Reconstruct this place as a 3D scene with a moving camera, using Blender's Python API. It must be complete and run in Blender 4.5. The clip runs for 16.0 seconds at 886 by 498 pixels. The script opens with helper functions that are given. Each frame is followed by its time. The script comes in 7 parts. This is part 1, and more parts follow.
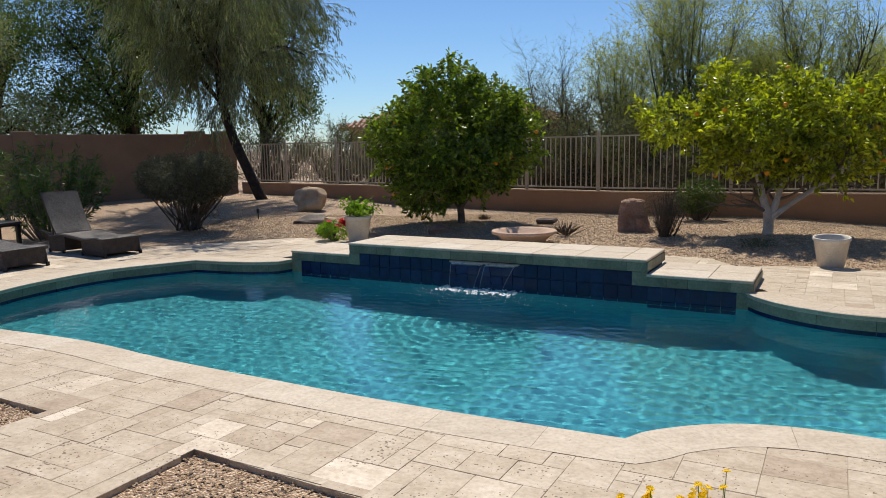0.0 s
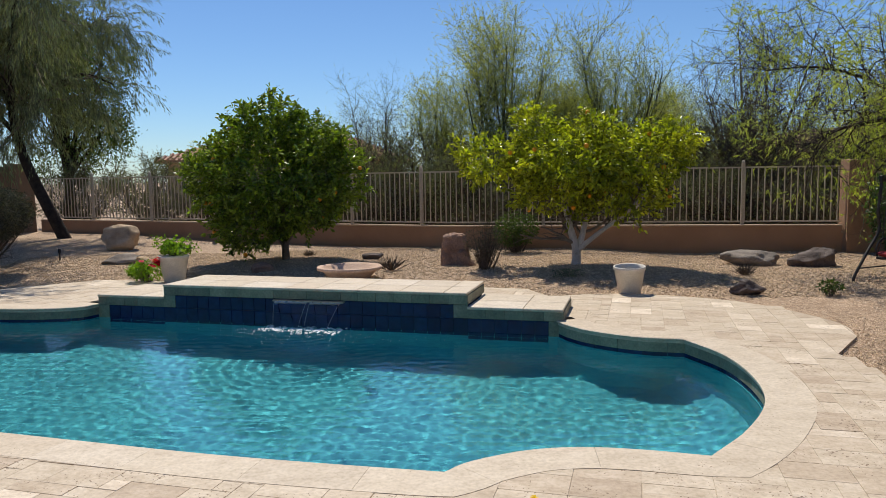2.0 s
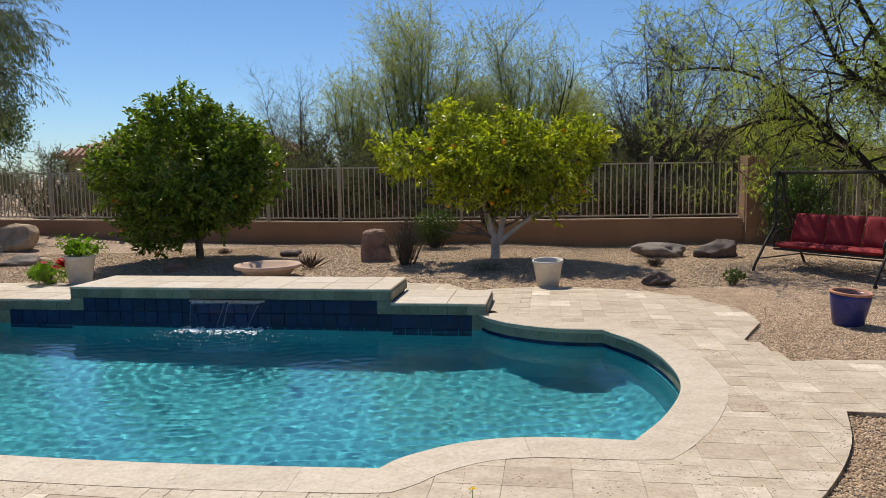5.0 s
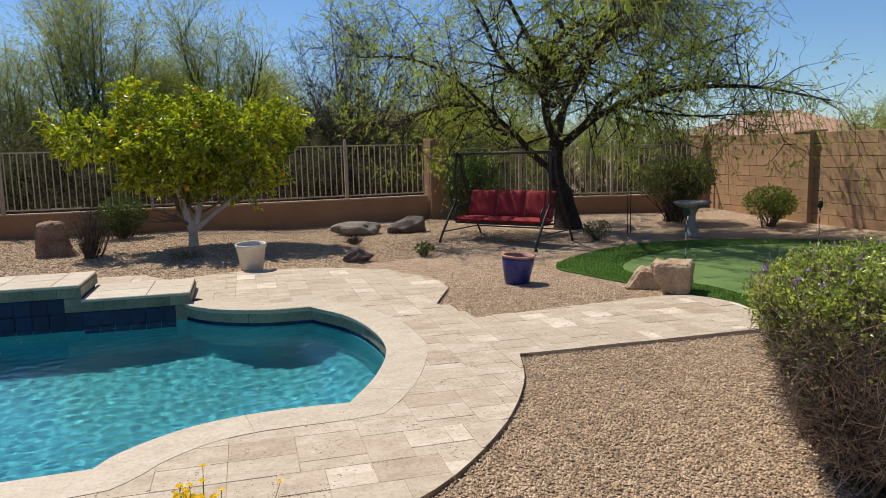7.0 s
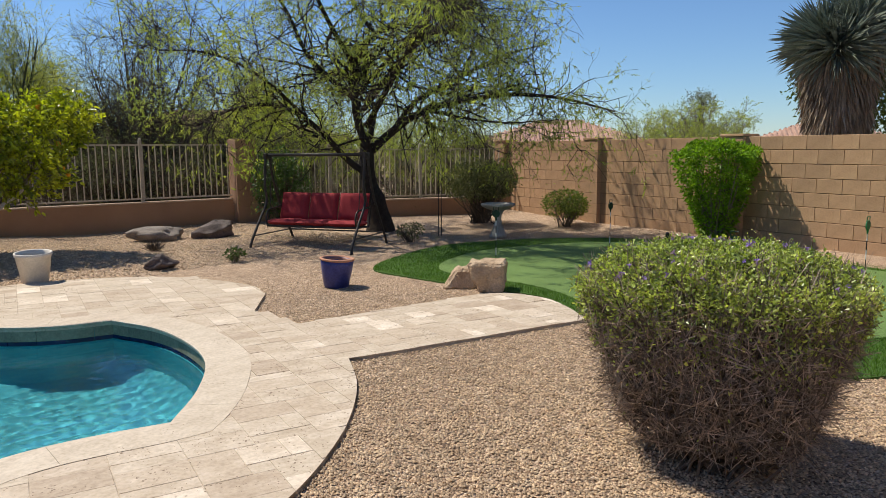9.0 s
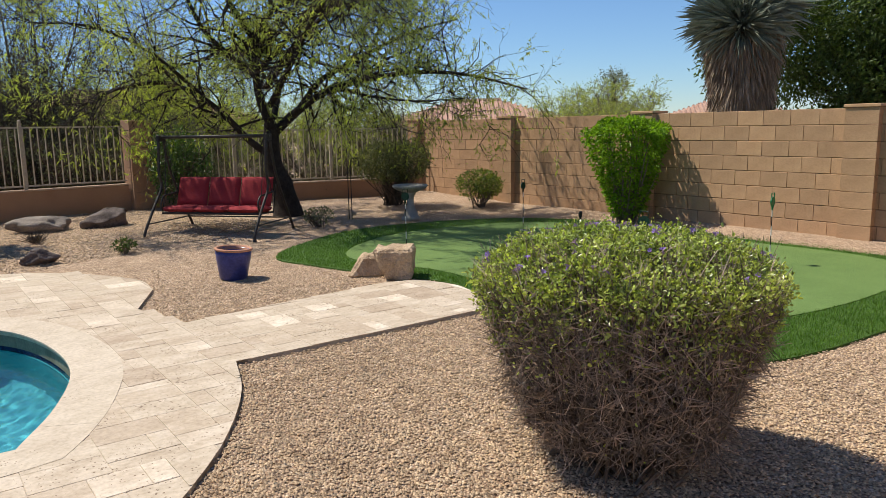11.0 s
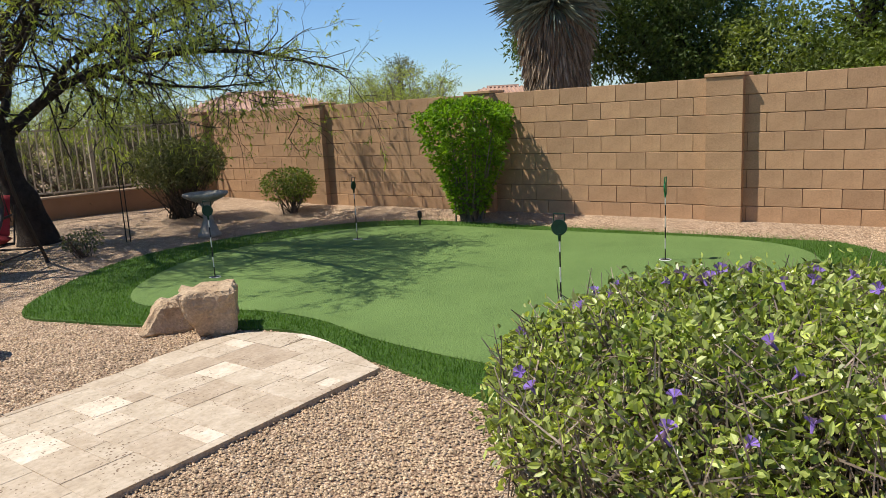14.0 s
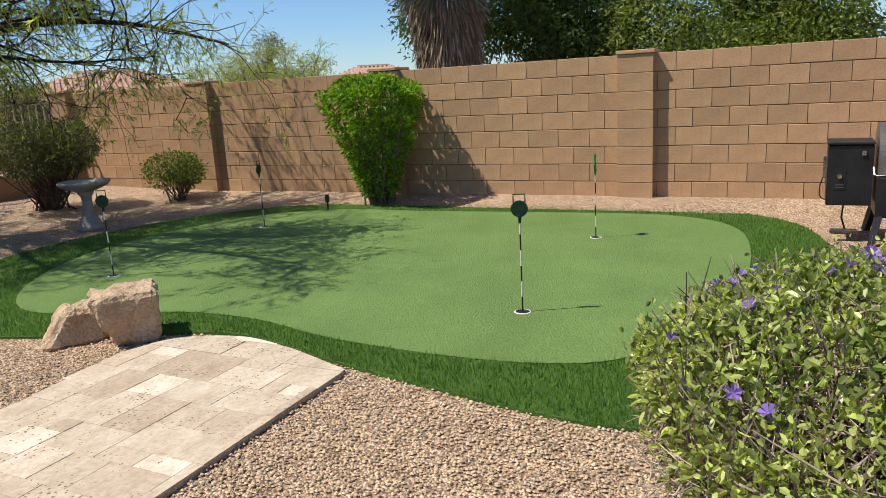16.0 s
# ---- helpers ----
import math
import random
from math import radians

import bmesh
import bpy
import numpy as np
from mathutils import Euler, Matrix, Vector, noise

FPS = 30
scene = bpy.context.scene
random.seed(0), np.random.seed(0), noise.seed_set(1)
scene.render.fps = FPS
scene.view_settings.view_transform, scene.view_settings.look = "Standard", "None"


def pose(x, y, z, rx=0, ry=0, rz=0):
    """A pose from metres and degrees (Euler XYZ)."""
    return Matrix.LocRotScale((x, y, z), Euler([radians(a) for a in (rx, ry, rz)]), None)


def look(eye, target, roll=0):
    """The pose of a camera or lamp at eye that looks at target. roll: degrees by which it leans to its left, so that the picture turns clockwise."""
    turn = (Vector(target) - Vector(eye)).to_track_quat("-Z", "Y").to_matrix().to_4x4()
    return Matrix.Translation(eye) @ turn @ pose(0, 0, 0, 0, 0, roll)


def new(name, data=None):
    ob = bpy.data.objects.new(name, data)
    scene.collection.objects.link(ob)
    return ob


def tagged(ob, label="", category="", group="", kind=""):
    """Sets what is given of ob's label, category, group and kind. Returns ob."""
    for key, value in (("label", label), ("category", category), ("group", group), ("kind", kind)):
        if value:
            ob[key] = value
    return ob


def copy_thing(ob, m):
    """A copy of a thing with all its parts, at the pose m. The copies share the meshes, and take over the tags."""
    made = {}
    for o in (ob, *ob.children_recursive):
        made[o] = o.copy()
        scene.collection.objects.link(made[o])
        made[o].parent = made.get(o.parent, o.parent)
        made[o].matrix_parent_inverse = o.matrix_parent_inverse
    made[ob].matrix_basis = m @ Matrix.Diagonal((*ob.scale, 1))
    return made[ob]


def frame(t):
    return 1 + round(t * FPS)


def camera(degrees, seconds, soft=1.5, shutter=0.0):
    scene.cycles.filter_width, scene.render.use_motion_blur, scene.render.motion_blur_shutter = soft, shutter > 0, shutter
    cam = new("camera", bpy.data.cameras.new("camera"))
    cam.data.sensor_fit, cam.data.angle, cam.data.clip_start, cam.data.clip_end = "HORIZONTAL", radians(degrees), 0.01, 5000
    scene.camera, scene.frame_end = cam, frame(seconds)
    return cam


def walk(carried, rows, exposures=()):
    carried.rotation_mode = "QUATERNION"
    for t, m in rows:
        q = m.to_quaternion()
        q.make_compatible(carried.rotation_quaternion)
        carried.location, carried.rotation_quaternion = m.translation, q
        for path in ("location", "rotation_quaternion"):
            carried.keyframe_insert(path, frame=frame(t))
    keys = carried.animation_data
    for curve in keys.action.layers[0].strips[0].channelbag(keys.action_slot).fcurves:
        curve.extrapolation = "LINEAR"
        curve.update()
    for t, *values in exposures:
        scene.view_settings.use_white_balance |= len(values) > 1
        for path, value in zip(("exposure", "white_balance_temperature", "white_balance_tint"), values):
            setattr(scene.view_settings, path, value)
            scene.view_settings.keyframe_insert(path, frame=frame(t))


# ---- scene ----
cam = camera(62.6, 16.0, soft=0.85)
PATH = [
    (0, (0.429, -0.265, 1.449), (0.239, 1.707, 1.171), -1.0),
    (0.5, (0.457, -0.269, 1.458), (0.341, 1.711, 1.203), -1.2),
    (1, (0.48, -0.283, 1.476), (0.512, 1.703, 1.243), -1.1),
    (1.5, (0.493, -0.293, 1.482), (0.671, 1.688, 1.273), -1.0),
    (2, (0.495, -0.292, 1.49), (0.77, 1.68, 1.295), -0.8),
    (2.5, (0.479, -0.291, 1.488), (0.792, 1.675, 1.298), -0.8),
    (3, (0.48, -0.289, 1.487), (0.808, 1.674, 1.293), -0.7),
    (5.5, (0.361, -0.295, 1.497), (0.984, 1.592, 1.274), -1.1),
    (6, (0.313, -0.349, 1.488), (1.103, 1.472, 1.248), -1.3),
    (6.5, (0.307, -0.448, 1.49), (1.306, 1.265, 1.226), -1.3),
    (7, (0.261, -0.453, 1.495), (1.486, 1.105, 1.223), -1.4),
    (7.5, (0.216, -0.333, 1.482), (1.625, 1.061, 1.216), -1.4),
    (8, (0.192, -0.309, 1.484), (1.697, 0.98, 1.215), -0.8),
    (10.5, (0.336, -0.232, 1.474), (2.007, 0.823, 1.171), -1.1),
    (11, (0.614, -0.209, 1.482), (2.318, 0.785, 1.153), -1.0),
    (11.5, (0.884, -0.056, 1.446), (2.614, 0.887, 1.1), -1.0),
    (12, (1.152, 0.137, 1.454), (2.904, 1.032, 1.098), -1.2),
    (12.5, (1.434, 0.352, 1.442), (3.218, 1.186, 1.094), -1.4),
    (13, (1.685, 0.589, 1.444), (3.512, 1.329, 1.106), -1.9),
    (13.5, (1.9, 0.859, 1.433), (3.773, 1.472, 1.091), -2.7),
    (14, (2.16, 1.069, 1.425), (4.071, 1.53, 1.056), -3.2),
    (14.5, (2.301, 1.268, 1.418), (4.235, 1.567, 1.008), -3.6),
    (15, (2.373, 1.522, 1.429), (4.318, 1.647, 0.982), -3.6),
    (15.5, (2.398, 1.592, 1.439), (4.344, 1.61, 0.98), -3.2),
    (16, (2.412, 1.647, 1.421), (4.36, 1.759, 0.982), -3.3),
]
walk(cam, [(t, look(eye, target, roll)) for t, eye, target, roll in PATH],
     exposures=[(0, -0.05), (5.5, -0.05), (8, 0.05), (11, 0.2), (16, 0.26)])

# ---- world and sun ----
SUN_WAY = Vector((-0.05, 0.42, 0.66)).normalized()
world = bpy.data.worlds.new("sky")
scene.world = world
world.use_nodes = True
wn = world.node_tree.nodes
wl = world.node_tree.links
sky = wn.new("ShaderNodeTexSky")
sky.sky_type = 'NISHITA'
sky.sun_disc = False
sky.sun_elevation = math.asin(SUN_WAY.z)
sky.sun_rotation = math.atan2(SUN_WAY.x, SUN_WAY.y)
sky.air_density, sky.dust_density, sky.ozone_density = 1.0, 0.0, 3.0
wn["Background"].inputs["Strength"].default_value = 0.087
clear = wn.new("ShaderNodeMix")
clear.data_type, clear.blend_type = 'RGBA', 'MULTIPLY'
clear.inputs[0].default_value = 1.0
clear.inputs[7].default_value = (0.80, 0.99, 1.23, 1)
wl.new(sky.outputs["Color"], clear.inputs[6])
wl.new(clear.outputs[2], wn["Background"].inputs["Color"])
sun_data = bpy.data.lights.new("sun", 'SUN')
sun_data.energy, sun_data.angle, sun_data.color = 5.2, radians(0.53), (1.0, 0.93, 0.82)
sun = new("sun", sun_data)
sun.matrix_world = look(SUN_WAY * 60, (0, 0, 0))
sun_data.cycles.is_caustics_light = True

# ---- materials ----
def nodes_of(name):
    m = bpy.data.materials.new(name)
    m.use_nodes = True
    nt = m.node_tree
    return m, nt, nt.nodes["Principled BSDF"], nt.nodes.new, nt.links.new


def tex_noise(nt, scale, detail=4, rough=0.55, coord="Object", stretch=None):
    tc = nt.nodes.new("ShaderNodeTexCoord")
    n = nt.nodes.new("ShaderNodeTexNoise")
    n.inputs["Scale"].default_value, n.inputs["Detail"].default_value = scale, detail
    n.inputs["Roughness"].default_value = rough
    if stretch:
        mp = nt.nodes.new("ShaderNodeMapping")
        mp.inputs["Scale"].default_value = stretch
        nt.links.new(tc.outputs[coord], mp.inputs["Vector"])
        nt.links.new(mp.outputs["Vector"], n.inputs["Vector"])
    else:
        nt.links.new(tc.outputs[coord], n.inputs["Vector"])
    return n


def ramp(nt, source, stops):
    r = nt.nodes.new("ShaderNodeValToRGB")
    el = r.color_ramp.elements
    while len(el) < len(stops):
        el.new(0.5)
    for e, (p, c) in zip(el, stops):
        e.position, e.color = p, (*c, 1)
    nt.links.new(source, r.inputs["Fac"])
    return r.outputs["Color"]


def mixed(nt, a, b, fac, mode='MIX'):
    m = nt.nodes.new("ShaderNodeMix")
    m.data_type, m.blend_type = 'RGBA', mode
    for key, v in (("A", a), ("B", b)):
        sock = [i for i in m.inputs if i.name == key and i.type == 'RGBA'][0]
        if isinstance(v, tuple):
            sock.default_value = (*v, 1)
        else:
            nt.links.new(v, sock)
    if isinstance(fac, float):
        m.inputs[0].default_value = fac
    else:
        nt.links.new(fac, m.inputs[0])
    return [o for o in m.outputs if o.type == 'RGBA'][0]


def bumped(nt, bsdf, height, strength, distance=0.01):
    b = nt.nodes.new("ShaderNodeBump")
    b.inputs["Strength"].default_value, b.inputs["Distance"].default_value = strength, distance
    nt.links.new(height, b.inputs["Height"])
    nt.links.new(b.outputs["Normal"], bsdf.inputs["Normal"])


def varied(name, dark, light, scale=6, fine=60, rough=0.8, bump=0.3, dist=0.01, spread=0.0, island=0.0,
           metal=0.0, coord="Object", stretch=None, spec=0.3, translucent=None):
    """Two-scale noise between two colours, with a fine relief; spread varies piece by piece, island leaf by leaf."""
    m, nt, bsdf, nn, ln = nodes_of(name)
    n1 = tex_noise(nt, scale, 5, 0.6, coord, stretch)
    n2 = tex_noise(nt, fine, 3, 0.6, coord, stretch)
    mid = tuple((a + b) / 2 for a, b in zip(dark, light))
    c = ramp(nt, n1.outputs["Fac"], [(0.3, dark), (0.5, mid), (0.72, light)])
    f = ramp(nt, n2.outputs["Fac"], [(0.3, (0.72, 0.72, 0.72)), (0.7, (1.12, 1.12, 1.12))])
    c = mixed(nt, c, f, 1.0, 'MULTIPLY')
    for amount, key in ((spread, "obj"), (island, "isl")):
        if amount:
            if key == "obj":
                src = nn("ShaderNodeObjectInfo").outputs["Random"]
            else:
                src = nn("ShaderNodeNewGeometry").outputs["Random Per Island"]
            v = ramp(nt, src, [(0.0, (1 - amount,) * 3), (1.0, (1 + amount, 1 + amount * 0.9, 1 + amount * 0.7))])
            c = mixed(nt, c, v, 1.0, 'MULTIPLY')
    ln(c, bsdf.inputs["Base Color"])
    bsdf.inputs["Roughness"].default_value, bsdf.inputs["Metallic"].default_value = rough, metal
    bsdf.inputs["Specular IOR Level"].default_value = spec
    if bump:
        bumped(nt, bsdf, n2.outputs["Fac"], bump, dist)
    if translucent:
        tr = nn("ShaderNodeBsdfTranslucent")
        mx = nn("ShaderNodeMixShader")
        mx.inputs["Fac"].default_value = translucent
        tint = mixed(nt, c, (1.5, 1.6, 0.5), 1.0, 'MULTIPLY')
        ln(tint, tr.inputs["Color"])
        ln(bsdf.outputs["BSDF"], mx.inputs[1])
        ln(tr.outputs["BSDF"], mx.inputs[2])
        ln(mx.outputs["Shader"], nt.nodes["Material Output"].inputs["Surface"])
    return m


def gravel_material():
    m, nt, bsdf, nn, ln = nodes_of("gravel")
    tc = nn("ShaderNodeTexCoord")
    v = nn("ShaderNodeTexVoronoi")
    v.inputs["Scale"].default_value = 72
    v.inputs["Randomness"].default_value = 1.0
    ln(tc.outputs["Object"], v.inputs["Vector"])
    sep = nn("ShaderNodeSeparateColor")
    ln(v.outputs["Color"], sep.inputs["Color"])
    c = ramp(nt, sep.outputs["Red"], [(0.0, (0.31, 0.205, 0.125)), (0.35, (0.50, 0.345, 0.222)), (0.7, (0.66, 0.49, 0.335)), (1.0, (0.80, 0.65, 0.48))])
    gaps = ramp(nt, v.outputs["Distance"], [(0.35, (1, 1, 1)), (0.75, (0.45, 0.42, 0.4))])
    c = mixed(nt, c, gaps, 1.0, 'MULTIPLY')
    big = tex_noise(nt, 0.9, 4)
    c = mixed(nt, c, ramp(nt, big.outputs["Fac"], [(0.3, (0.86, 0.84, 0.82)), (0.7, (1.06, 1.04, 1.02))]), 1.0, 'MULTIPLY')
    # mottle for plant litter and small shadows, both put into the colour
    litter_and_shade = tex_noise(nt, 9, 6, 0.7)
    c = mixed(nt, c, ramp(nt, litter_and_shade.outputs["Fac"], [(0.32, (0.66, 0.62, 0.58)), (0.5, (1, 1, 1)), (0.72, (1.12, 1.1, 1.08))]), 1.0, 'MULTIPLY')
    ln(c, bsdf.inputs["Base Color"])
    bsdf.inputs["Roughness"].default_value = 0.9
    inv = nn("ShaderNodeMath")
    inv.operation = 'SUBTRACT'
    inv.inputs[0].default_value = 1.0
    ln(v.outputs["Distance"], inv.inputs[1])
    bumped(nt, bsdf, inv.outputs[0], 1.0, 0.014)
    return m


def travertine_material(name, spread=0.32, base=((0.405, 0.325, 0.235), (0.515, 0.43, 0.325), (0.61, 0.525, 0.42)), pores=-0.335, joined=False):
    m, nt, bsdf, nn, ln = nodes_of(name)
    n1 = tex_noise(nt, 5.0, 8, 0.68, "Object", (1.0, 1.5, 1.0))
    c = ramp(nt, n1.outputs["Fac"], [(0.3, base[0]), (0.52, base[1]), (0.72, base[2])])
    n2 = tex_noise(nt, 38, 4, 0.6)
    c = mixed(nt, c, ramp(nt, n2.outputs["Fac"], [(0.3, (0.82, 0.805, 0.78)), (0.5, (0.98, 0.98, 0.98)), (0.7, (1.10, 1.10, 1.10))]), 1.0, 'MULTIPLY')
    if spread:
        r = nn("ShaderNodeNewGeometry").outputs["Random Per Island"] if joined else nn("ShaderNodeObjectInfo").outputs["Random"]
        c = mixed(nt, c, ramp(nt, r, [(0.0, (1 - spread * 0.55, 1 - spread * 0.72, 1 - spread * 0.85)), (0.2, (0.97, 0.94, 0.91)), (0.55, (1, 0.99, 0.97)), (0.88, (1.04, 1.03, 1.02)), (1.0, (1.02 + spread, 1.04 + spread, 1.08 + spread))]), 1.0, 'MULTIPLY')
    # open pores, clustered
    tc = nn("ShaderNodeTexCoord")
    v = nn("ShaderNodeTexVoronoi")
    v.inputs["Scale"].default_value = 42
    ln(tc.outputs["Object"], v.inputs["Vector"])
    where = tex_noise(nt, 3.1, 3, 0.6)
    thresh = nn("ShaderNodeMath")
    thresh.operation = 'MULTIPLY_ADD'
    thresh.inputs[1].default_value, thresh.inputs[2].default_value = 0.95, pores
    ln(where.outputs["Fac"], thresh.inputs[0])
    less = nn("ShaderNodeMath")
    less.operation = 'LESS_THAN'
    ln(v.outputs["Distance"], less.inputs[0])
    ln(thresh.outputs[0], less.inputs[1])
    c = mixed(nt, c, (0.20, 0.14, 0.09), less.outputs[0])
    ln(c, bsdf.inputs["Base Color"])
    bsdf.inputs["Roughness"].default_value = 0.62
    bsdf.inputs["Specular IOR Level"].default_value = 0.3
    bumped(nt, bsdf, n2.outputs["Fac"], 0.25, 0.004)
    return m


def tile_material():
    m, nt, bsdf, nn, ln = nodes_of("blue_glazed_tile")
    n = tex_noise(nt, 9, 5, 0.6)
    c = ramp(nt, n.outputs["Fac"], [(0.3, (0.003, 0.009, 0.045)), (0.7, (0.007, 0.022, 0.09))])
    r = nn("ShaderNodeObjectInfo").outputs["Random"]
    c = mixed(nt, c, ramp(nt, r, [(0, (0.7, 0.7, 0.75)), (1, (1.35, 1.3, 1.2))]), 1.0, 'MULTIPLY')
    ln(c, bsdf.inputs["Base Color"])
    bsdf.inputs["Roughness"].default_value = 0.2
    bsdf.inputs["Specular IOR Level"].default_value = 0.3
    bumped(nt, bsdf, n.outputs["Fac"], 0.08, 0.01)
    return m


def water_material():
    m, nt, bsdf, nn, ln = nodes_of("pool_water")
    bsdf.inputs["Base Color"].default_value = (0.72, 0.95, 0.98, 1)
    bsdf.inputs["Roughness"].default_value = 0.0
    bsdf.inputs["IOR"].default_value = 1.33
    bsdf.inputs["Transmission Weight"].default_value = 1.0
    n1 = tex_noise(nt, 34, 2, 0.5)
    bumped(nt, bsdf, n1.outputs["Fac"], 0.25, 0.003)
    return m


def sheet_material():
    m, nt, bsdf, nn, ln = nodes_of("falling_water")
    bsdf.inputs["Base Color"].default_value = (0.93, 0.97, 1.0, 1)
    bsdf.inputs["Roughness"].default_value, bsdf.inputs["IOR"].default_value = 0.0, 1.25
    bsdf.inputs["Transmission Weight"].default_value = 1.0
    n = tex_noise(nt, 14, 2, 0.5, "Object", (1.0, 1.0, 0.12))
    bumped(nt, bsdf, n.outputs["Fac"], 0.3, 0.006)
    return m


def plaster_material():
    m, nt, bsdf, nn, ln = nodes_of("pebble_plaster_with_ripple_light")
    n1 = tex_noise(nt, 1.1, 4, 0.6)
    n2 = tex_noise(nt, 10, 3, 0.6)
    c = ramp(nt, n1.outputs["Fac"], [(0.3, (0.062, 0.345, 0.395)), (0.7, (0.085, 0.435, 0.49))])
    # fine mottle in the colour that hints at rippled light on the floor
    c = mixed(nt, c, ramp(nt, n2.outputs["Fac"], [(0.35, (0.88, 0.9, 0.92)), (0.65, (1.12, 1.1, 1.08))]), 1.0, 'MULTIPLY')
    ln(c, bsdf.inputs["Base Color"])
    bsdf.inputs["Roughness"].default_value = 0.8
    return m


GRAVEL = gravel_material()
TRAVERTINE = travertine_material("travertine")
COPING_STONE = travertine_material("coping_travertine", 0.05, ((0.46, 0.385, 0.29), (0.545, 0.465, 0.36), (0.60, 0.52, 0.415)), -0.46)
TRAVERTINE_FAR = travertine_material("travertine_far", joined=True)
# band pieces are darker and greener than the coping stones
BAND_STONE = varied("grey_green_stone_band", (0.17, 0.18, 0.125), (0.30, 0.29, 0.21), 5, 45, 0.6, 0.3, 0.004, spread=0.22)
GROUT = varied("sandy_grout", (0.42, 0.35, 0.265), (0.55, 0.47, 0.365), 8, 90, 0.95, 0.4)
BLUE_TILE = tile_material()
TILE_GROUT = varied("tile_grout", (0.05, 0.07, 0.12), (0.09, 0.11, 0.17), 9, 70, 0.8, 0.2)
WATER = water_material()
SHEET = sheet_material()
PLASTER = plaster_material()
BLOCK = varied("tan_concrete_block", (0.43, 0.262, 0.146), (0.53, 0.335, 0.192), 5, 120, 0.92, 0.4, 0.003, spread=0.11)
MORTAR = varied("tan_mortar", (0.17, 0.10, 0.06), (0.24, 0.145, 0.09), 6, 90, 0.95, 0.5)
STUCCO = varied("painted_stucco", (0.33, 0.195, 0.118), (0.41, 0.25, 0.155), 1.6, 140, 0.92, 0.7, 0.006)
# west wall's stucco: the brown stucco with tree shade put into its colour
STUCCO_SHADED = varied("shaded_brown_stucco", (0.215, 0.14, 0.095), (0.275, 0.185, 0.125), 1.6, 140, 0.92, 0.7, 0.006)
STUCCO_CAP = varied("pale_stucco_cap", (0.42, 0.30, 0.21), (0.52, 0.385, 0.28), 4, 90, 0.9, 0.5)
FENCE_PAINT = varied("tan_fence_paint", (0.42, 0.365, 0.285), (0.52, 0.455, 0.36), 5, 60, 0.5, 0.1)
TURF = varied("putting_turf", (0.118, 0.196, 0.05), (0.158, 0.254, 0.068), 1.6, 75, 0.85, 1.0, 0.014)
FRINGE = varied("fringe_turf", (0.05, 0.12, 0.012), (0.085, 0.18, 0.022), 4.0, 160, 0.75, 1.0, 0.015)
GRASS_BLADE = varied("artificial_grass_blade", (0.06, 0.145, 0.012), (0.125, 0.24, 0.03), 5, 40, 0.55, 0, island=0.35, translucent=0.25)
PEBBLE = varied("gravel_pebble", (0.43, 0.305, 0.192), (0.63, 0.49, 0.335), 9, 80, 0.9, 0.3, 0.004, island=0.42)
BARK_DARK = varied("dark_mesquite_bark", (0.022, 0.017, 0.014), (0.062, 0.048, 0.038), 9, 60, 0.95, 1.0, 0.02)
BARK_GREY = varied("grey_bark", (0.13, 0.105, 0.082), (0.26, 0.215, 0.17), 8, 60, 0.95, 0.9, 0.015)
BARK_BRUSH = varied("dark_brush_bark", (0.045, 0.036, 0.028), (0.15, 0.12, 0.092), 7, 60, 0.95, 0.5, island=0.4)
BARK_TWIG = varied("mesquite_twig_bark", (0.10, 0.085, 0.062), (0.25, 0.21, 0.155), 9, 60, 0.95, 0.3, island=0.4)
BARK_WHITE = varied("whitewashed_bark", (0.45, 0.40, 0.34), (0.68, 0.64, 0.58), 6, 50, 0.9, 0.6, 0.01)
BARK_GREEN = varied("palo_verde_bark", (0.075, 0.078, 0.04), (0.17, 0.17, 0.095), 6, 60, 0.8, 0.5, 0.01)
TWIG = varied("dry_twig", (0.085, 0.065, 0.048), (0.19, 0.15, 0.115), 9, 60, 0.95, 0.3, island=0.3)
TWIG_PURPLE = varied("hedge_twig", (0.14, 0.105, 0.08), (0.52, 0.43, 0.36), 9, 60, 0.9, 0.3, island=0.6)
LEAF_ORANGE = varied("orange_tree_leaf", (0.08, 0.145, 0.016), (0.24, 0.32, 0.034), 1.7, 25, 0.34, 0, island=0.6, translucent=0.34, spec=0.5)
LEAF_LEMON = varied("lemon_tree_leaf", (0.18, 0.24, 0.018), (0.48, 0.50, 0.04), 1.7, 25, 0.34, 0, island=0.6, translucent=0.40, spec=0.5)
LEAF_MESQUITE = varied("mesquite_leaflet", (0.25, 0.31, 0.075), (0.48, 0.53, 0.17), 1.2, 25, 0.6, 0, island=0.35, translucent=0.5)
LEAF_PALO = varied("palo_verde_twig_leaf", (0.29, 0.31, 0.13), (0.52, 0.53, 0.25), 0.7, 20, 0.75, 0, island=0.35, translucent=0.5)
# grey-green leaf darkened in colour for the tree shade over the sage bush
LEAF_GREY = varied("shaded_grey_leaf", (0.065, 0.065, 0.045), (0.16, 0.16, 0.115), 2, 25, 0.7, 0, island=0.45, translucent=0.15)
LEAF_SAGE = varied("grey_green_leaf", (0.12, 0.13, 0.085), (0.225, 0.235, 0.16), 2, 25, 0.7, 0, island=0.35, translucent=0.28)
LEAF_DARK = varied("dark_tree_leaf", (0.045, 0.08, 0.02), (0.11, 0.165, 0.045), 1.0, 20, 0.5, 0, island=0.45, translucent=0.3)
LEAF_WILLOW = varied("acacia_leaf", (0.135, 0.165, 0.105), (0.26, 0.30, 0.195), 1.0, 20, 0.6, 0, island=0.45, translucent=0.26)
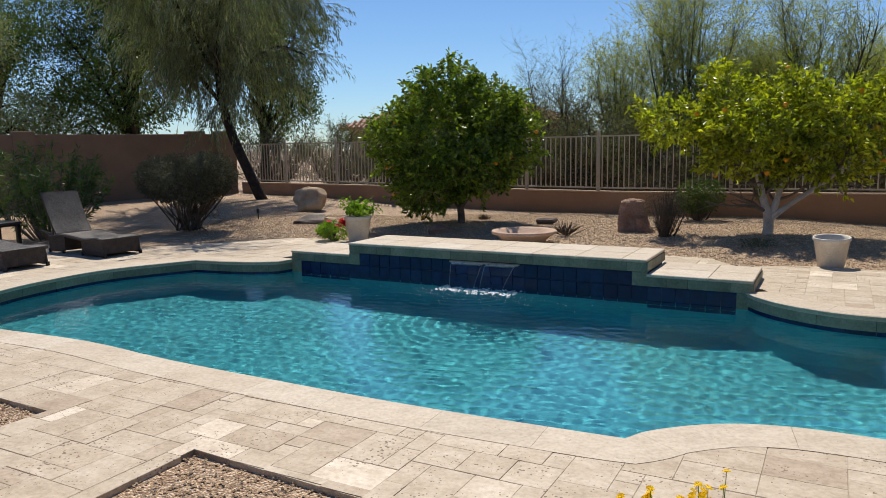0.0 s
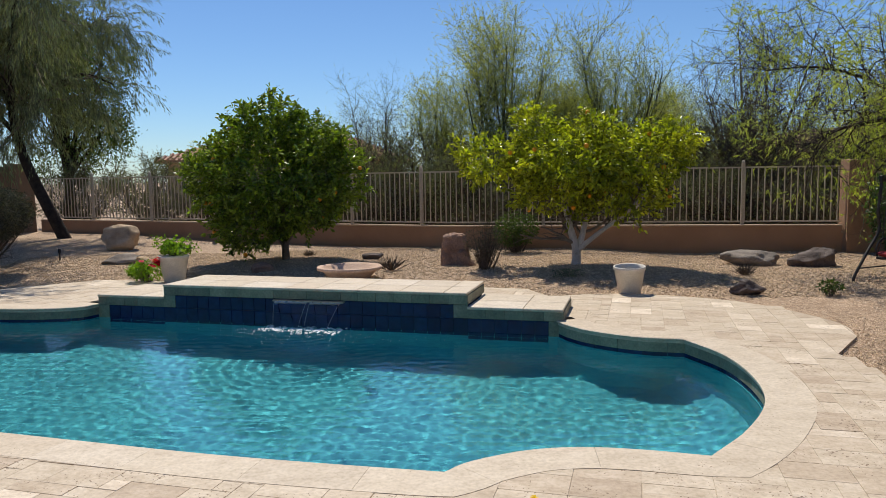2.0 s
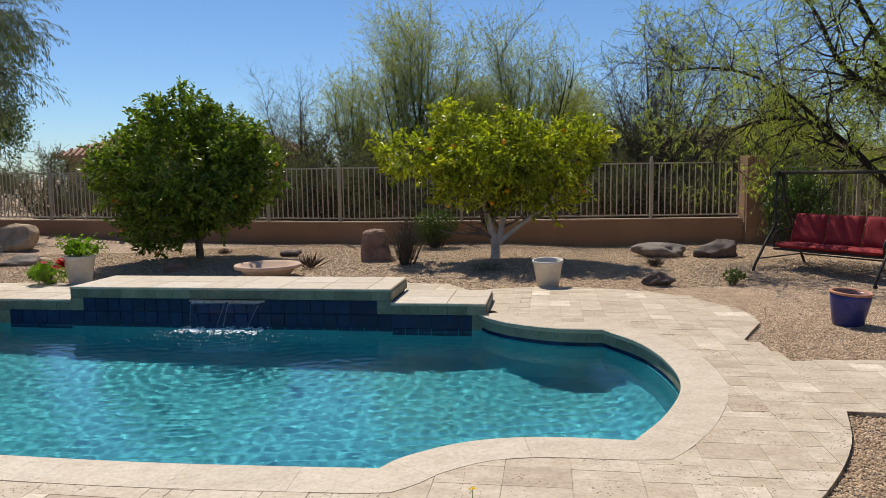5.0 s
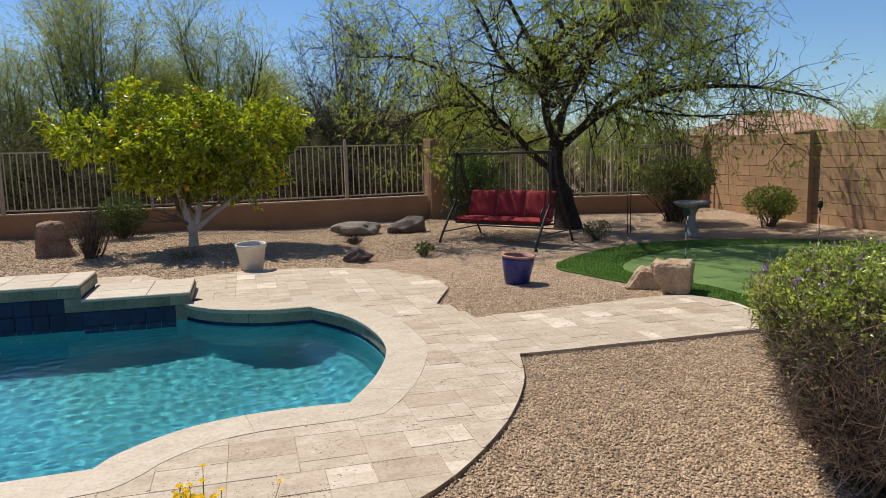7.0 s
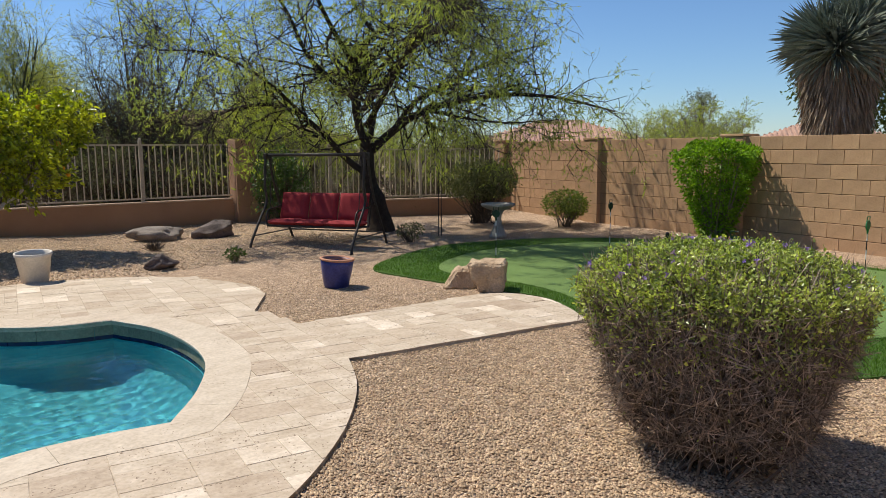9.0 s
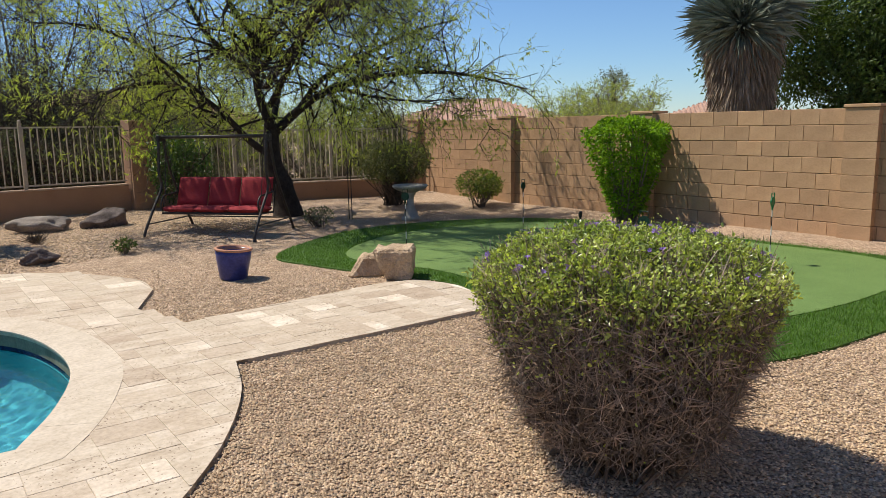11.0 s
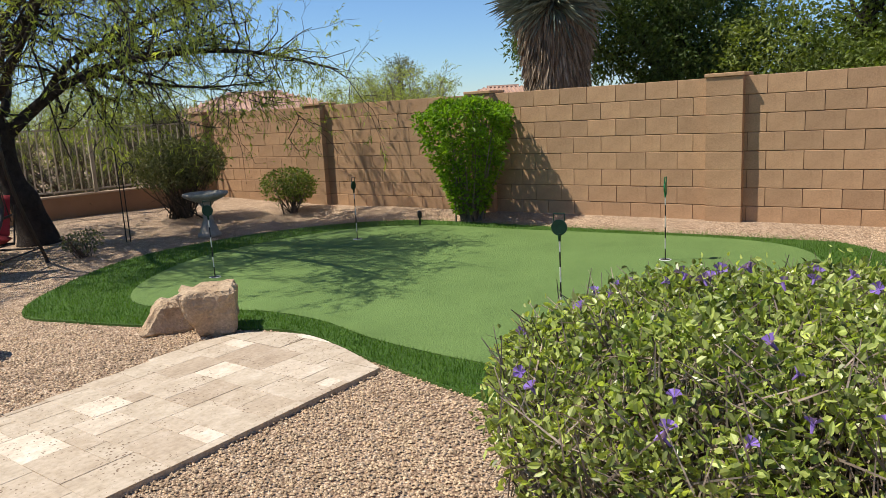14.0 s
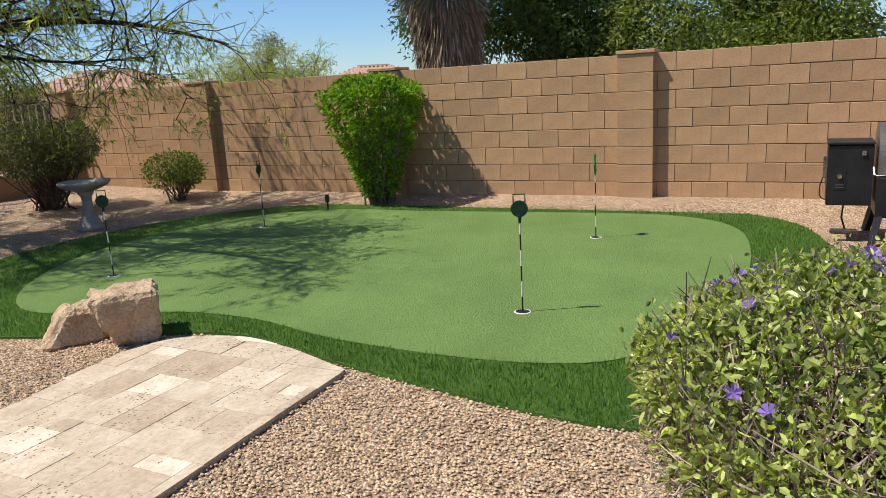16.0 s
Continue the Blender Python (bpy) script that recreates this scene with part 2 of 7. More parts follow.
LEAF_OLEANDER = varied("oleander_leaf", (0.034, 0.078, 0.018), (0.09, 0.155, 0.036), 2.0, 25, 0.4, 0, island=0.4, translucent=0.3, spec=0.5)
LEAF_TREE = varied("olive_tree_leaf", (0.10, 0.145, 0.03), (0.22, 0.27, 0.06), 1.0, 20, 0.5, 0, island=0.45, translucent=0.35)
LEAF_BRIGHT = varied("bright_green_leaf", (0.10, 0.21, 0.014), (0.25, 0.40, 0.035), 5.0, 25, 0.45, 0, island=0.4, translucent=0.4)
LEAF_HEDGE = varied("hedge_leaf", (0.165, 0.235, 0.055), (0.51, 0.57, 0.19), 9.0, 40, 0.34, 0, island=0.7, translucent=0.36, spec=0.5)
LEAF_OLIVE = varied("dull_olive_leaf", (0.08, 0.092, 0.04), (0.22, 0.235, 0.11), 2, 25, 0.6, 0, island=0.5, translucent=0.22)
LEAF_YUCCA = varied("yucca_blade", (0.16, 0.20, 0.15), (0.30, 0.335, 0.265), 2, 20, 0.5, 0, island=0.35)
DRY_YUCCA = varied("dry_yucca_thatch", (0.20, 0.15, 0.105), (0.42, 0.33, 0.235), 3, 40, 0.9, 0.3, island=0.35)
FRUIT = varied("orange_fruit_skin", (0.70, 0.25, 0.012), (0.85, 0.38, 0.02), 12, 160, 0.45, 0.2, 0.003, island=0.15)
PETAL_PURPLE = varied("violet_petal", (0.21, 0.12, 0.50), (0.36, 0.24, 0.68), 10, 60, 0.6, 0, island=0.25, translucent=0.3)
PETAL_YELLOW = varied("yellow_petal", (0.75, 0.50, 0.01), (0.85, 0.62, 0.03), 10, 60, 0.6, 0, island=0.2, translucent=0.3)
PETAL_RED = varied("red_petal", (0.50, 0.01, 0.035), (0.70, 0.03, 0.07), 10, 60, 0.6, 0, island=0.2, translucent=0.3)
ROCK_TAN = varied("tan_granite", (0.42, 0.29, 0.175), (0.68, 0.52, 0.35), 4, 55, 0.9, 1.0, 0.02)
ROCK_RED = varied("reddish_sandstone", (0.22, 0.125, 0.085), (0.43, 0.28, 0.20), 4, 45, 0.9, 1.0, 0.02)
ROCK_GREY = varied("grey_boulder_stone", (0.15, 0.125, 0.105), (0.37, 0.315, 0.265), 3, 45, 0.9, 1.0, 0.02)
ROCK_DARK = varied("dark_boulder_stone", (0.075, 0.058, 0.052), (0.21, 0.165, 0.145), 5, 45, 0.85, 1.0, 0.02)
WHITE_POT = varied("cream_glazed_pot", (0.62, 0.57, 0.48), (0.74, 0.69, 0.60), 5, 60, 0.5, 0.1, 0.003)
BLUE_POT = varied("blue_glazed_pot", (0.028, 0.035, 0.165), (0.06, 0.075, 0.27), 6, 40, 0.28, 0.15, 0.004)
TERRACOTTA = varied("terracotta", (0.42, 0.20, 0.12), (0.56, 0.30, 0.19), 6, 60, 0.85, 0.3, 0.004)
PALE_CLAY = varied("pale_clay", (0.50, 0.335, 0.235), (0.66, 0.475, 0.355), 6, 60, 0.85, 0.3, 0.004)
SOIL = varied("potting_soil", (0.03, 0.022, 0.015), (0.075, 0.055, 0.04), 14, 80, 0.95, 0.8)
RED_FABRIC = varied("faded_red_canvas", (0.235, 0.018, 0.024), (0.37, 0.042, 0.048), 3, 150, 0.9, 0.4, 0.003)
BRONZE = varied("dark_bronze_steel", (0.040, 0.034, 0.030), (0.075, 0.066, 0.058), 8, 60, 0.5, 0.1, metal=0.4)
WICKER = varied("dark_brown_wicker", (0.022, 0.016, 0.014), (0.075, 0.058, 0.05), 14, 110, 0.42, 1.0, 0.01, spec=0.5)
GLASS_BLACK = varied("black_slate_tabletop", (0.02, 0.02, 0.022), (0.05, 0.05, 0.055), 6, 60, 0.35, 0.1)
STONE_BATH = varied("cast_stone", (0.30, 0.27, 0.225), (0.47, 0.43, 0.365), 7, 70, 0.9, 0.5, 0.006)
BLACK_PAINT = varied("black_enamel", (0.012, 0.012, 0.013), (0.028, 0.028, 0.03), 5, 60, 0.42, 0.1, 0.002)
GREY_STEEL = varied("brushed_bronze_steel", (0.20, 0.175, 0.155), (0.32, 0.285, 0.255), 5, 90, 0.35, 0.1, metal=0.7)
CHROME = varied("polished_steel", (0.55, 0.55, 0.56), (0.68, 0.68, 0.69), 6, 60, 0.2, 0, metal=1.0)
WHITE_STRIPE = varied("white_pole_paint", (0.70, 0.70, 0.68), (0.80, 0.80, 0.78), 9, 60, 0.5, 0.1)
GREEN_FLAG = varied("green_sign_plastic", (0.004, 0.028, 0.016), (0.010, 0.055, 0.030), 9, 60, 0.4, 0.1)
BRIGHT_FLAG = varied("bright_green_sign_plastic", (0.005, 0.14, 0.05), (0.01, 0.22, 0.08), 9, 60, 0.4, 0.1)
ROOF_TILE = varied("clay_roof_tile", (0.36, 0.205, 0.145), (0.56, 0.37, 0.28), 1.2, 12, 0.9, 0.3, 0.02, spread=0.18)
HOUSE_STUCCO = varied("house_stucco", (0.42, 0.31, 0.22), (0.54, 0.41, 0.30), 0.8, 30, 0.9, 0.3)
WINDOW_DARK = varied("dark_window_glass", (0.015, 0.018, 0.022), (0.04, 0.045, 0.05), 2, 20, 0.08, 0)
FOAM = varied("white_water_foam", (0.75, 0.80, 0.82), (0.88, 0.90, 0.91), 9, 60, 0.5, 0.2)


# ---- mesh helpers ----
class Geo:
    """Vertices and faces of one mesh in the making."""

    def __init__(self):
        self.v, self.f = [], []

    def add(self, verts, faces):
        n = len(self.v)
        self.v.extend([tuple(p) for p in verts])
        self.f.extend([tuple(i + n for i in f) for f in faces])
        return self

    def box(self, x0, x1, y0, y1, z0, z1, m=None, bevel=0.0):
        b = bevel
        if b <= 0:
            vs = [(x, y, z) for z in (z0, z1) for x, y in ((x0, y0), (x1, y0), (x1, y1), (x0, y1))]
            fs = [(3, 2, 1, 0), (4, 5, 6, 7), (0, 1, 5, 4), (1, 2, 6, 5), (2, 3, 7, 6), (3, 0, 4, 7)]
        else:
            vs = []
            for z, i in ((z0, b), (z0 + b, 0), (z1 - b, 0), (z1, b)):
                vs += [(x0 + i, y0 + i, z), (x1 - i, y0 + i, z), (x1 - i, y1 - i, z), (x0 + i, y1 - i, z)]
            fs = [(3, 2, 1, 0), (12, 13, 14, 15)]
            for k in range(3):
                for j in range(4):
                    a, c = 4 * k + j, 4 * k + (j + 1) % 4
                    fs.append((a, c, c + 4, a + 4))
        if m is not None:
            vs = [tuple(m @ Vector(p)) for p in vs]
        return self.add(vs, fs)

    def tube(self, pts, radii, sides=6, cap=True):
        pts = [Vector(p) for p in pts]
        n = len(pts)
        rings = []
        side = None
        for i, p in enumerate(pts):
            d = (pts[min(i + 1, n - 1)] - pts[max(i - 1, 0)])
            if d.length < 1e-9:
                d = Vector((0, 0, 1))
            d.normalize()
            if side is None:
                side = d.cross(Vector((0.31, 0.17, 0.94)))
                if side.length < 0.05:
                    side = d.cross(Vector((1, 0, 0)))
            side = (side - d * side.dot(d)).normalized()
            up = d.cross(side)
            r = radii[i] if isinstance(radii, (list, tuple)) else radii
            rings.append([p + (side * math.cos(a) + up * math.sin(a)) * r for a in (2 * math.pi * k / sides for k in range(sides))])
        vs = [q for ring in rings for q in ring]
        fs = []
        for i in range(n - 1):
            for k in range(sides):
                a, b = i * sides + k, i * sides + (k + 1) % sides
                fs.append((a, b, b + sides, a + sides))
        if cap:
            fs.append(tuple(range(sides - 1, -1, -1)))
            fs.append(tuple((n - 1) * sides + k for k in range(sides)))
        return self.add(vs, fs)

    def lathe(self, profile, sides=32, at=(0, 0, 0), cap=True):
        vs, fs = [], []
        for r, z in profile:
            for k in range(sides):
                a = 2 * math.pi * k / sides
                vs.append((at[0] + r * math.cos(a), at[1] + r * math.sin(a), at[2] + z))
        for i in range(len(profile) - 1):
            for k in range(sides):
                a, b = i * sides + k, i * sides + (k + 1) % sides
                fs.append((a, b, b + sides, a + sides))
        if cap:
            fs.append(tuple(range(sides - 1, -1, -1)))
            fs.append(tuple((len(profile) - 1) * sides + k for k in range(sides)))
        return self.add(vs, fs)

    def prism(self, outline, z0, z1):
        n = len(outline)
        vs = [(x, y, z0) for x, y in outline] + [(x, y, z1) for x, y in outline]
        fs = [tuple(range(n - 1, -1, -1)), tuple(range(n, 2 * n))]
        fs += [(i, (i + 1) % n, n + (i + 1) % n, n + i) for i in range(n)]
        return self.add(vs, fs)

    def mesh(self, name, material, smooth=False):
        me = bpy.data.meshes.new(name)
        me.from_pydata(self.v, [], self.f)
        me.materials.append(material)
        if smooth:
            me.shade_smooth()
        me.update()
        return me


LOOSE = ("branch_mass", "twig_mass", "stem_mass", "foliage", "blade_mass", "foam", "thatch", "crown")  # past counting


def part(name, geo, material, parent=None, label="", smooth=False, at=None):
    me = geo if isinstance(geo, bpy.types.Mesh) else geo.mesh(name, material, smooth)
    ob = new(name, me)
    if parent is not None:
        ob.parent = parent
    if at is not None:
        ob.matrix_basis = at
    if label:
        tagged(ob, label)
    if name in LOOSE:
        tagged(ob, kind="stuff")
    return ob


def thing(name, label, category, at=None, group="", kind=""):
    ob = new(name)
    ob.empty_display_size = 0.1
    if at is not None:
        ob.matrix_basis = at
    return tagged(ob, label, category, group, kind)


def structure(name, geo, material, label, category, smooth=False):
    return tagged(part(name, geo, material, None, "", smooth), label, category, kind="structure")


def curve_through(points, steps=8):
    """A Catmull-Rom curve through plan points, ends included."""
    p = [Vector(q) for q in points]
    p = [2 * p[0] - p[1]] + p + [2 * p[-1] - p[-2]]
    out = []
    for i in range(1, len(p) - 2):
        for k in range(steps):
            t = k / steps
            a, b, c, d = p[i - 1:i + 3]
            out.append(0.5 * (2 * b + (c - a) * t + (2 * a - 5 * b + 4 * c - d) * t * t + (3 * b - a - 3 * c + d) * t ** 3))
    out.append(p[-2])
    return [tuple(q) for q in out]


def closed_curve(points, steps=6):
    n = len(points)
    long = [points[(i - 2) % n] for i in range(n + 5)]
    full = curve_through(long, steps)
    return full[2 * steps:2 * steps + n * steps]


def offset_ring(ring, d):
    """A closed ring moved outwards by d (the ring runs counter-clockwise), mitres held short."""
    n, out = len(ring), []
    for i in range(n):
        a, b, c = Vector(ring[i - 1]), Vector(ring[i]), Vector(ring[(i + 1) % n])
        e, g = (b - a).normalized(), (c - b).normalized()
        n1, n2 = Vector((e.y, -e.x)), Vector((g.y, -g.x))
        m = n1 + n2
        m = m.normalized() if m.length > 1e-6 else n1
        out.append(tuple(b + m * (d / max(0.6, m.dot(n1)))))
    return out


def inside_many(p, ring):
    """For an array of plan points: which lie in the ring."""
    hit = np.zeros(len(p), bool)
    for i in range(len(ring)):
        (x1, y1), (x2, y2) = ring[i], ring[i - 1]
        if y1 == y2:
            continue
        hit ^= ((y1 > p[:, 1]) != (y2 > p[:, 1])) & (p[:, 0] < (x2 - x1) * (p[:, 1] - y1) / (y2 - y1) + x1)
    return hit


def clip_to_rect(ring, x0, x1, y0, y1):
    for axis, lim, sign in ((0, x0, 1), (0, x1, -1), (1, y0, 1), (1, y1, -1)):
        out = []
        for i in range(len(ring)):
            a, b = ring[i - 1], ring[i]
            da, db = (a[axis] - lim) * sign, (b[axis] - lim) * sign
            if (da < 0) != (db < 0):
                t = da / (da - db)
                out.append((a[0] + (b[0] - a[0]) * t, a[1] + (b[1] - a[1]) * t))
            if db >= 0:
                out.append(b)
        ring = out
        if len(ring) < 3:
            return []
    clean = []
    for p in ring:
        if not clean or (abs(p[0] - clean[-1][0]) + abs(p[1] - clean[-1][1])) > 1e-4:
            clean.append(p)
    # take out spikes that run out and back along one edge
    again = True
    while again and len(clean) >= 3:
        again = False
        for i in range(len(clean)):
            a, b, c = clean[i - 1], clean[i], clean[(i + 1) % len(clean)]
            ux, uy, vx, vy = b[0] - a[0], b[1] - a[1], c[0] - b[0], c[1] - b[1]
            if abs(ux * vy - uy * vx) < 1e-7 and ux * vx + uy * vy <= 0:
                clean.pop(i)
                again = True
                break
    return clean if len(clean) >= 3 else []


def area_of(ring):
    return 0.5 * sum(ring[i - 1][0] * ring[i][1] - ring[i][0] * ring[i - 1][1] for i in range(len(ring)))


def smooth_step(a, b, x):
    t = min(1.0, max(0.0, (x - a) / (b - a)))
    return t * t * (3 - 2 * t)


# ---- plan of the pool, the deck and the green ----
U = Vector((0.9200, -0.3919))            # along the raised pool wall
V = Vector((0.3919, 0.9200))             # back from it
W0 = Vector((-2.50, 9.13))               # its far left front corner
WATER_Z = -0.165

near_edge = [(-3.84, 5.30), (-2.88, 4.96), (-1.97, 4.48), (-1.01, 4.04), (-0.24, 3.70), (0.41, 3.45), (0.98, 3.245)]
spa_arc = [(0.98, 3.245), (1.14, 3.36), (1.47, 3.46), (1.78, 3.45), (2.08, 3.36), (2.41, 3.21)]
right_arc = [(2.41, 3.21), (2.83, 3.56), (3.24, 4.04), (3.49, 4.60), (3.62, 5.25), (3.56, 5.86)]
back_right = [(3.56, 5.86), (3.16, 6.06), (2.84, 6.42), (2.69, 6.80)]
back_left = [(-2.50, 9.13), (-2.68, 8.92), (-3.17, 8.90), (-3.82, 9.06)]
left_arc = [(-3.82, 9.06), (-4.59, 8.38), (-4.92, 7.71), (-5.07, 6.99), (-4.95, 6.25), (-4.55, 5.65), (-3.84, 5.30)]
POOL = []
for run, steps in ((near_edge, 3), (spa_arc, 5), (right_arc, 6), (back_right, 6), ([(2.69, 6.92), (-2.50, 9.13)], 1), (back_left, 5), (left_arc, 5)):
    POOL += curve_through(run, steps)[:-1] if steps > 1 else run[:1]

deck_far_right = curve_through([(3.05, 8.42), (3.70, 8.46), (4.30, 8.27), (4.97, 7.72), (5.30, 6.96), (5.36, 6.20), (5.13, 5.66)], 5)
walk_end = curve_through([(6.36, 3.80), (6.57, 3.55), (6.56, 3.15), (6.32, 2.78), (5.96, 2.40)], 5)
deck_right = curve_through([(3.88, 3.275), (3.52, 2.86), (3.06, 2.48), (2.60, 2.20), (2.10, 1.99), (1.60, 1.93)], 5)
DECK = (deck_right + [(1.0, 2.02), (0.40, 2.27), (-0.20, 2.56), (-1.13, 3.01), (-2.60, -0.6), (-3.75, -0.1), (-2.21, 3.48), (-2.64, 3.68),
        (-4.60, 4.62), (-5.6, 2.4), (-9.0, 3.9), (-9.2, 8.6), (-7.9, 10.9), (-6.6, 10.5), (-5.6, 10.05), (-4.45, 10.72), (-3.25, 11.40), (-2.1, 11.35), (-1.2, 10.9), (2.9, 9.1)]
        + deck_far_right + [(4.53, 5.10), (4.41, 4.37)] + walk_end)
DECK = DECK[::-1] if area_of(DECK) < 0 else DECK

green_outer = closed_curve([(6.12, 2.50), (5.70, 1.90), (5.36, 1.37), (5.22, 0.95), (5.40, 0.35), (5.85, -0.02), (6.64, -0.42), (7.8, -0.98), (9.10, -1.25), (9.95, -0.85), (10.42, -0.05),
                            (10.90, 1.20), (11.35, 2.50), (11.72, 3.45), (11.60, 4.60), (10.70, 5.75), (9.32, 6.42), (7.75, 6.20), (6.98, 5.80), (6.82, 5.20), (6.74, 4.50), (6.72, 3.75), (6.62, 3.15)], 5)
green_inner = closed_curve([(6.48, 2.58), (6.14, 1.92), (5.96, 1.35), (6.02, 0.90), (6.55, 0.35), (7.3, -0.12), (8.25, -0.50), (9.00, -0.66), (9.55, -0.52), (9.98, 0.0), (10.42, 1.20),
                            (10.80, 2.30), (11.22, 3.40), (11.05, 4.35), (10.30, 5.10), (9.20, 5.55), (8.10, 5.45), (7.38, 5.05), (7.16, 4.40), (7.14, 3.75), (6.90, 3.15)], 5)


def ground_z(x, y):
    """The height of the gravel: level by the deck, gently raised in the bed behind the pool."""
    back = (x - W0.x) * V.x + (y - W0.y) * V.y
    rise = smooth_step(1.3, 4.0, back) * (1 - smooth_step(4.6, 7.5, x))
    far_left = smooth_step(-1.5, -5.5, x) * smooth_step(3.0, 7.0, back)
    lumps = 0.035 * noise.noise(Vector((x * 0.55, y * 0.55, 0.3))) * smooth_step(0.4, 2.0, back)
    right_bed = 0.05 * smooth_step(6.2, 8.5, x) * smooth_step(6.0, 8.5, y)
    off = (14.40 - x) * 0.9187 - (8.10 - y) * 0.395  # from the block wall
    bank = 0.07 * (1 - smooth_step(0.1, 0.95, off)) * smooth_step(6.0, 8.0, x)
    return -0.03 + 0.10 * rise + 0.13 * far_left + lumps + right_bed + bank


# ---- ground ----
def build_ground():
    xs = list(np.arange(-13.0, 16.01, 0.2))
    ys = list(np.arange(-3.0, 22.01, 0.2))
    xs = [-900, -300, -100, -40, -22] + xs + [22, 40, 100, 300, 900]
    ys = [-400, -100, -30, -10] + ys + [30, 45, 100, 300, 900]
    shrunk = offset_ring(POOL, 0.17)
    vs = [(x, y, ground_z(x, y) if -13 <= x <= 16 and -3 <= y <= 22 else -0.02) for y in ys for x in xs]
    inner = inside_many(np.array([(x, y) for y in ys for x in xs], float), shrunk)
    n, fs = len(xs), []
    for j in range(len(ys) - 1):
        for i in range(n - 1):
            k = (j * n + i, j * n + i + 1, (j + 1) * n + i + 1, (j + 1) * n + i)
            if not any(inner[q] for q in k):
                fs.append(k)
    return structure("ground", Geo().add(vs, fs), GRAVEL, "pinkish tan decomposed granite gravel ground", "ground", True)


ground = build_ground()


def build_pool():
    n = len(POOL)
    deep = [Vector(p) for p in POOL]
    mid = sum(deep, Vector((0, 0))) / n
    back = offset_ring(POOL, 0.055)
    rings = [[(*p, -0.06) for p in back], [(*p, -0.192) for p in back], [(*p, -0.196) for p in POOL], [(*p, -0.9) for p in POOL], [(*(p + (mid - p) * 0.07), -1.12) for p in deep], [(*(p + (mid - p) * 0.2), -1.2) for p in deep]]
    vs = [v for ring in rings for v in ring]
    fs = [(r * n + i, (r + 1) * n + i, (r + 1) * n + (i + 1) % n, r * n + (i + 1) % n) for r in range(5) for i in range(n)]
    fs.append(tuple(5 * n + i for i in range(n)))
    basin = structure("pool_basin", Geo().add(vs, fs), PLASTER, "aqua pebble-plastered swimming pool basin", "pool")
    basin.cycles.is_caustics_receiver = True
    # the water's surface: small wind ripples, and rings that spread from the spillway
    rng = np.random.default_rng(17)
    step = 0.02
    xs, ys = np.arange(-5.3, 3.95, step), np.arange(3.0, 9.5, step)
    gx, gy = np.meshgrid(xs, ys)
    gz = np.zeros_like(gx)
    for k in range(40):
        long = rng.uniform(0.065, 0.20)
        a = rng.normal(1.25, 0.75)
        w = 6.2832 / long
        gz += 0.00019 * long / 0.2 * np.sin(w * (gx * math.cos(a) + gy * math.sin(a)) + rng.uniform(0, 6.28) + 0.8 * np.sin(gx * rng.uniform(0.6, 1.6) + gy * rng.uniform(0.6, 1.6)))
    fall = W0 + U * 2.84 - V * 0.22
    far = np.hypot(gx - fall.x, gy - fall.y)
    gz += 0.0016 * np.exp(-far / 1.1) * np.sin(far * 46 + 1.2 * np.sin(3 * gx))
    m = len(xs)
    centres = np.column_stack([(gx[:-1, :-1] + step / 2).ravel(), (gy[:-1, :-1] + step / 2).ravel()])
    keep = np.nonzero(inside_many(centres, offset_ring(POOL, 0.035)))[0]
    row, col = keep // (m - 1), keep % (m - 1)
    k = row * m + col
    quads = np.column_stack([k, k + 1, k + m + 1, k + m])
    used, place = np.unique(quads, return_inverse=True)
    flat = np.column_stack([gx.ravel(), gy.ravel(), gz.ravel() + WATER_Z])[used]
    w = structure("water", Geo().add(flat.tolist(), place.reshape(-1, 4).tolist()), WATER, "clear rippled turquoise swimming pool water", "water", True)
    w.cycles.is_caustics_caster = True
    return basin


pool_basin = build_pool()


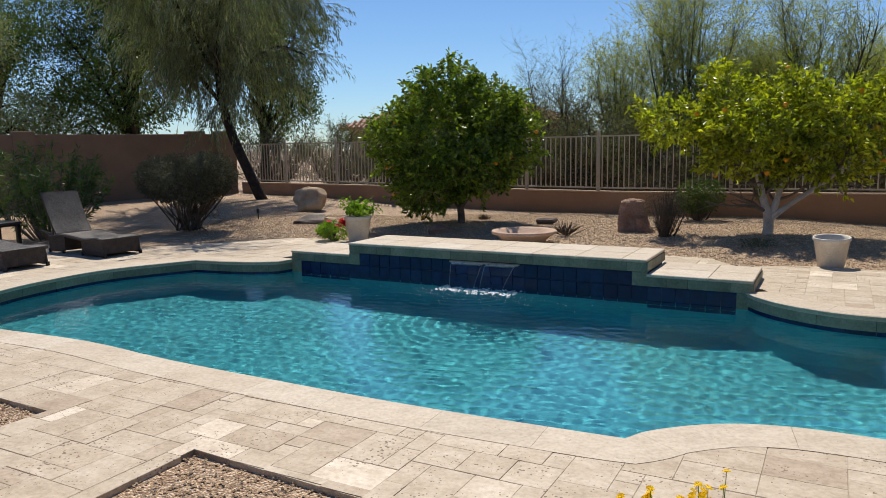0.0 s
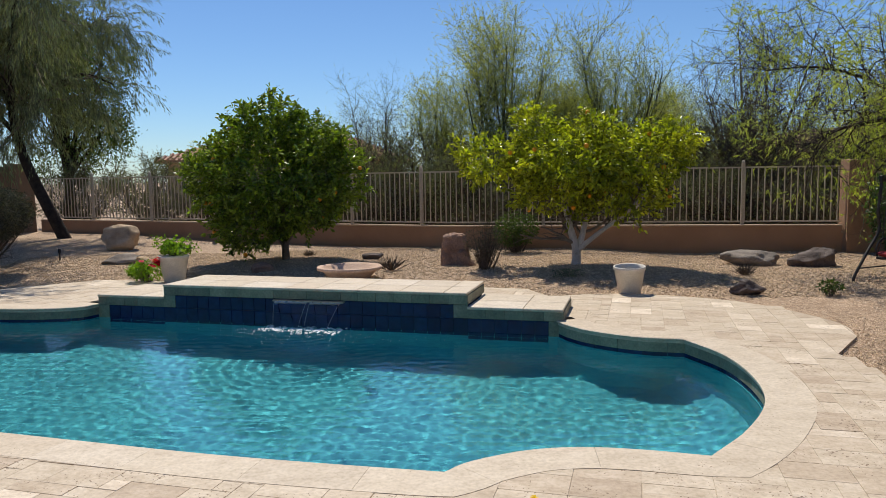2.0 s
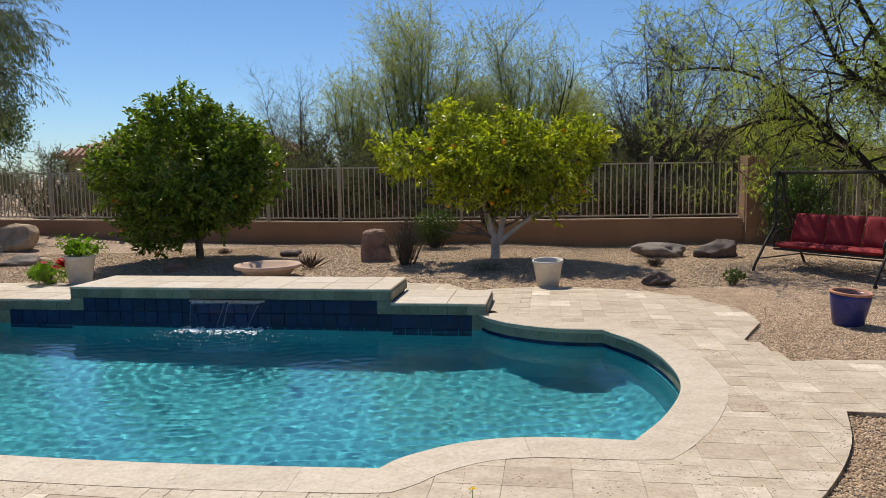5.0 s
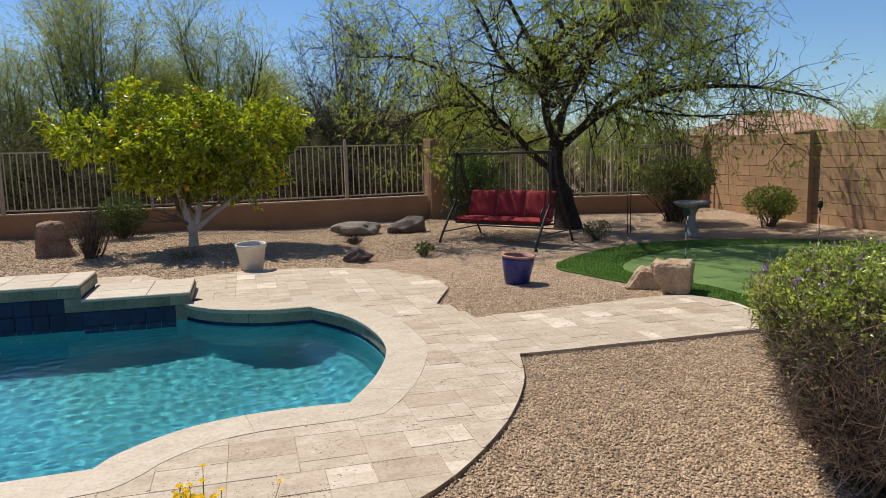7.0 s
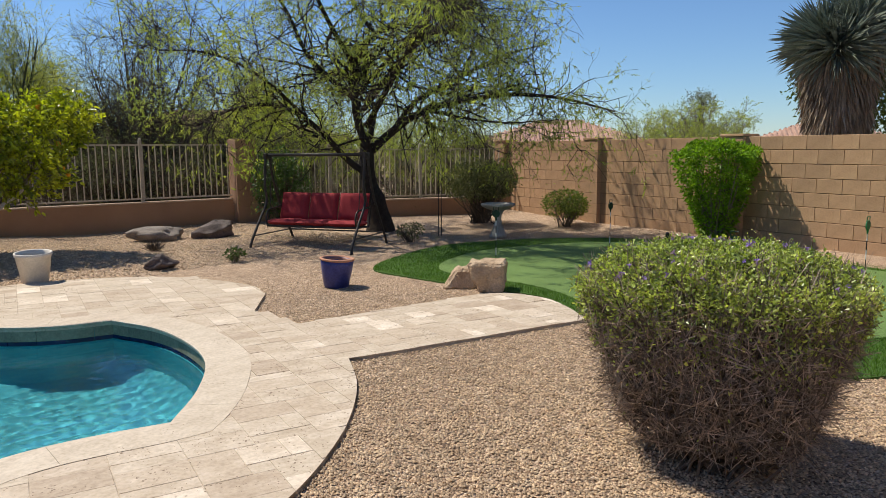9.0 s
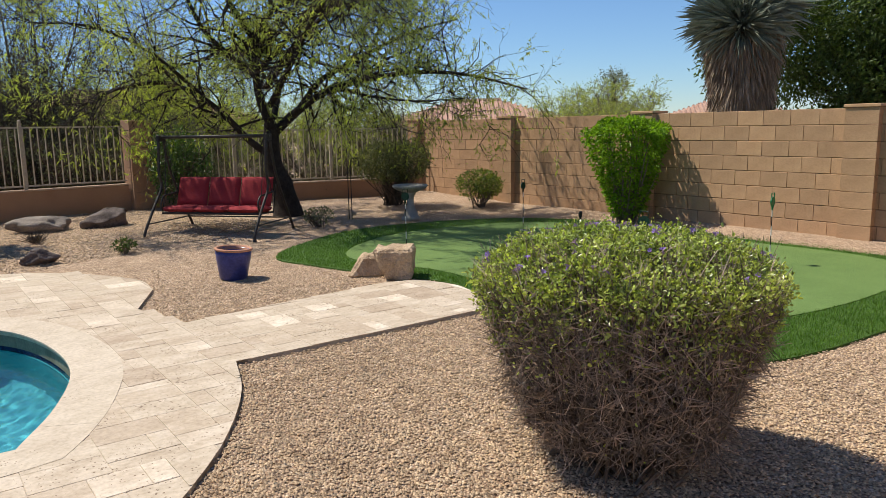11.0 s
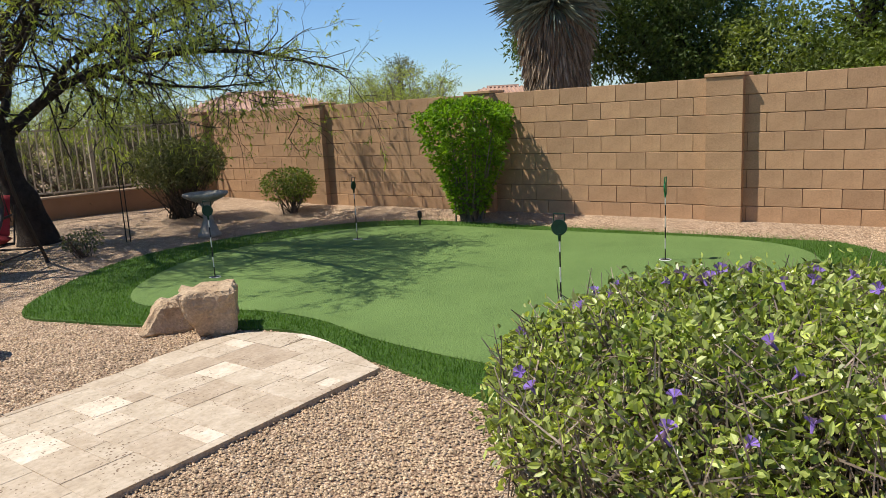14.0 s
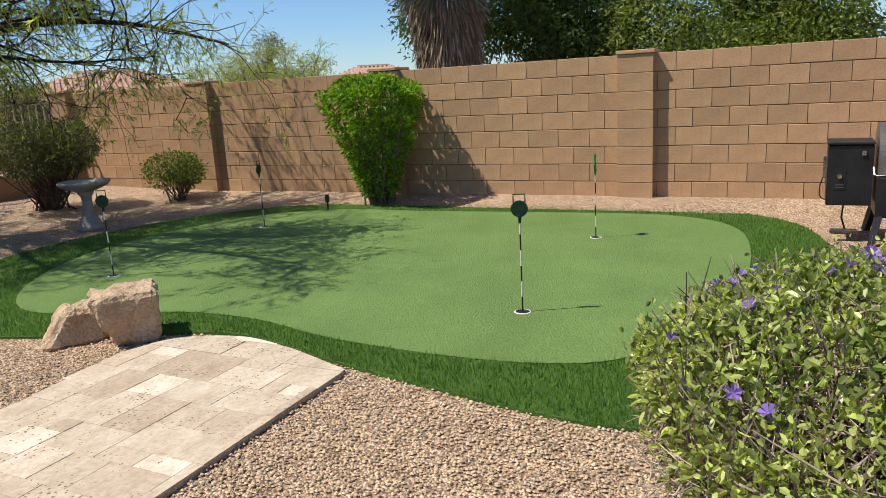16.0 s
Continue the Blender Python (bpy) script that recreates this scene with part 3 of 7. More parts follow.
def build_coping():
    """Bullnosed coping stones round the pool, but for the raised wall, each with its joint; under them a stone band and a tile line."""
    owner = tagged(thing("coping", "cream travertine pool coping with stone band below", "coping"), kind="structure")
    wall_a, wall_b = Vector((2.69, 6.92)), W0
    n = len(POOL)
    start = min(range(n), key=lambda i: (Vector(POOL[i]) - W0).length)
    stop = min(range(n), key=lambda i: (Vector(POOL[i]) - wall_a).length)
    order = [POOL[(start + k) % n] for k in range((stop - start) % n + 1)]
    dense = []
    for a, b in zip(order, order[1:]):
        steps = max(1, int((Vector(b) - Vector(a)).length / 0.05))
        dense += [tuple(Vector(a).lerp(Vector(b), k / steps)) for k in range(steps)]
    dense.append(order[-1])

    def out_at(i):
        a, b = Vector(dense[max(0, i - 3)]), Vector(dense[min(len(dense) - 1, i + 3)])
        d = (b - a).normalized()
        return Vector((d.y, -d.x))

    def sweep(i0, i1, profile, gap):
        """One stone from sample i0 to i1; the profile is (outwards, z) round its section."""
        g = Geo()
        idx = list(range(i0, i1 + 1))
        m = len(profile)
        vs = []
        for k, i in enumerate(idx):
            p = Vector(dense[i])
            if k == 0:
                p = p.lerp(Vector(dense[i + 1]), gap)
            if k == len(idx) - 1:
                p = p.lerp(Vector(dense[i - 1]), gap)
            o = out_at(i)
            vs += [(*(p + o * d), z) for d, z in profile]
        fs = [tuple(range(m)), tuple((len(idx) - 1) * m + q for q in range(m - 1, -1, -1))]
        for k in range(len(idx) - 1):
            for q in range(m):
                r = (q + 1) % m
                fs.append((k * m + q, (k + 1) * m + q, (k + 1) * m + r, k * m + r))
        return g.add(vs, fs)

    top = [(0.0, -0.026), (-0.014, -0.016), (-0.014, -0.004), (-0.004, 0.0025), (0.29, 0.0025), (0.29, -0.045), (0.0, -0.045)]
    i = 0
    while i < len(dense) - 2:
        j = min(len(dense) - 1, i + random.choice((9, 11, 12, 12, 13)))
        if len(dense) - 1 - j < 5:
            j = len(dense) - 1
        part("coping_stone", sweep(i, j, top, 0.014), COPING_STONE, owner)
        i = j
    band = [(0.006, -0.135), (0.006, -0.047), (0.05, -0.047), (0.05, -0.135)]
    i = 0
    while i < len(dense) - 2:
        j = min(len(dense) - 1, i + 6)
        if len(dense) - 1 - j < 4:
            j = len(dense) - 1
        part("stone_band", sweep(i, j, band, 0.03), BAND_STONE, owner, "grey-green stone strip under the coping")
        i = j
    tile = [(0.010, -0.195), (0.010, -0.137), (0.05, -0.137), (0.05, -0.195)]
    i = 0
    while i < len(dense) - 2:
        j = min(len(dense) - 1, i + 3)
        if len(dense) - 1 - j < 3:
            j = len(dense) - 1
        part("waterline_tile", sweep(i, j, tile, 0.03), BLUE_TILE, owner, "dark blue glazed waterline tile")
        i = j
    return owner


coping = build_coping()

# ---- raised pool wall with its spillway ----
LOW_Z, HIGH_Z = 0.115, 0.262
WALL_AT = Matrix(((U.x, V.x, 0, W0.x), (U.y, V.y, 0, W0.y), (0, 0, 1, 0), (0, 0, 0, 1)))
LOW_END, HIGH_A, HIGH_B, DEEP = 5.70, 0.94, 4.68, 0.86


def build_pool_wall():
    owner = thing("raised_pool_wall", "raised pool wall with cream stone caps, blue tiles and a sheer water spillway", "pool wall", WALL_AT)
    core = Geo()
    core.box(0.02, LOW_END - 0.02, 0.02, DEEP - 0.02, -0.6, LOW_Z - 0.055)
    core.box(HIGH_A + 0.02, HIGH_B - 0.02, 0.024, DEEP - 0.024, LOW_Z - 0.055, HIGH_Z - 0.055)
    part("wall_core", core, TILE_GROUT, owner)
    # travertine slabs on top, laid in two rows
    for a, b, z in ((0.0, HIGH_A, LOW_Z), (HIGH_A, HIGH_B, HIGH_Z), (HIGH_B, LOW_END, LOW_Z)):
        cuts = [a]
        while cuts[-1] < b - 0.7:
            cuts.append(cuts[-1] + random.choice((0.38, 0.5, 0.6)))
        cuts.append(b)
        for p, q in zip(cuts, cuts[1:]):
            for y0, y1 in ((-0.02, 0.42), (0.423, DEEP + 0.02)):
                part("cap_slab", Geo().box(p + 0.0015, q - 0.0015, y0, y1, z - 0.03, z, bevel=0.006), COPING_STONE, owner, "cream travertine cap slab")
    # stone band under the caps
    size = 0.205
    for a, b, z in ((0.0, HIGH_A, LOW_Z), (HIGH_A, HIGH_B, HIGH_Z), (HIGH_B, LOW_END, LOW_Z)):
        m = round((b - a) / size)
        for k in range(m):
            p, q = a + (b - a) * k / m, a + (b - a) * (k + 1) / m
            part("band_stone", Geo().box(p + 0.002, q - 0.002, -0.006, 0.02, z - 0.128, z - 0.031, bevel=0.003), BAND_STONE, owner, "grey-green stone band piece")
    for x, z in ((HIGH_A, HIGH_Z), (HIGH_B, HIGH_Z), (0.0, LOW_Z), (LOW_END, LOW_Z)):
        s = 1 if x in (HIGH_B, LOW_END) else -1
        for k in range(4):
            y0, y1 = DEEP * k / 4, DEEP * (k + 1) / 4
            x0, x1 = (x - 0.016, x + 0.006) if s > 0 else (x - 0.006, x + 0.016)
            part("band_stone", Geo().box(x0, x1, y0 + 0.002, y1 - 0.002, z - 0.128, z - 0.031, bevel=0.003), BAND_STONE, owner)
    # corner stones that step the band down to the water
    for a, b, z0, z1 in ((HIGH_A - 0.005, HIGH_A + 0.15, LOW_Z - 0.128, HIGH_Z - 0.13), (HIGH_B - 0.15, HIGH_B + 0.005, LOW_Z - 0.128, HIGH_Z - 0.13),
                         (0.0, 0.15, -0.2, LOW_Z - 0.13), (LOW_END - 0.15, LOW_END, -0.2, LOW_Z - 0.13)):
        part("corner_stone", Geo().box(a, b, -0.006, 0.02, z0, z1, bevel=0.003), BAND_STONE, owner)
    # blue tiles
    pitch = 0.152
    for a, b, z1 in ((0.15, HIGH_A - 0.005, LOW_Z - 0.13), (HIGH_A + 0.15, HIGH_B - 0.15, HIGH_Z - 0.13), (HIGH_B + 0.005, LOW_END - 0.15, LOW_Z - 0.13)):
        m = round((b - a) / pitch)
        rows = [z1]
        while rows[-1] > -0.32:
            rows.append(rows[-1] - pitch)
        for r in range(len(rows) - 1):
            for k in range(m):
                p, q = a + (b - a) * k / m, a + (b - a) * (k + 1) / m
                part("blue_tile", Geo().box(p + 0.003, q - 0.003, 0.0, 0.021, rows[r + 1] + 0.003, rows[r] - 0.003, bevel=0.002), BLUE_TILE, owner)
    for x0, x1 in ((HIGH_A - 0.005, HIGH_A + 0.15), (HIGH_B - 0.15, HIGH_B + 0.005)):
        part("blue_tile", Geo().box(x0, x1, 0.0, 0.021, -0.32, LOW_Z - 0.132, bevel=0.002), BLUE_TILE, owner)
    part("spillway_lip", Geo().box(2.40, 3.27, -0.045, 0.02, HIGH_Z - 0.155, HIGH_Z - 0.135, bevel=0.004), STUCCO_CAP, owner, "pale spillway lip")
    return owner


raised_wall = build_pool_wall()


def build_waterfall():
    owner = thing("waterfall", "thin clear sheets of water falling from the spillway with foam", "waterfall", WALL_AT)
    for a, b, lean in ((2.44, 2.84, 0.0), (2.88, 3.24, 0.06)):
        g = Geo()
        cols, rows, vs, fs = 12, 9, [], []
        for r in range(rows):
            t = r / (rows - 1)
            z = HIGH_Z - 0.145 - t * (HIGH_Z - 0.145 - WATER_Z - 0.004)
            y = -0.05 - 0.16 * math.sqrt(t)
            for c in range(cols):
                s = c / (cols - 1)
                x = a + (b - a) * (s + (0.5 - s) * 0.25 * t) - lean * t
                vs.append((x, y + 0.006 * math.sin(c * 2.3 + r * 0.6), z))
        for r in range(rows - 1):
            for c in range(cols - 1):
                k = r * cols + c
                fs.append((k, k + 1, k + cols + 1, k + cols))
        ob = part("water_sheet", g.add(vs, fs), SHEET, owner, smooth=True)
        ob.visible_shadow = False
        # thin white tubes imitate the bright glint along each sheet's edges
        for c in (0, cols - 1):
            part("edge_glint", Geo().tube([vs[r * cols + c] for r in range(rows)], [0.0011 - 0.0005 * r / rows for r in range(rows)], 5), FOAM, owner, smooth=True)
    rng = random.Random(4)
    foam = Geo()
    for k in range(330):
        x = rng.uniform(2.35, 3.32)
        r = abs(rng.gauss(0, 1))
        y = -0.22 - 0.075 * rng.gauss(0, 1) - 0.02 * r
        s = rng.uniform(0.005, 0.017)
        blob(foam, (x, y, WATER_Z + 0.003), s, s * rng.uniform(0.25, 0.6), rng)
    for k in range(170):
        x, y = 2.84 + rng.gauss(0, 0.62), -0.32 - abs(rng.gauss(0, 0.28))
        s = rng.uniform(0.003, 0.007)
        blob(foam, (x, y, WATER_Z + 0.002), s, s * 0.5, rng)
    part("foam", foam, FOAM, owner, "white splashing foam and drops")
    return owner


def blob(g, at, r, h, rng):
    """A small lump of six sides."""
    a0 = rng.uniform(0, 6.28)
    vs = [(at[0] + r * math.cos(a0 + k * 1.2566) * rng.uniform(0.8, 1.2), at[1] + r * math.sin(a0 + k * 1.2566) * rng.uniform(0.8, 1.2), at[2]) for k in range(5)]
    vs += [(at[0], at[1], at[2] + h), (at[0], at[1], at[2] - h)]
    g.add(vs, [(k, (k + 1) % 5, 5) for k in range(5)] + [((k + 1) % 5, k, 6) for k in range(5)])


waterfall = build_waterfall()


# ---- putting green ----
def build_green():
    n = len(green_outer)
    g = Geo().prism(green_outer, -0.06, -0.012)
    fringe = structure("fringe_lawn", g, FRINGE, "longer dark green artificial turf round the putting green", "lawn")
    inner = Geo().prism(green_inner, -0.05, -0.004)
    structure("putting_green", inner, TURF, "short light green artificial putting turf", "lawn")
    rng = np.random.default_rng(7)
    p = np.column_stack([rng.uniform(5.1, 11.9, 420000), rng.uniform(-1.4, 6.6, 420000)])
    p = p[inside_many(p, green_outer) & ~inside_many(p, green_inner)]
    near = np.clip(1.0 - (np.hypot(p[:, 0] - 2.4, p[:, 1] - 1.6) - 4.0) / 7.0, 0.25, 1.0)
    p = p[rng.random(len(p)) < near]
    m = len(p)
    ang, lean = rng.uniform(0, 6.283, m), rng.uniform(0.0, 0.022, m)
    h, w = rng.uniform(0.018, 0.036, m), rng.uniform(0.0016, 0.003, m)
    dx, dy = np.cos(ang), np.sin(ang)
    base = np.column_stack([p, np.full(m, -0.014)])
    a = base + np.column_stack([-dy * w, dx * w, np.zeros(m)])
    b = base - np.column_stack([-dy * w, dx * w, np.zeros(m)])
    c = base + np.column_stack([dx * lean, dy * lean, h])
    vs = np.stack([a, b, c], 1).reshape(-1, 3)
    me = bpy.data.meshes.new("grass_blades")
    me.from_pydata(vs.tolist(), [], np.arange(3 * m).reshape(-1, 3).tolist())
    me.materials.append(GRASS_BLADE)
    tagged(new("grass_blades", me), "upright blades of artificial grass in the fringe", "grass", kind="stuff")


build_green()


# ---- walls and fence ----
def wall_run(a, b):
    """A frame with x along the wall from a to b, and y to its left."""
    a, b = Vector(a), Vector(b)
    d = (b - a).normalized()
    return Matrix(((d.x, -d.y, 0, a.x), (d.y, d.x, 0, a.y), (0, 0, 1, 0), (0, 0, 0, 1))), (b - a).length


BLOCK_TOP, COURSE, BLOCK_LONG = 1.635, 0.2032, 0.3755


def build_block_wall():
    """The side wall of concrete blocks in running bond, with pilasters."""
    at, length = wall_run((14.696, 8.789), (7.64, -7.62))
    owner = tagged(thing("wall_east", "tan concrete block garden wall with pilasters", "wall", at), kind="structure")
    part("mortar_core", Geo().box(0, length, 0.004, 0.15, -0.3, BLOCK_TOP - 0.004), MORTAR, owner)
    gap = 0.0035
    full = Geo().box(gap, BLOCK_LONG - gap, -0.004, 0.16, gap, COURSE - gap, bevel=0.004).mesh("block", BLOCK)
    pilasters = (0.20, 3.275, 6.49, 9.72, 12.94, 16.16)
    ends = pilasters + (length,)
    for c in range(8):
        z = BLOCK_TOP - (c + 1) * COURSE
        for p, q in zip(ends, ends[1:]):
            x = q - (0.363 if c % 2 else 0.544)
            part("block", Geo().box(x + gap, q - gap, -0.004, 0.16, gap, COURSE - gap, bevel=0.004), BLOCK, owner, at=pose(0, 0, z))
            while x - BLOCK_LONG > p:
                x -= BLOCK_LONG
                part("block", full, BLOCK, owner, at=pose(x, random.uniform(-0.002, 0.002), z + random.uniform(-0.001, 0.001)))
            part("block", Geo().box(p + gap, x - gap, -0.004, 0.16, gap, COURSE - gap, bevel=0.004), BLOCK, owner, at=pose(0, 0, z))
    cap = Geo().box(-0.21, 0.21, -0.11, 0.27, 8 * COURSE + 0.002, 8 * COURSE + 0.042, bevel=0.006).mesh("pilaster_cap", BLOCK)
    body = Geo().box(-0.195, 0.195, -0.095, 0.25, gap * 0.6, COURSE - gap * 0.6, bevel=0.004).mesh("pilaster_block", BLOCK)
    core = Geo().box(-0.185, 0.185, -0.088, 0.24, -0.3, 8 * COURSE).mesh("pilaster_core", MORTAR)
    for s in pilasters:
        part("pilaster_core", core, MORTAR, owner, at=pose(s, 0, BLOCK_TOP - 8 * COURSE))
        for c in range(8):
            part("pilaster_block", body, BLOCK, owner, at=pose(s, 0, BLOCK_TOP - (c + 1) * COURSE))
        part("pilaster_cap", cap, BLOCK, owner, at=pose(s, 0, BLOCK_TOP - 8 * COURSE))
    return owner


wall_east = build_block_wall()


def build_low_wall(name, a, b, top, base=-0.3, thick=0.15):
    at, length = wall_run(a, b)
    owner = tagged(thing(name, "low brown stucco wall with a pale cap edge under the fence", "wall", at), kind="structure")
    part("wall_body", Geo().box(0, length, 0, thick, base, top - 0.03), STUCCO, owner)
    part("wall_cap", Geo().box(0, length, -0.012, thick + 0.012, top - 0.03, top, bevel=0.006), STUCCO_CAP, owner)
    return at, length


PICKET = Geo().box(-0.009, 0.009, -0.009, 0.009, 0, 1.03).mesh("picket", FENCE_PAINT)
POST = Geo().box(-0.028, 0.028, -0.028, 0.028, 0, 1.16, bevel=0.004).mesh("post", FENCE_PAINT)
KNOB = Geo().lathe([(0.02, 0), (0.03, 0.012), (0.03, 0.03), (0.018, 0.045), (0.004, 0.05)], 10).mesh("post_cap", FENCE_PAINT)


def build_fence(a, b, top, posts, joined=False):
    at, length = wall_run(a, b)
    owner = thing("fence", "tan painted steel picket view fence on a low wall", "fence", at @ pose(0, 0.075, top))
    for z in (0.045, 1.06):
        part("rail", Geo().box(0, length, -0.014, 0.014, z, z + 0.028), FENCE_PAINT, owner)
    for s in posts:
        p = part("post", POST, FENCE_PAINT, owner, at=pose(s, 0, 0))
        part("post_cap", KNOB, FENCE_PAINT, p, at=pose(0, 0, 1.16))
    n = int(length / 0.115)
    for k in range(n):
        part("picket", PICKET, FENCE_PAINT, owner, at=pose((k + 0.5) * length / n, 0, 0.05))
    return owner


F0, F1, F2, F3 = (-7.45, 20.5), (2.6, 14.12), (9.62, 11.95), (14.55, 8.45)
build_low_wall("wall_north_low", F0, F1, 0.53)
build_low_wall("wall_north_right", F1, F2, 0.53)
build_low_wall("wall_corner_low", F2, F3, 0.41)
build_fence(F0, F1, 0.53, [1.9, 3.9, 5.9, 7.9, 9.65, 11.3])
build_fence(F1, F2, 0.53, [1.9, 3.7, 5.62])
build_fence(F2, F3, 0.41, [2.0, 4.0])


def build_pillar(x, y, turn, height, w=0.42):
    g = Geo().box(-w / 2, w / 2, -w / 2, w / 2, -0.3, height, bevel=0.012)
    return tagged(part("pillar", g, STUCCO, at=pose(x, y, 0, 0, 0, turn)), "square brown stucco fence pillar", "pillar", kind="structure")


build_pillar(9.85, 11.90, -17, 1.72)


def build_left_wall():
    at, length = wall_run((-16.5, 12.2), (-7.55, 20.45))
    owner = tagged(thing("wall_west", "tall brown stucco garden wall with pilasters", "wall", at), kind="structure")
    part("wall_body", Geo().box(0, length, 0, 0.2, -0.4, 1.92, bevel=0.01), STUCCO_SHADED, owner)
    for s in (length - 0.35, length - 1.15, length - 5.4, length - 10.0):
        part("pilaster", Geo().box(s - 0.24, s + 0.24, -0.08, 0.28, -0.4, 2.0, bevel=0.01), STUCCO_SHADED, owner)
    return owner


build_left_wall()
# added wall behind the camera, never in view: closes the yard, bounces light
structure("unseen_back_wall", Geo().box(-9, 9, -4.6, -4.4, -0.2, 3.0), HOUSE_STUCCO, "plain tan stucco wall added unseen behind the camera", "wall")
structure("wall_west_side", Geo().box(-16.8, -16.5, -4.4, 12.2, -0.2, 1.92), STUCCO, "plain brown stucco garden wall", "wall")


# ---- plants ----
def leaf_mesh(name, at, way, length, width, material, rng, droop=0.15, oval=False):
    """Many leaves in one mesh: each a folded blade of four corners along its way, or of six where it is oval."""
    n = len(at)
    way = way / (np.linalg.norm(way, axis=1, keepdims=True) + 1e-9)
    side = np.cross(way, rng.normal(size=(n, 3)))
    side /= np.linalg.norm(side, axis=1, keepdims=True) + 1e-9
    lift = np.cross(side, way)
    ln, wd = length[:, None], width[:, None]
    a = at
    b = at + way * ln * 0.45 + side * wd * 0.5 + lift * wd * 0.18
    d = at + way * ln * 0.45 - side * wd * 0.5 + lift * wd * 0.18
    c = at + way * ln - np.array([[0, 0, 1.0]]) * ln * droop
    if oval:
        sag = np.array([[0, 0, 1.0]]) * ln * droop
        ends = [at + way * ln * t + side * wd * q + lift * wd * 0.2 - sag * t * t for t, q in ((0.22, 0.42), (0.66, 0.46), (0.66, -0.46), (0.22, -0.42))]
        vs = np.stack([a, ends[0], ends[1], c, ends[2], ends[3]], 1).reshape(-1, 3)
        k = 6 * np.arange(n)
        fs = np.concatenate([np.stack([k, k + 1, k + 2, k + 3], 1), np.stack([k, k + 3, k + 4, k + 5], 1)])
    else:
        vs = np.stack([a, b, c, d], 1).reshape(-1, 3)
        k = 4 * np.arange(n)
        fs = np.concatenate([np.stack([k, k + 1, k + 2], 1), np.stack([k, k + 2, k + 3], 1)])
    me = bpy.data.meshes.new(name)
    me.from_pydata(vs.tolist(), [], fs.tolist())
    me.materials.append(material)
    return me


def twig_mesh(name, a, b, radius, material):
    """Many straight three-sided twigs from points a to points b, tapering."""
    n = len(a)
    way = b - a
    way = way / (np.linalg.norm(way, axis=1, keepdims=True) + 1e-9)
    side = np.cross(way, np.array([[0.37, 0.61, 0.70]]))
    side /= np.linalg.norm(side, axis=1, keepdims=True) + 1e-9
    up = np.cross(way, side)
    r = radius[:, None]
    vs = []
    for p, k in ((a, 1.0), (b, 0.35)):
        for ang in (0, 2.094, 4.189):
            vs.append(p + (side * math.cos(ang) + up * math.sin(ang)) * r * k)
    vs = np.stack(vs, 1).reshape(-1, 3)
    k = 6 * np.arange(n)
    fs = np.concatenate([np.stack([k + i, k + (i + 1) % 3, k + 3 + (i + 1) % 3, k + 3 + i], 1) for i in range(3)])
    me = bpy.data.meshes.new(name)
    me.from_pydata(vs.tolist(), [], fs.tolist())
    me.materials.append(material)
    return me


def unit(rng, n):
    v = rng.normal(size=(n, 3))
    return v / (np.linalg.norm(v, axis=1, keepdims=True) + 1e-9)


def sprout(rng, parents, count, length, spread, lift, bend, start=0.25, segs=4, ratio=0.55, least=0.003):
    """Side branches off parent branches; a branch is (points, first radius, last radius)."""
    out = []
    weight = np.array([np.linalg.norm(np.diff(p, axis=0), axis=1).sum() for p, _, _ in parents])
    pick = rng.choice(len(parents), count, p=weight / weight.sum())
    for i in pick:
        pts, r0, r1 = parents[i]
        n = len(pts) - 1
        t = rng.uniform(start, 1.0)
        k = min(int(t * n), n - 1)
        p = pts[k] + (pts[k + 1] - pts[k]) * (t * n - k)
        axis = pts[k + 1] - pts[k]
        axis = axis / (np.linalg.norm(axis) + 1e-9)
        d = axis * (1 - spread) + unit(rng, 1)[0] * spread + np.array([0, 0, lift])
        d /= np.linalg.norm(d)
        ln = rng.uniform(*length) * (1.15 - 0.5 * t)
        q, line = p.copy(), [p.copy()]
        for s in range(segs):
            d = d + rng.normal(size=3) * bend + np.array([0, 0, lift * 0.12])
            d /= np.linalg.norm(d)
            q = q + d * ln / segs
            line.append(q.copy())
        r = max(least, (r0 + (r1 - r0) * t) * ratio)
        out.append((np.array(line), r, max(least * 0.5, r * 0.35)))
    return out


def wood(branches, sides, geo=None):
    g = geo or Geo()
    for pts, r0, r1 in branches:
        n = len(pts) - 1
        g.tube([tuple(p) for p in pts], [r0 + (r1 - r0) * k / n for k in range(n + 1)], sides, cap=False)
    return g


def smooth_limb(points, r0, r1, steps=3):
    return (np.array([tuple(p) for p in curve_through(points, steps)]), r0, r1)


def ends_of(rng, branches, per, back=0.85):
    """Points and ways along the outer part of twigs."""
    pts, ways = [], []
    for line, _, _ in branches:
        n = len(line) - 1
        for t in rng.uniform(1 - back, 1.0, per):
            k = min(int(t * n), n - 1)
            pts.append(line[k] + (line[k + 1] - line[k]) * (t * n - k))
            ways.append(line[k + 1] - line[k])
    return np.array(pts), np.array(ways)


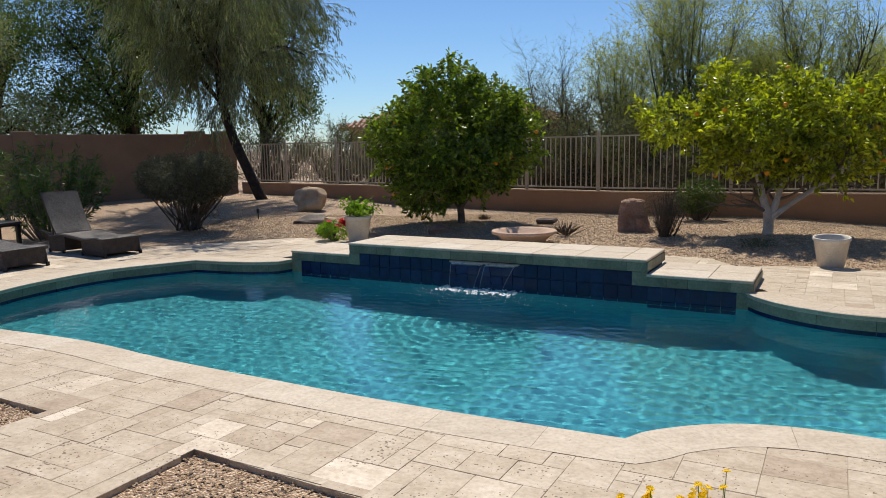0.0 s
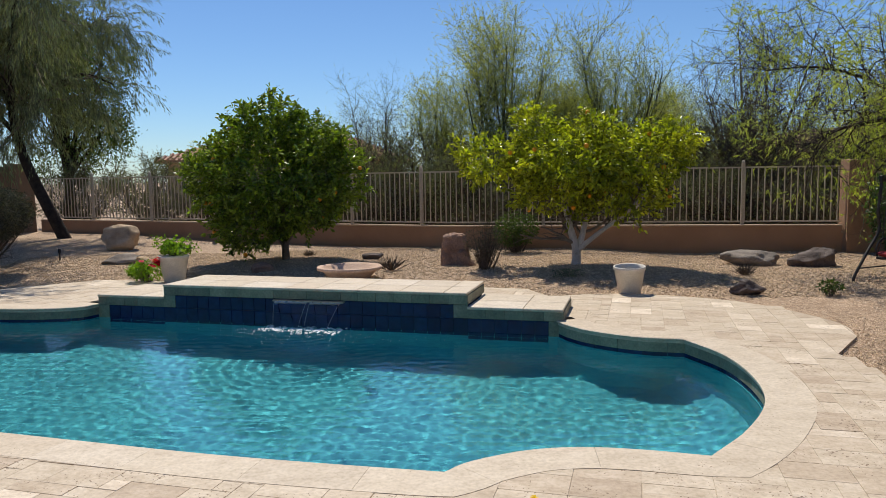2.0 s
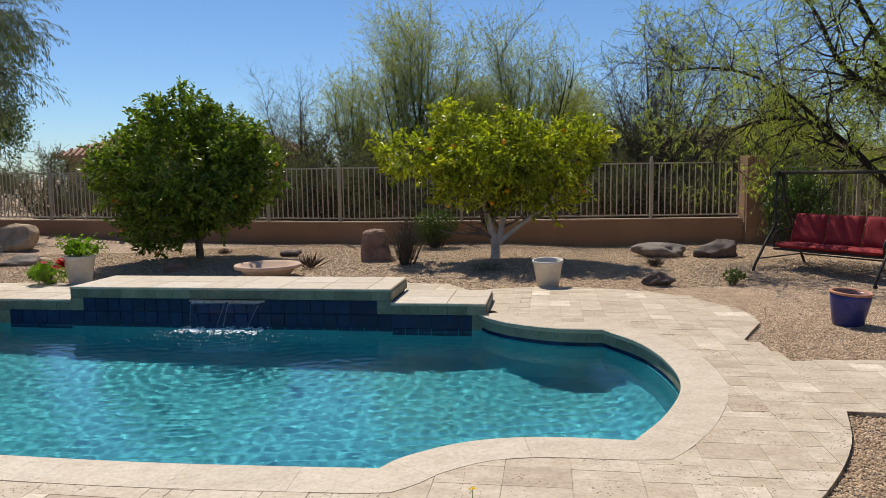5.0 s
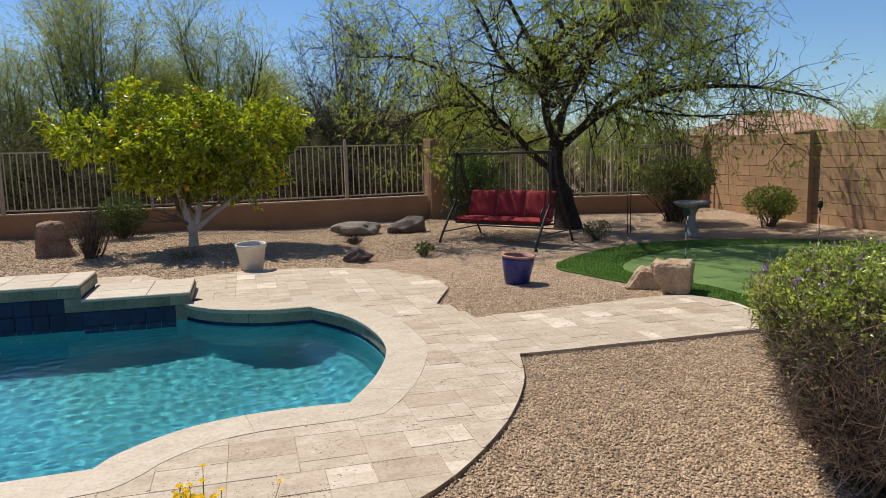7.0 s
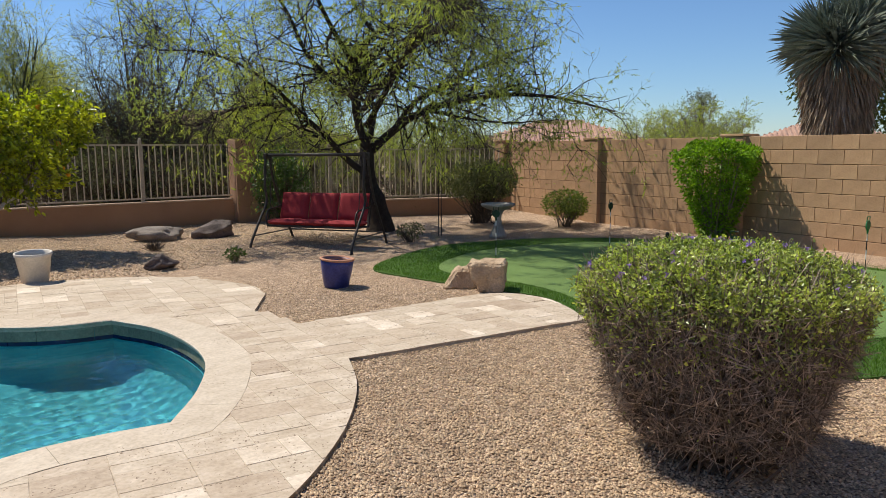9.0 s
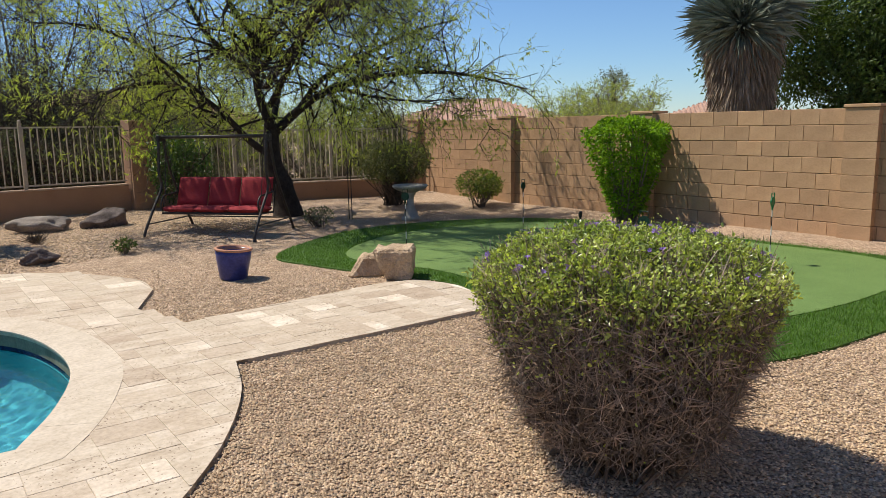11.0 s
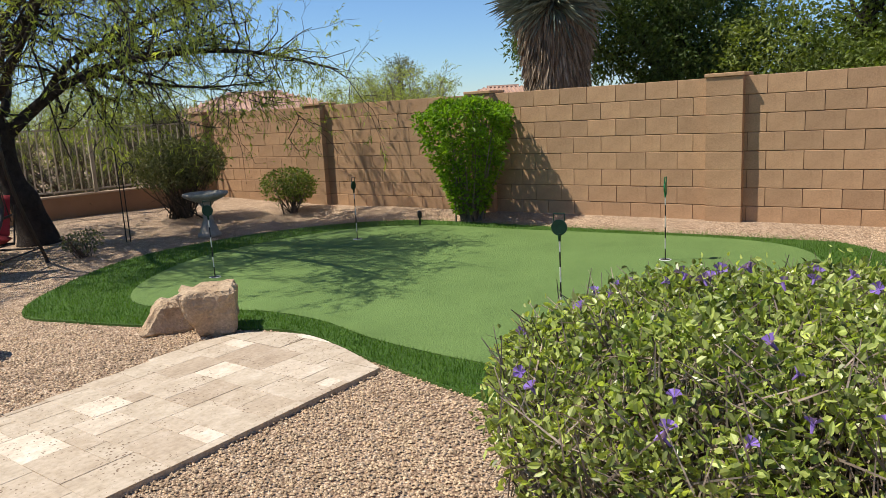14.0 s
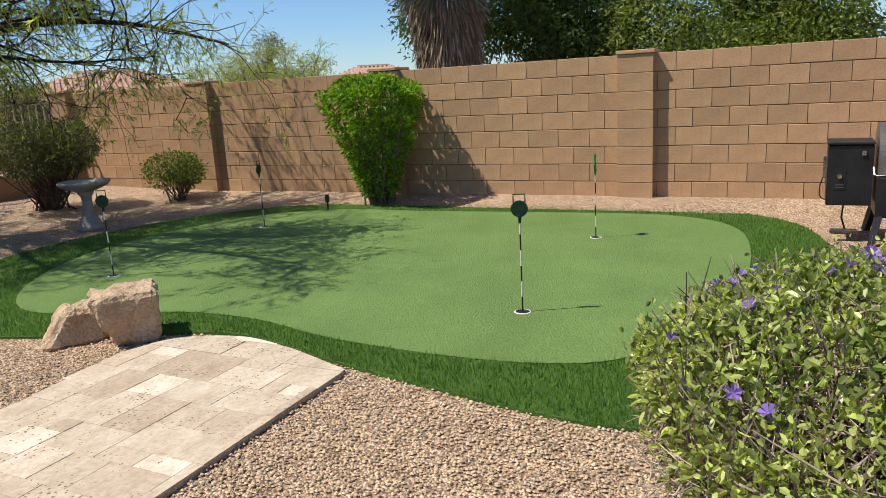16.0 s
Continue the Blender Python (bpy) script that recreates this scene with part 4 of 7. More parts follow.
# mesquite over the garden swing
def build_mesquite():
    rng = np.random.default_rng(11)
    R, D = np.array([0.68, -0.733, 0]), np.array([0.733, 0.68, 0])
    base = np.array([10.12, 8.50, 0.0])
    owner = thing("mesquite_tree", "spreading mesquite tree with dark crooked limbs and sparse green leaves", "tree", pose(*base))

    def limb(pts, r0, r1):
        return smooth_limb([tuple(R * a + D * b + np.array([0, 0, z])) for a, b, z in pts], r0 * 0.68, r1 * 0.62)

    trunk = [limb([(0.06, 0, -0.08), (0.05, 0, 0.12), (0.0, 0, 0.4), (-0.04, 0, 0.6), (-0.12, 0, 0.8), (-0.17, 0, 1.15), (-0.15, 0, 1.6)], 0.31, 0.19)]
    limbs = [
        limb([(-0.1, 0, 1.0), (-0.5, -0.1, 1.3), (-0.85, -0.2, 1.7), (-1.25, -0.3, 2.05), (-1.75, -0.5, 2.25), (-2.4, -0.7, 2.15), (-2.9, -0.8, 1.9)], 0.10, 0.025),
        limb([(-0.12, 0, 1.5), (-0.3, 0.1, 1.95), (-0.36, 0.1, 2.5), (-0.3, 0.2, 3.1), (0.05, 0.3, 3.55), (0.6, 0.4, 3.75), (1.3, 0.5, 4.0)], 0.13, 0.03),
        limb([(-0.34, 0.1, 2.4), (-0.8, 0.1, 2.75), (-1.2, 0.2, 3.2), (-1.5, 0.3, 3.9), (-1.9, 0.4, 4.5)], 0.09, 0.025),
        limb([(-0.1, 0, 1.45), (0.3, -0.05, 1.8), (0.75, -0.1, 2.1), (1.4, -0.2, 2.3), (2.3, -0.4, 2.42), (3.2, -0.6, 2.35), (4.1, -0.9, 2.1)], 0.125, 0.022),
        limb([(0.3, 0, 1.8), (0.75, 0.2, 2.35), (1.5, 0.4, 2.75), (2.4, 0.6, 3.2), (3.3, 0.7, 3.45)], 0.085, 0.02),
        limb([(-0.3, 0.1, 2.9), (-0.7, -0.5, 3.5), (-1.0, -1.2, 4.1), (-1.1, -1.8, 4.6)], 0.08, 0.02),
        limb([(-0.1, 0.0, 1.7), (0.0, 0.8, 2.3), (-0.3, 1.6, 2.8), (-0.7, 2.5, 3.1)], 0.085, 0.02),
        limb([(-0.2, 0.0, 2.2), (0.4, -0.9, 2.9), (1.0, -1.7, 3.4), (1.5, -2.4, 3.7)], 0.08, 0.02),
        limb([(1.0, -0.15, 2.15), (1.5, -0.5, 2.02), (2.2, -0.8, 1.92), (2.9, -1.0, 1.95)], 0.04, 0.012),
        limb([(-0.15, 0.0, 1.9), (0.25, -0.9, 2.6), (0.55, -1.9, 3.1), (0.8, -2.9, 3.35), (1.0, -3.7, 3.3)], 0.085, 0.02),
        limb([(-0.2, 0.0, 2.6), (0.6, -1.0, 3.3), (1.1, -1.9, 3.7), (1.5, -2.7, 3.75)], 0.075, 0.02),
        limb([(-1.2, -0.3, 2.05), (-1.9, -0.8, 2.7), (-2.6, -1.2, 3.0), (-3.3, -1.5, 3.0)], 0.05, 0.015),
        limb([(0.05, 0.3, 3.5), (-0.4, 0.4, 4.2), (-0.6, 0.5, 4.9)], 0.06, 0.018),
        limb([(0.6, 0.4, 3.75), (1.1, 0.2, 4.4), (1.8, 0.0, 4.8)], 0.05, 0.015),
    ]
    one = sprout(rng, limbs, 280, (0.8, 2.1), 0.6, 0.02, 0.26, 0.28, 7, 0.45, 0.007)
    two = sprout(rng, one + limbs, 1800, (0.4, 1.3), 0.6, -0.03, 0.3, 0.2, 5, 0.46, 0.0042)
    three = sprout(rng, two + one, 8600, (0.2, 0.55), 0.6, -0.10, 0.3, 0.1, 3, 0.5, 0.0019)
    pts, ways = ends_of(rng, three, 13)
    keep = rng.random(len(pts)) < 0.16 + 0.55 * (np.sin(pts[:, 0] * 2.1 + 1) * np.sin(pts[:, 1] * 1.7) * np.sin(pts[:, 2] * 2.3 + 0.5) > -0.05)
    pts, ways = pts[keep], ways[keep]
    n = len(pts)
    ways = ways / (np.linalg.norm(ways, axis=1, keepdims=True) + 1e-9) + unit(rng, n) * 0.8 + np.array([[0, 0, -0.35]])
    leaves = leaf_mesh("crown", pts, ways, rng.uniform(0.05, 0.10, n), rng.uniform(0.010, 0.019, n), LEAF_MESQUITE, rng)
    line = trunk[0][0]
    girth = [0.115 + 0.165 * math.exp(-max(0.0, p[2]) / 0.55) + 0.02 * math.exp(-((p[2] - 0.62) / 0.12) ** 2) for p in line]
    part("trunk", Geo().tube([tuple(p) for p in line], girth, 14, cap=False), BARK_DARK, owner, smooth=True)
    for lb in limbs:
        part("limb", wood([lb], 7), BARK_DARK, owner, smooth=True)
    part("branch_mass", wood(one + two, 4), BARK_DARK, owner, smooth=True)
    part("twig_mass", wood(three, 3), BARK_TWIG, owner)
    part("crown", leaves, None, owner, "sparse feathery green leaves")
    return owner


build_mesquite()


def build_scrub_tree(seed, height, width, stems, leaf_material, bark, leaf_count, upright=0.35, fine=3000, base_r=0.07, name="palo_verde_tree",
                     label="palo verde tree with fine grey-green twigs beyond the fence", at=None, leaf=(0.05, 0.12), droop=0.0):
    rng = np.random.default_rng(seed)
    owner = thing(name, label, "tree", at)
    limbs = []
    for k in range(stems):
        a = 6.283 * (k + rng.uniform(-0.3, 0.3)) / stems
        o = rng.uniform(0.25, 1.0) * width * 0.5
        h = height * rng.uniform(0.7, 1.0) * (1.0 - 0.35 * (o / (width * 0.5)) ** 2)
        c, s = math.cos(a), math.sin(a)
        limbs.append(smooth_limb([(0.08 * c, 0.08 * s, -0.1), (0.22 * o * c, 0.22 * o * s, 0.22 * h), (0.55 * o * c + rng.normal() * 0.1, 0.55 * o * s + rng.normal() * 0.1, 0.52 * h),
                                  (0.85 * o * c, 0.85 * o * s, 0.8 * h), (o * c, o * s, h)], base_r * rng.uniform(0.6, 1.0), 0.008))
    one = sprout(rng, limbs, int(fine * 0.03) + 10, (0.2 * height, 0.36 * height), 0.52, upright, 0.18, 0.2, 5, 0.5, 0.008)
    two = sprout(rng, one + limbs, int(fine * 0.2), (0.12 * height, 0.25 * height), 0.55, upright * 0.6, 0.2, 0.15, 4, 0.5, 0.0042)
    three = sprout(rng, two + one, fine, (0.07 * height, 0.16 * height), 0.6, upright * 0.3 + droop, 0.25, 0.1, 3, 0.5, 0.0026)
    for lb in limbs:
        part("stem", wood([lb], 6), bark, owner, smooth=True)
    part("branch_mass", wood(one + two, 3), bark, owner)
    part("twig_mass", wood(three, 3), leaf_material if name == "palo_verde_tree" else bark, owner)
    if leaf_count:
        per = max(1, leaf_count // len(three))
        pts, ways = ends_of(rng, three, per, 0.95)
        n = len(pts)
        ways = ways / (np.linalg.norm(ways, axis=1, keepdims=True) + 1e-9) + unit(rng, n) * 0.6 + np.array([[0, 0, droop]])
        part("crown", leaf_mesh("crown", pts, ways, rng.uniform(*leaf, n), rng.uniform(leaf[0] * 0.2, leaf[1] * 0.16, n), leaf_material, rng), None, owner)
    return owner


# desert trees and scrub beyond the view fence
PALO = build_scrub_tree(21, 5.7, 3.5, 12, LEAF_PALO, BARK_GREEN, 30000, 0.5, 4200, at=pose(5.0, 20.1, -0.1), leaf=(0.06, 0.12))
PALO_B = build_scrub_tree(22, 5.9, 3.4, 10, LEAF_PALO, BARK_GREEN, 20000, 0.45, 3800, at=pose(7.9, 18.9, -0.1, 0, 0, 40), leaf=(0.06, 0.12))
BARE = build_scrub_tree(23, 5.7, 4.6, 9, LEAF_PALO, BARK_BRUSH, 4200, 0.15, 3600, name="bare_desert_tree", label="half-bare desert tree with grey crooked twigs beyond the fence", at=pose(11.3, 17.5, -0.1))
SHRUB = build_scrub_tree(24, 2.1, 3.2, 12, LEAF_SAGE, BARK_BRUSH, 12000, 0.2, 2600, base_r=0.03, name="desert_shrub", label="tangled grey-green desert shrub beyond the fence", at=pose(3.4, 16.9, -0.1))
DRY = build_scrub_tree(25, 1.7, 3.4, 16, LEAF_SAGE, BARK_BRUSH, 1500, 0.0, 3600, base_r=0.04, name="dry_brush", label="dry tangled grey brush beyond the fence", at=pose(10.6, 14.2, -0.1))
YELLOW = build_scrub_tree(26, 2.7, 3.8, 11, LEAF_MESQUITE, BARK_GREY, 14000, 0.25, 2400, base_r=0.04, name="creosote_shrub", label="yellow-green creosote shrub beyond the fence", at=pose(16.6, 15.0, -0.1))
for thing_, x, y, turn, s in (
        (PALO, 3.5, 20.9, 80, 0.72), (PALO_B, 6.6, 21.8, 190, 0.72), (PALO_B, 10.0, 19.8, 310, 0.68), (PALO, 6.4, 18.9, 200, 0.62), (SHRUB, 2.6, 18.8, 75, 1.3), (SHRUB, 7.4, 17.4, 15, 1.3), (SHRUB, 10.0, 17.2, 230, 1.3),
        (SHRUB, 12.6, 14.9, 130, 1.15), (SHRUB, -1.0, 22.5, 300, 1.4), (DRY, 9.4, 14.6, 330, 1.05), (DRY, 4.0, 16.0, 190, 1.0), (PALO, 7.6, 20.9, 130, 0.66), (BARE, 1.7, 21.3, 250, 0.72), (PALO, 11.0, 22.0, 70, 0.7),
        (PALO_B, 0.2, 24.0, 20, 0.6), (BARE, 15.4, 18.6, 110, 0.95), (BARE, 10.0, 15.9, 215, 0.68), (PALO, 18.0, 21.0, 300, 0.72),
        (SHRUB, -5.0, 22.6, 40, 1.1), (SHRUB, -1.6, 20.2, 120, 1.15), (SHRUB, 0.9, 18.0, 200, 1.05), (SHRUB, 6.4, 15.9, 300, 0.95), (SHRUB, 8.6, 15.0, 10, 0.9), (DRY, 5.4, 16.4, 60, 1.1), (DRY, 7.8, 15.2, 140, 1.0),
        (DRY, 12.6, 12.4, 200, 1.0), (DRY, 13.9, 11.0, 20, 0.95), (SHRUB, 11.6, 15.6, 80, 1.0), (YELLOW, 13.9, 14.6, 90, 0.95), (YELLOW, 19.0, 13.4, 170, 1.05), (YELLOW, 16.4, 11.8, 240, 0.85), (SHRUB, 15.3, 9.6, 140, 0.9),
        (YELLOW, -3.4, 26.0, 10, 1.0), (SHRUB, -7.6, 24.0, 220, 1.0), (DRY, 2.2, 17.4, 270, 1.05), (DRY, -3.2, 21.0, 320, 1.0), (SHRUB, 4.6, 18.0, 20, 1.2), (PALO_B, 21.0, 17.0, 160, 0.55), (YELLOW, 30.0, 9.5, 60, 1.15), (YELLOW, 34.0, 13.0, 160, 1.2),
        (YELLOW, 33.5, 9.2, 260, 1.3), (YELLOW, 36.5, 11.5, 300, 1.2), (DRY, 6.6, 14.6, 100, 0.8), (DRY, 11.2, 13.2, 250, 0.9), (DRY, -0.6, 19.4, 40, 1.1), (DRY, 0.6, 17.0, 150, 0.9), (YELLOW, 12.4, 16.6, 30, 1.1), (YELLOW, 15.0, 16.6, 200, 1.15)):
    c = copy_thing(thing_, pose(x, y, -0.1, 0, 0, turn) @ Matrix.Scale(s, 4))
    c.scale = (s, s, s)


def leafy_blob(rng, blobs, count, shell=0.75):
    """Points through the outer part of several ellipsoids, and ways out of them; blobs are (centre, radii)."""
    vol = np.array([b[1][0] * b[1][1] * b[1][2] for b in blobs]) ** 0.75
    pick = rng.choice(len(blobs), count, p=vol / vol.sum())
    d = unit(rng, count)
    r = shell + (1 - shell) * rng.random(count) ** 0.5
    r = np.where(rng.random(count) < 0.25, rng.uniform(0.3, 1.0, count), r)
    c = np.array([b[0] for b in blobs])[pick]
    s = np.array([b[1] for b in blobs])[pick]
    wob = 1 + 0.16 * np.sin(d[:, 0] * 7 + pick) * np.sin(d[:, 1] * 6 + 2 * pick) * np.sin(d[:, 2] * 8)
    return c + d * s * (r * wob)[:, None], d


def clumped(rng, pts, ways, per, spread):
    """Turns each point into a sprig of several leaves."""
    n = len(pts)
    p = np.repeat(pts, per, 0) + rng.normal(size=(n * per, 3)) * spread
    w = np.repeat(ways, per, 0) * 0.7 + unit(rng, n * per)
    return p, w


def build_citrus(name, label, at, blobs, stems, bark, leaf_material, sprigs, fruit, seed):
    rng = np.random.default_rng(seed)
    owner = thing(name, label, "tree", at)
    limbs = [smooth_limb(s, r0, r1) for s, r0, r1 in stems]
    one = sprout(rng, limbs, 46, (0.5, 1.1), 0.6, 0.25, 0.2, 0.4, 5, 0.5, 0.008)
    two = sprout(rng, one, 260, (0.25, 0.6), 0.6, 0.2, 0.25, 0.2, 4, 0.5, 0.004)
    for lb in limbs:
        part("trunk", wood([lb], 9), bark, owner, smooth=True)
    part("branch_mass", wood(one + two, 4), BARK_GREY, owner)
    # leafy shoots that stand out of the crown, with dark hollows between them
    vol = np.array([r[0] * r[1] * r[2] for _, r in blobs]) ** 0.7
    pick = rng.choice(len(blobs), sprigs, p=vol / vol.sum())
    d = unit(rng, sprigs)
    c, r = np.array([q[0] for q in blobs])[pick], np.array([q[1] for q in blobs])[pick]
    root = c + d * r * rng.uniform(0.62, 0.93, sprigs)[:, None]
    hollow = np.sin(root[:, 0] * 5.3 + 1) * np.sin(root[:, 1] * 4.9 + 2) + np.sin(root[:, 2] * 6.1 + 2 * root[:, 0]) * 0.6
    keep = hollow > -0.62
    root, d = root[keep], d[keep]
    n = len(root)
    way = d * 0.8 + unit(rng, n) * 0.45 + np.array([[0, 0, 0.55]])
    way /= np.linalg.norm(way, axis=1, keepdims=True)
    long = rng.uniform(0.14, 0.30, n) + np.where(rng.random(n) < 0.10, rng.uniform(0.05, 0.16, n), 0)
    part("twig_mass", twig_mesh("twigs", root - way * 0.08, root + way * long[:, None], np.full(n, 0.004), BARK_GREEN), None, owner)
    per = 15
    t = np.tile((np.arange(per) + 0.4) / per, n)[:, None]
    p = np.repeat(root, per, 0) + np.repeat(way * long[:, None], per, 0) * t + rng.normal(size=(n * per, 3)) * 0.012
    w = np.repeat(way, per, 0) * 0.55 + unit(rng, n * per) * 0.8
    deep, deep_ways = leafy_blob(rng, blobs, sprigs * 3, 0.72)
    deep = np.array([q[0] for q in blobs]).mean(0) + (deep - np.array([q[0] for q in blobs]).mean(0)) * 0.93
    p, w = np.vstack([p, deep]), np.vstack([w, deep_ways + unit(rng, len(deep))])
    n = len(p)
    part("crown", leaf_mesh("crown", p, w, rng.uniform(0.06, 0.115, n), rng.uniform(0.03, 0.052, n), leaf_material, rng, 0.12, True), None, owner)
    fpts, fd = leafy_blob(rng, blobs, fruit, 0.97)
    ring = [(0.004, -0.036), (0.02, -0.031), (0.034, -0.014), (0.037, 0.003), (0.031, 0.021), (0.017, 0.034), (0.004, 0.037)]
    ball = Geo().lathe(ring, 10).mesh("fruit", FRUIT, True)
    for q in fpts:
        part("fruit", ball, None, owner, "ripe orange fruit" if q is fpts[0] else "", at=pose(*q))
    return owner


build_citrus("orange_tree", "dense round orange tree with dark green leaves in the gravel bed", pose(-0.50, 12.75, 0.08) @ Matrix.Diagonal((1, 1, 0.93, 1)), [
    ((-0.15, 0, 1.55), (1.30, 1.25, 1.10)), ((-0.25, -0.1, 2.45), (0.62, 0.7, 0.62)), ((0.55, 0, 2.25), (0.55, 0.6, 0.62)), ((-1.15, 0, 1.5), (0.52, 0.6, 0.55)), ((0.85, 0.1, 1.55), (0.62, 0.7, 0.7)), ((-0.55, -0.2, 0.75), (0.62, 0.8, 0.55)), ((0.3, -0.4, 1.1), (0.8, 0.8, 0.6))],
    [([(0.02, 0, -0.1), (0.0, 0, 0.35), (-0.1, 0, 0.9), (-0.2, 0, 1.8)], 0.075, 0.03), ([(0.0, 0, 0.3), (0.3, 0.1, 0.8), (0.6, 0.1, 1.6)], 0.05, 0.02), ([(0.0, 0, 0.3), (-0.4, -0.1, 0.9), (-0.9, -0.1, 1.5)], 0.05, 0.02)],
    BARK_GREY, LEAF_ORANGE, 1900, 26, 31)
build_citrus("lemon_tree", "wide lemon tree with yellow-green leaves and a whitewashed trunk", pose(4.22, 10.98, 0.04), [
    ((-0.1, -0.1, 1.55), (1.0, 0.95, 0.55)), ((-0.6, 0.2, 1.95), (0.5, 0.5, 0.52)), ((-1.3, 0.5, 1.72), (0.55, 0.5, 0.36)), ((0.95, -0.4, 1.62), (0.72, 0.7, 0.5)), ((0.25, -0.2, 1.95), (0.4, 0.45, 0.45)), ((1.35, -0.55, 1.85), (0.35, 0.4, 0.35)), ((-0.35, 0.0, 1.2), (0.7, 0.7, 0.42)), ((0.7, -0.4, 1.15), (0.7, 0.6, 0.38)), ((-0.55, 0.25, 2.3), (0.2, 0.2, 0.2)), ((0.3, -0.15, 2.25), (0.13, 0.13, 0.2))],
    [([(0.0, 0, -0.1), (0.02, 0, 0.25), (-0.08, 0, 0.6), (-0.25, 0, 1.3)], 0.085, 0.04), ([(0.02, 0, 0.2), (0.14, 0.0, 0.6), (0.3, 0, 1.3)], 0.06, 0.03), ([(0.02, 0, 0.25), (0.35, -0.15, 0.55), (0.75, -0.35, 0.9), (1.1, -0.45, 1.4)], 0.045, 0.02)],
    BARK_WHITE, LEAF_LEMON, 1150, 20, 32)


def build_shrub(name, label, at, size, leaf_material, count, leaf, seed, stems=26, stem_material=TWIG, shell=0.7, open_base=0.35, category="shrub", group=""):
    """A bush: stems from the base into an ellipsoid of leaves."""
    rng = np.random.default_rng(seed)
    w, d, h = size
    owner = thing(name, label, category, at, group)
    centre = (0, 0, h * (0.5 + open_base * 0.35))
    blobs = [(centre, (w / 2, d / 2, h * (0.5 - open_base * 0.3)))]
    for k in range(4):
        a = rng.uniform(0, 6.28)
        blobs.append(((math.cos(a) * w * 0.25, math.sin(a) * d * 0.25, centre[2] + rng.uniform(-0.1, 0.12) * h), (w * 0.28, d * 0.28, h * 0.3)))
    pts, ways = leafy_blob(rng, blobs, count, shell)
    pts[:, 2] = np.maximum(pts[:, 2], 0.03)
    lines = []
    for k in range(stems):
        tip = np.array(pts[rng.integers(len(pts))])
        root = np.array([rng.normal() * w * 0.07, rng.normal() * d * 0.07, -0.04])
        mid = root * 0.4 + tip * 0.6 + np.array([0, 0, -0.05 * h])
        lines.append(smooth_limb([tuple(root), tuple(mid), tuple(tip)], 0.013 * h ** 0.5, 0.003))
    side = sprout(rng, lines, stems * 9, (0.12 * h, 0.3 * h), 0.6, 0.1, 0.25, 0.25, 3, 0.5, 0.002)
    part("stem_mass", wood(lines, 5), stem_material, owner)
    part("twig_mass", wood(side, 3), stem_material, owner)
    n = len(pts)
    w2 = ways * 0.6 + unit(rng, n) * 0.9
    part("foliage", leaf_mesh("leaves", pts, w2, rng.uniform(leaf[0] * 0.7, leaf[0] * 1.25, n), rng.uniform(leaf[1] * 0.7, leaf[1] * 1.25, n), leaf_material, rng), None, owner)
    return owner


build_shrub("sage_bush", "rounded grey-green bush on bare stems by the stucco wall", pose(-5.45, 12.5, 0.06), (1.75, 1.7, 1.3), LEAF_GREY, 26000, (0.045, 0.02), 41, 50, open_base=0.5)
build_shrub("small_grey_bush", "small twiggy grey-brown bush beside a boulder", pose(2.68, 10.8, 0.03), (0.66, 0.6, 0.74), LEAF_GREY, 1500, (0.03, 0.012), 42, 60)
build_shrub("dark_shrub", "dark green shrub against the low wall", pose(3.75, 13.1, 0.0), (0.85, 0.6, 0.8), LEAF_DARK, 2200, (0.06, 0.025), 43)
build_shrub("vine_shrub", "dark green shrub climbing beside the fence pillar", pose(10.1, 11.0, 0.0), (1.3, 0.9, 1.55), LEAF_OLEANDER, 4600, (0.07, 0.035), 44, open_base=0.1)
build_shrub("corner_shrub", "twiggy olive-green shrub in the wall corner", pose(12.35, 7.75, 0.0), (1.55, 1.45, 1.2), LEAF_OLIVE, 9500, (0.05, 0.024), 45, 60, stem_material=BARK_BRUSH, open_base=0.55)
build_shrub("round_shrub", "small round green shrub with white specks by the block wall", pose(12.75, 6.05, 0.0), (0.92, 0.85, 0.70), LEAF_TREE, 2600, (0.05, 0.026), 46)
build_shrub("low_plant", "small dark gravel-bed plant", pose(6.42, 7.81, -0.02), (0.26, 0.26, 0.2), LEAF_DARK, 260, (0.05, 0.02), 47, 14)
build_shrub("red_flower_clump", "low green clump with red flowers beside a pot", pose(-2.4, 11.05, 0.02), (0.55, 0.5, 0.3), LEAF_BRIGHT, 1300, (0.05, 0.02), 48, 14, open_base=0.0)
build_shrub("low_plant", "small green seedling in the gravel", pose(9.35, 7.1, 0.0), (0.5, 0.4, 0.3), LEAF_SAGE, 400, (0.05, 0.02), 49, 16)
build_shrub("low_plant", "sprawling small grey plant in the gravel", pose(3.7, 9.75, 0.0), (0.5, 0.3, 0.16), LEAF_SAGE, 300, (0.04, 0.015), 50, 12)


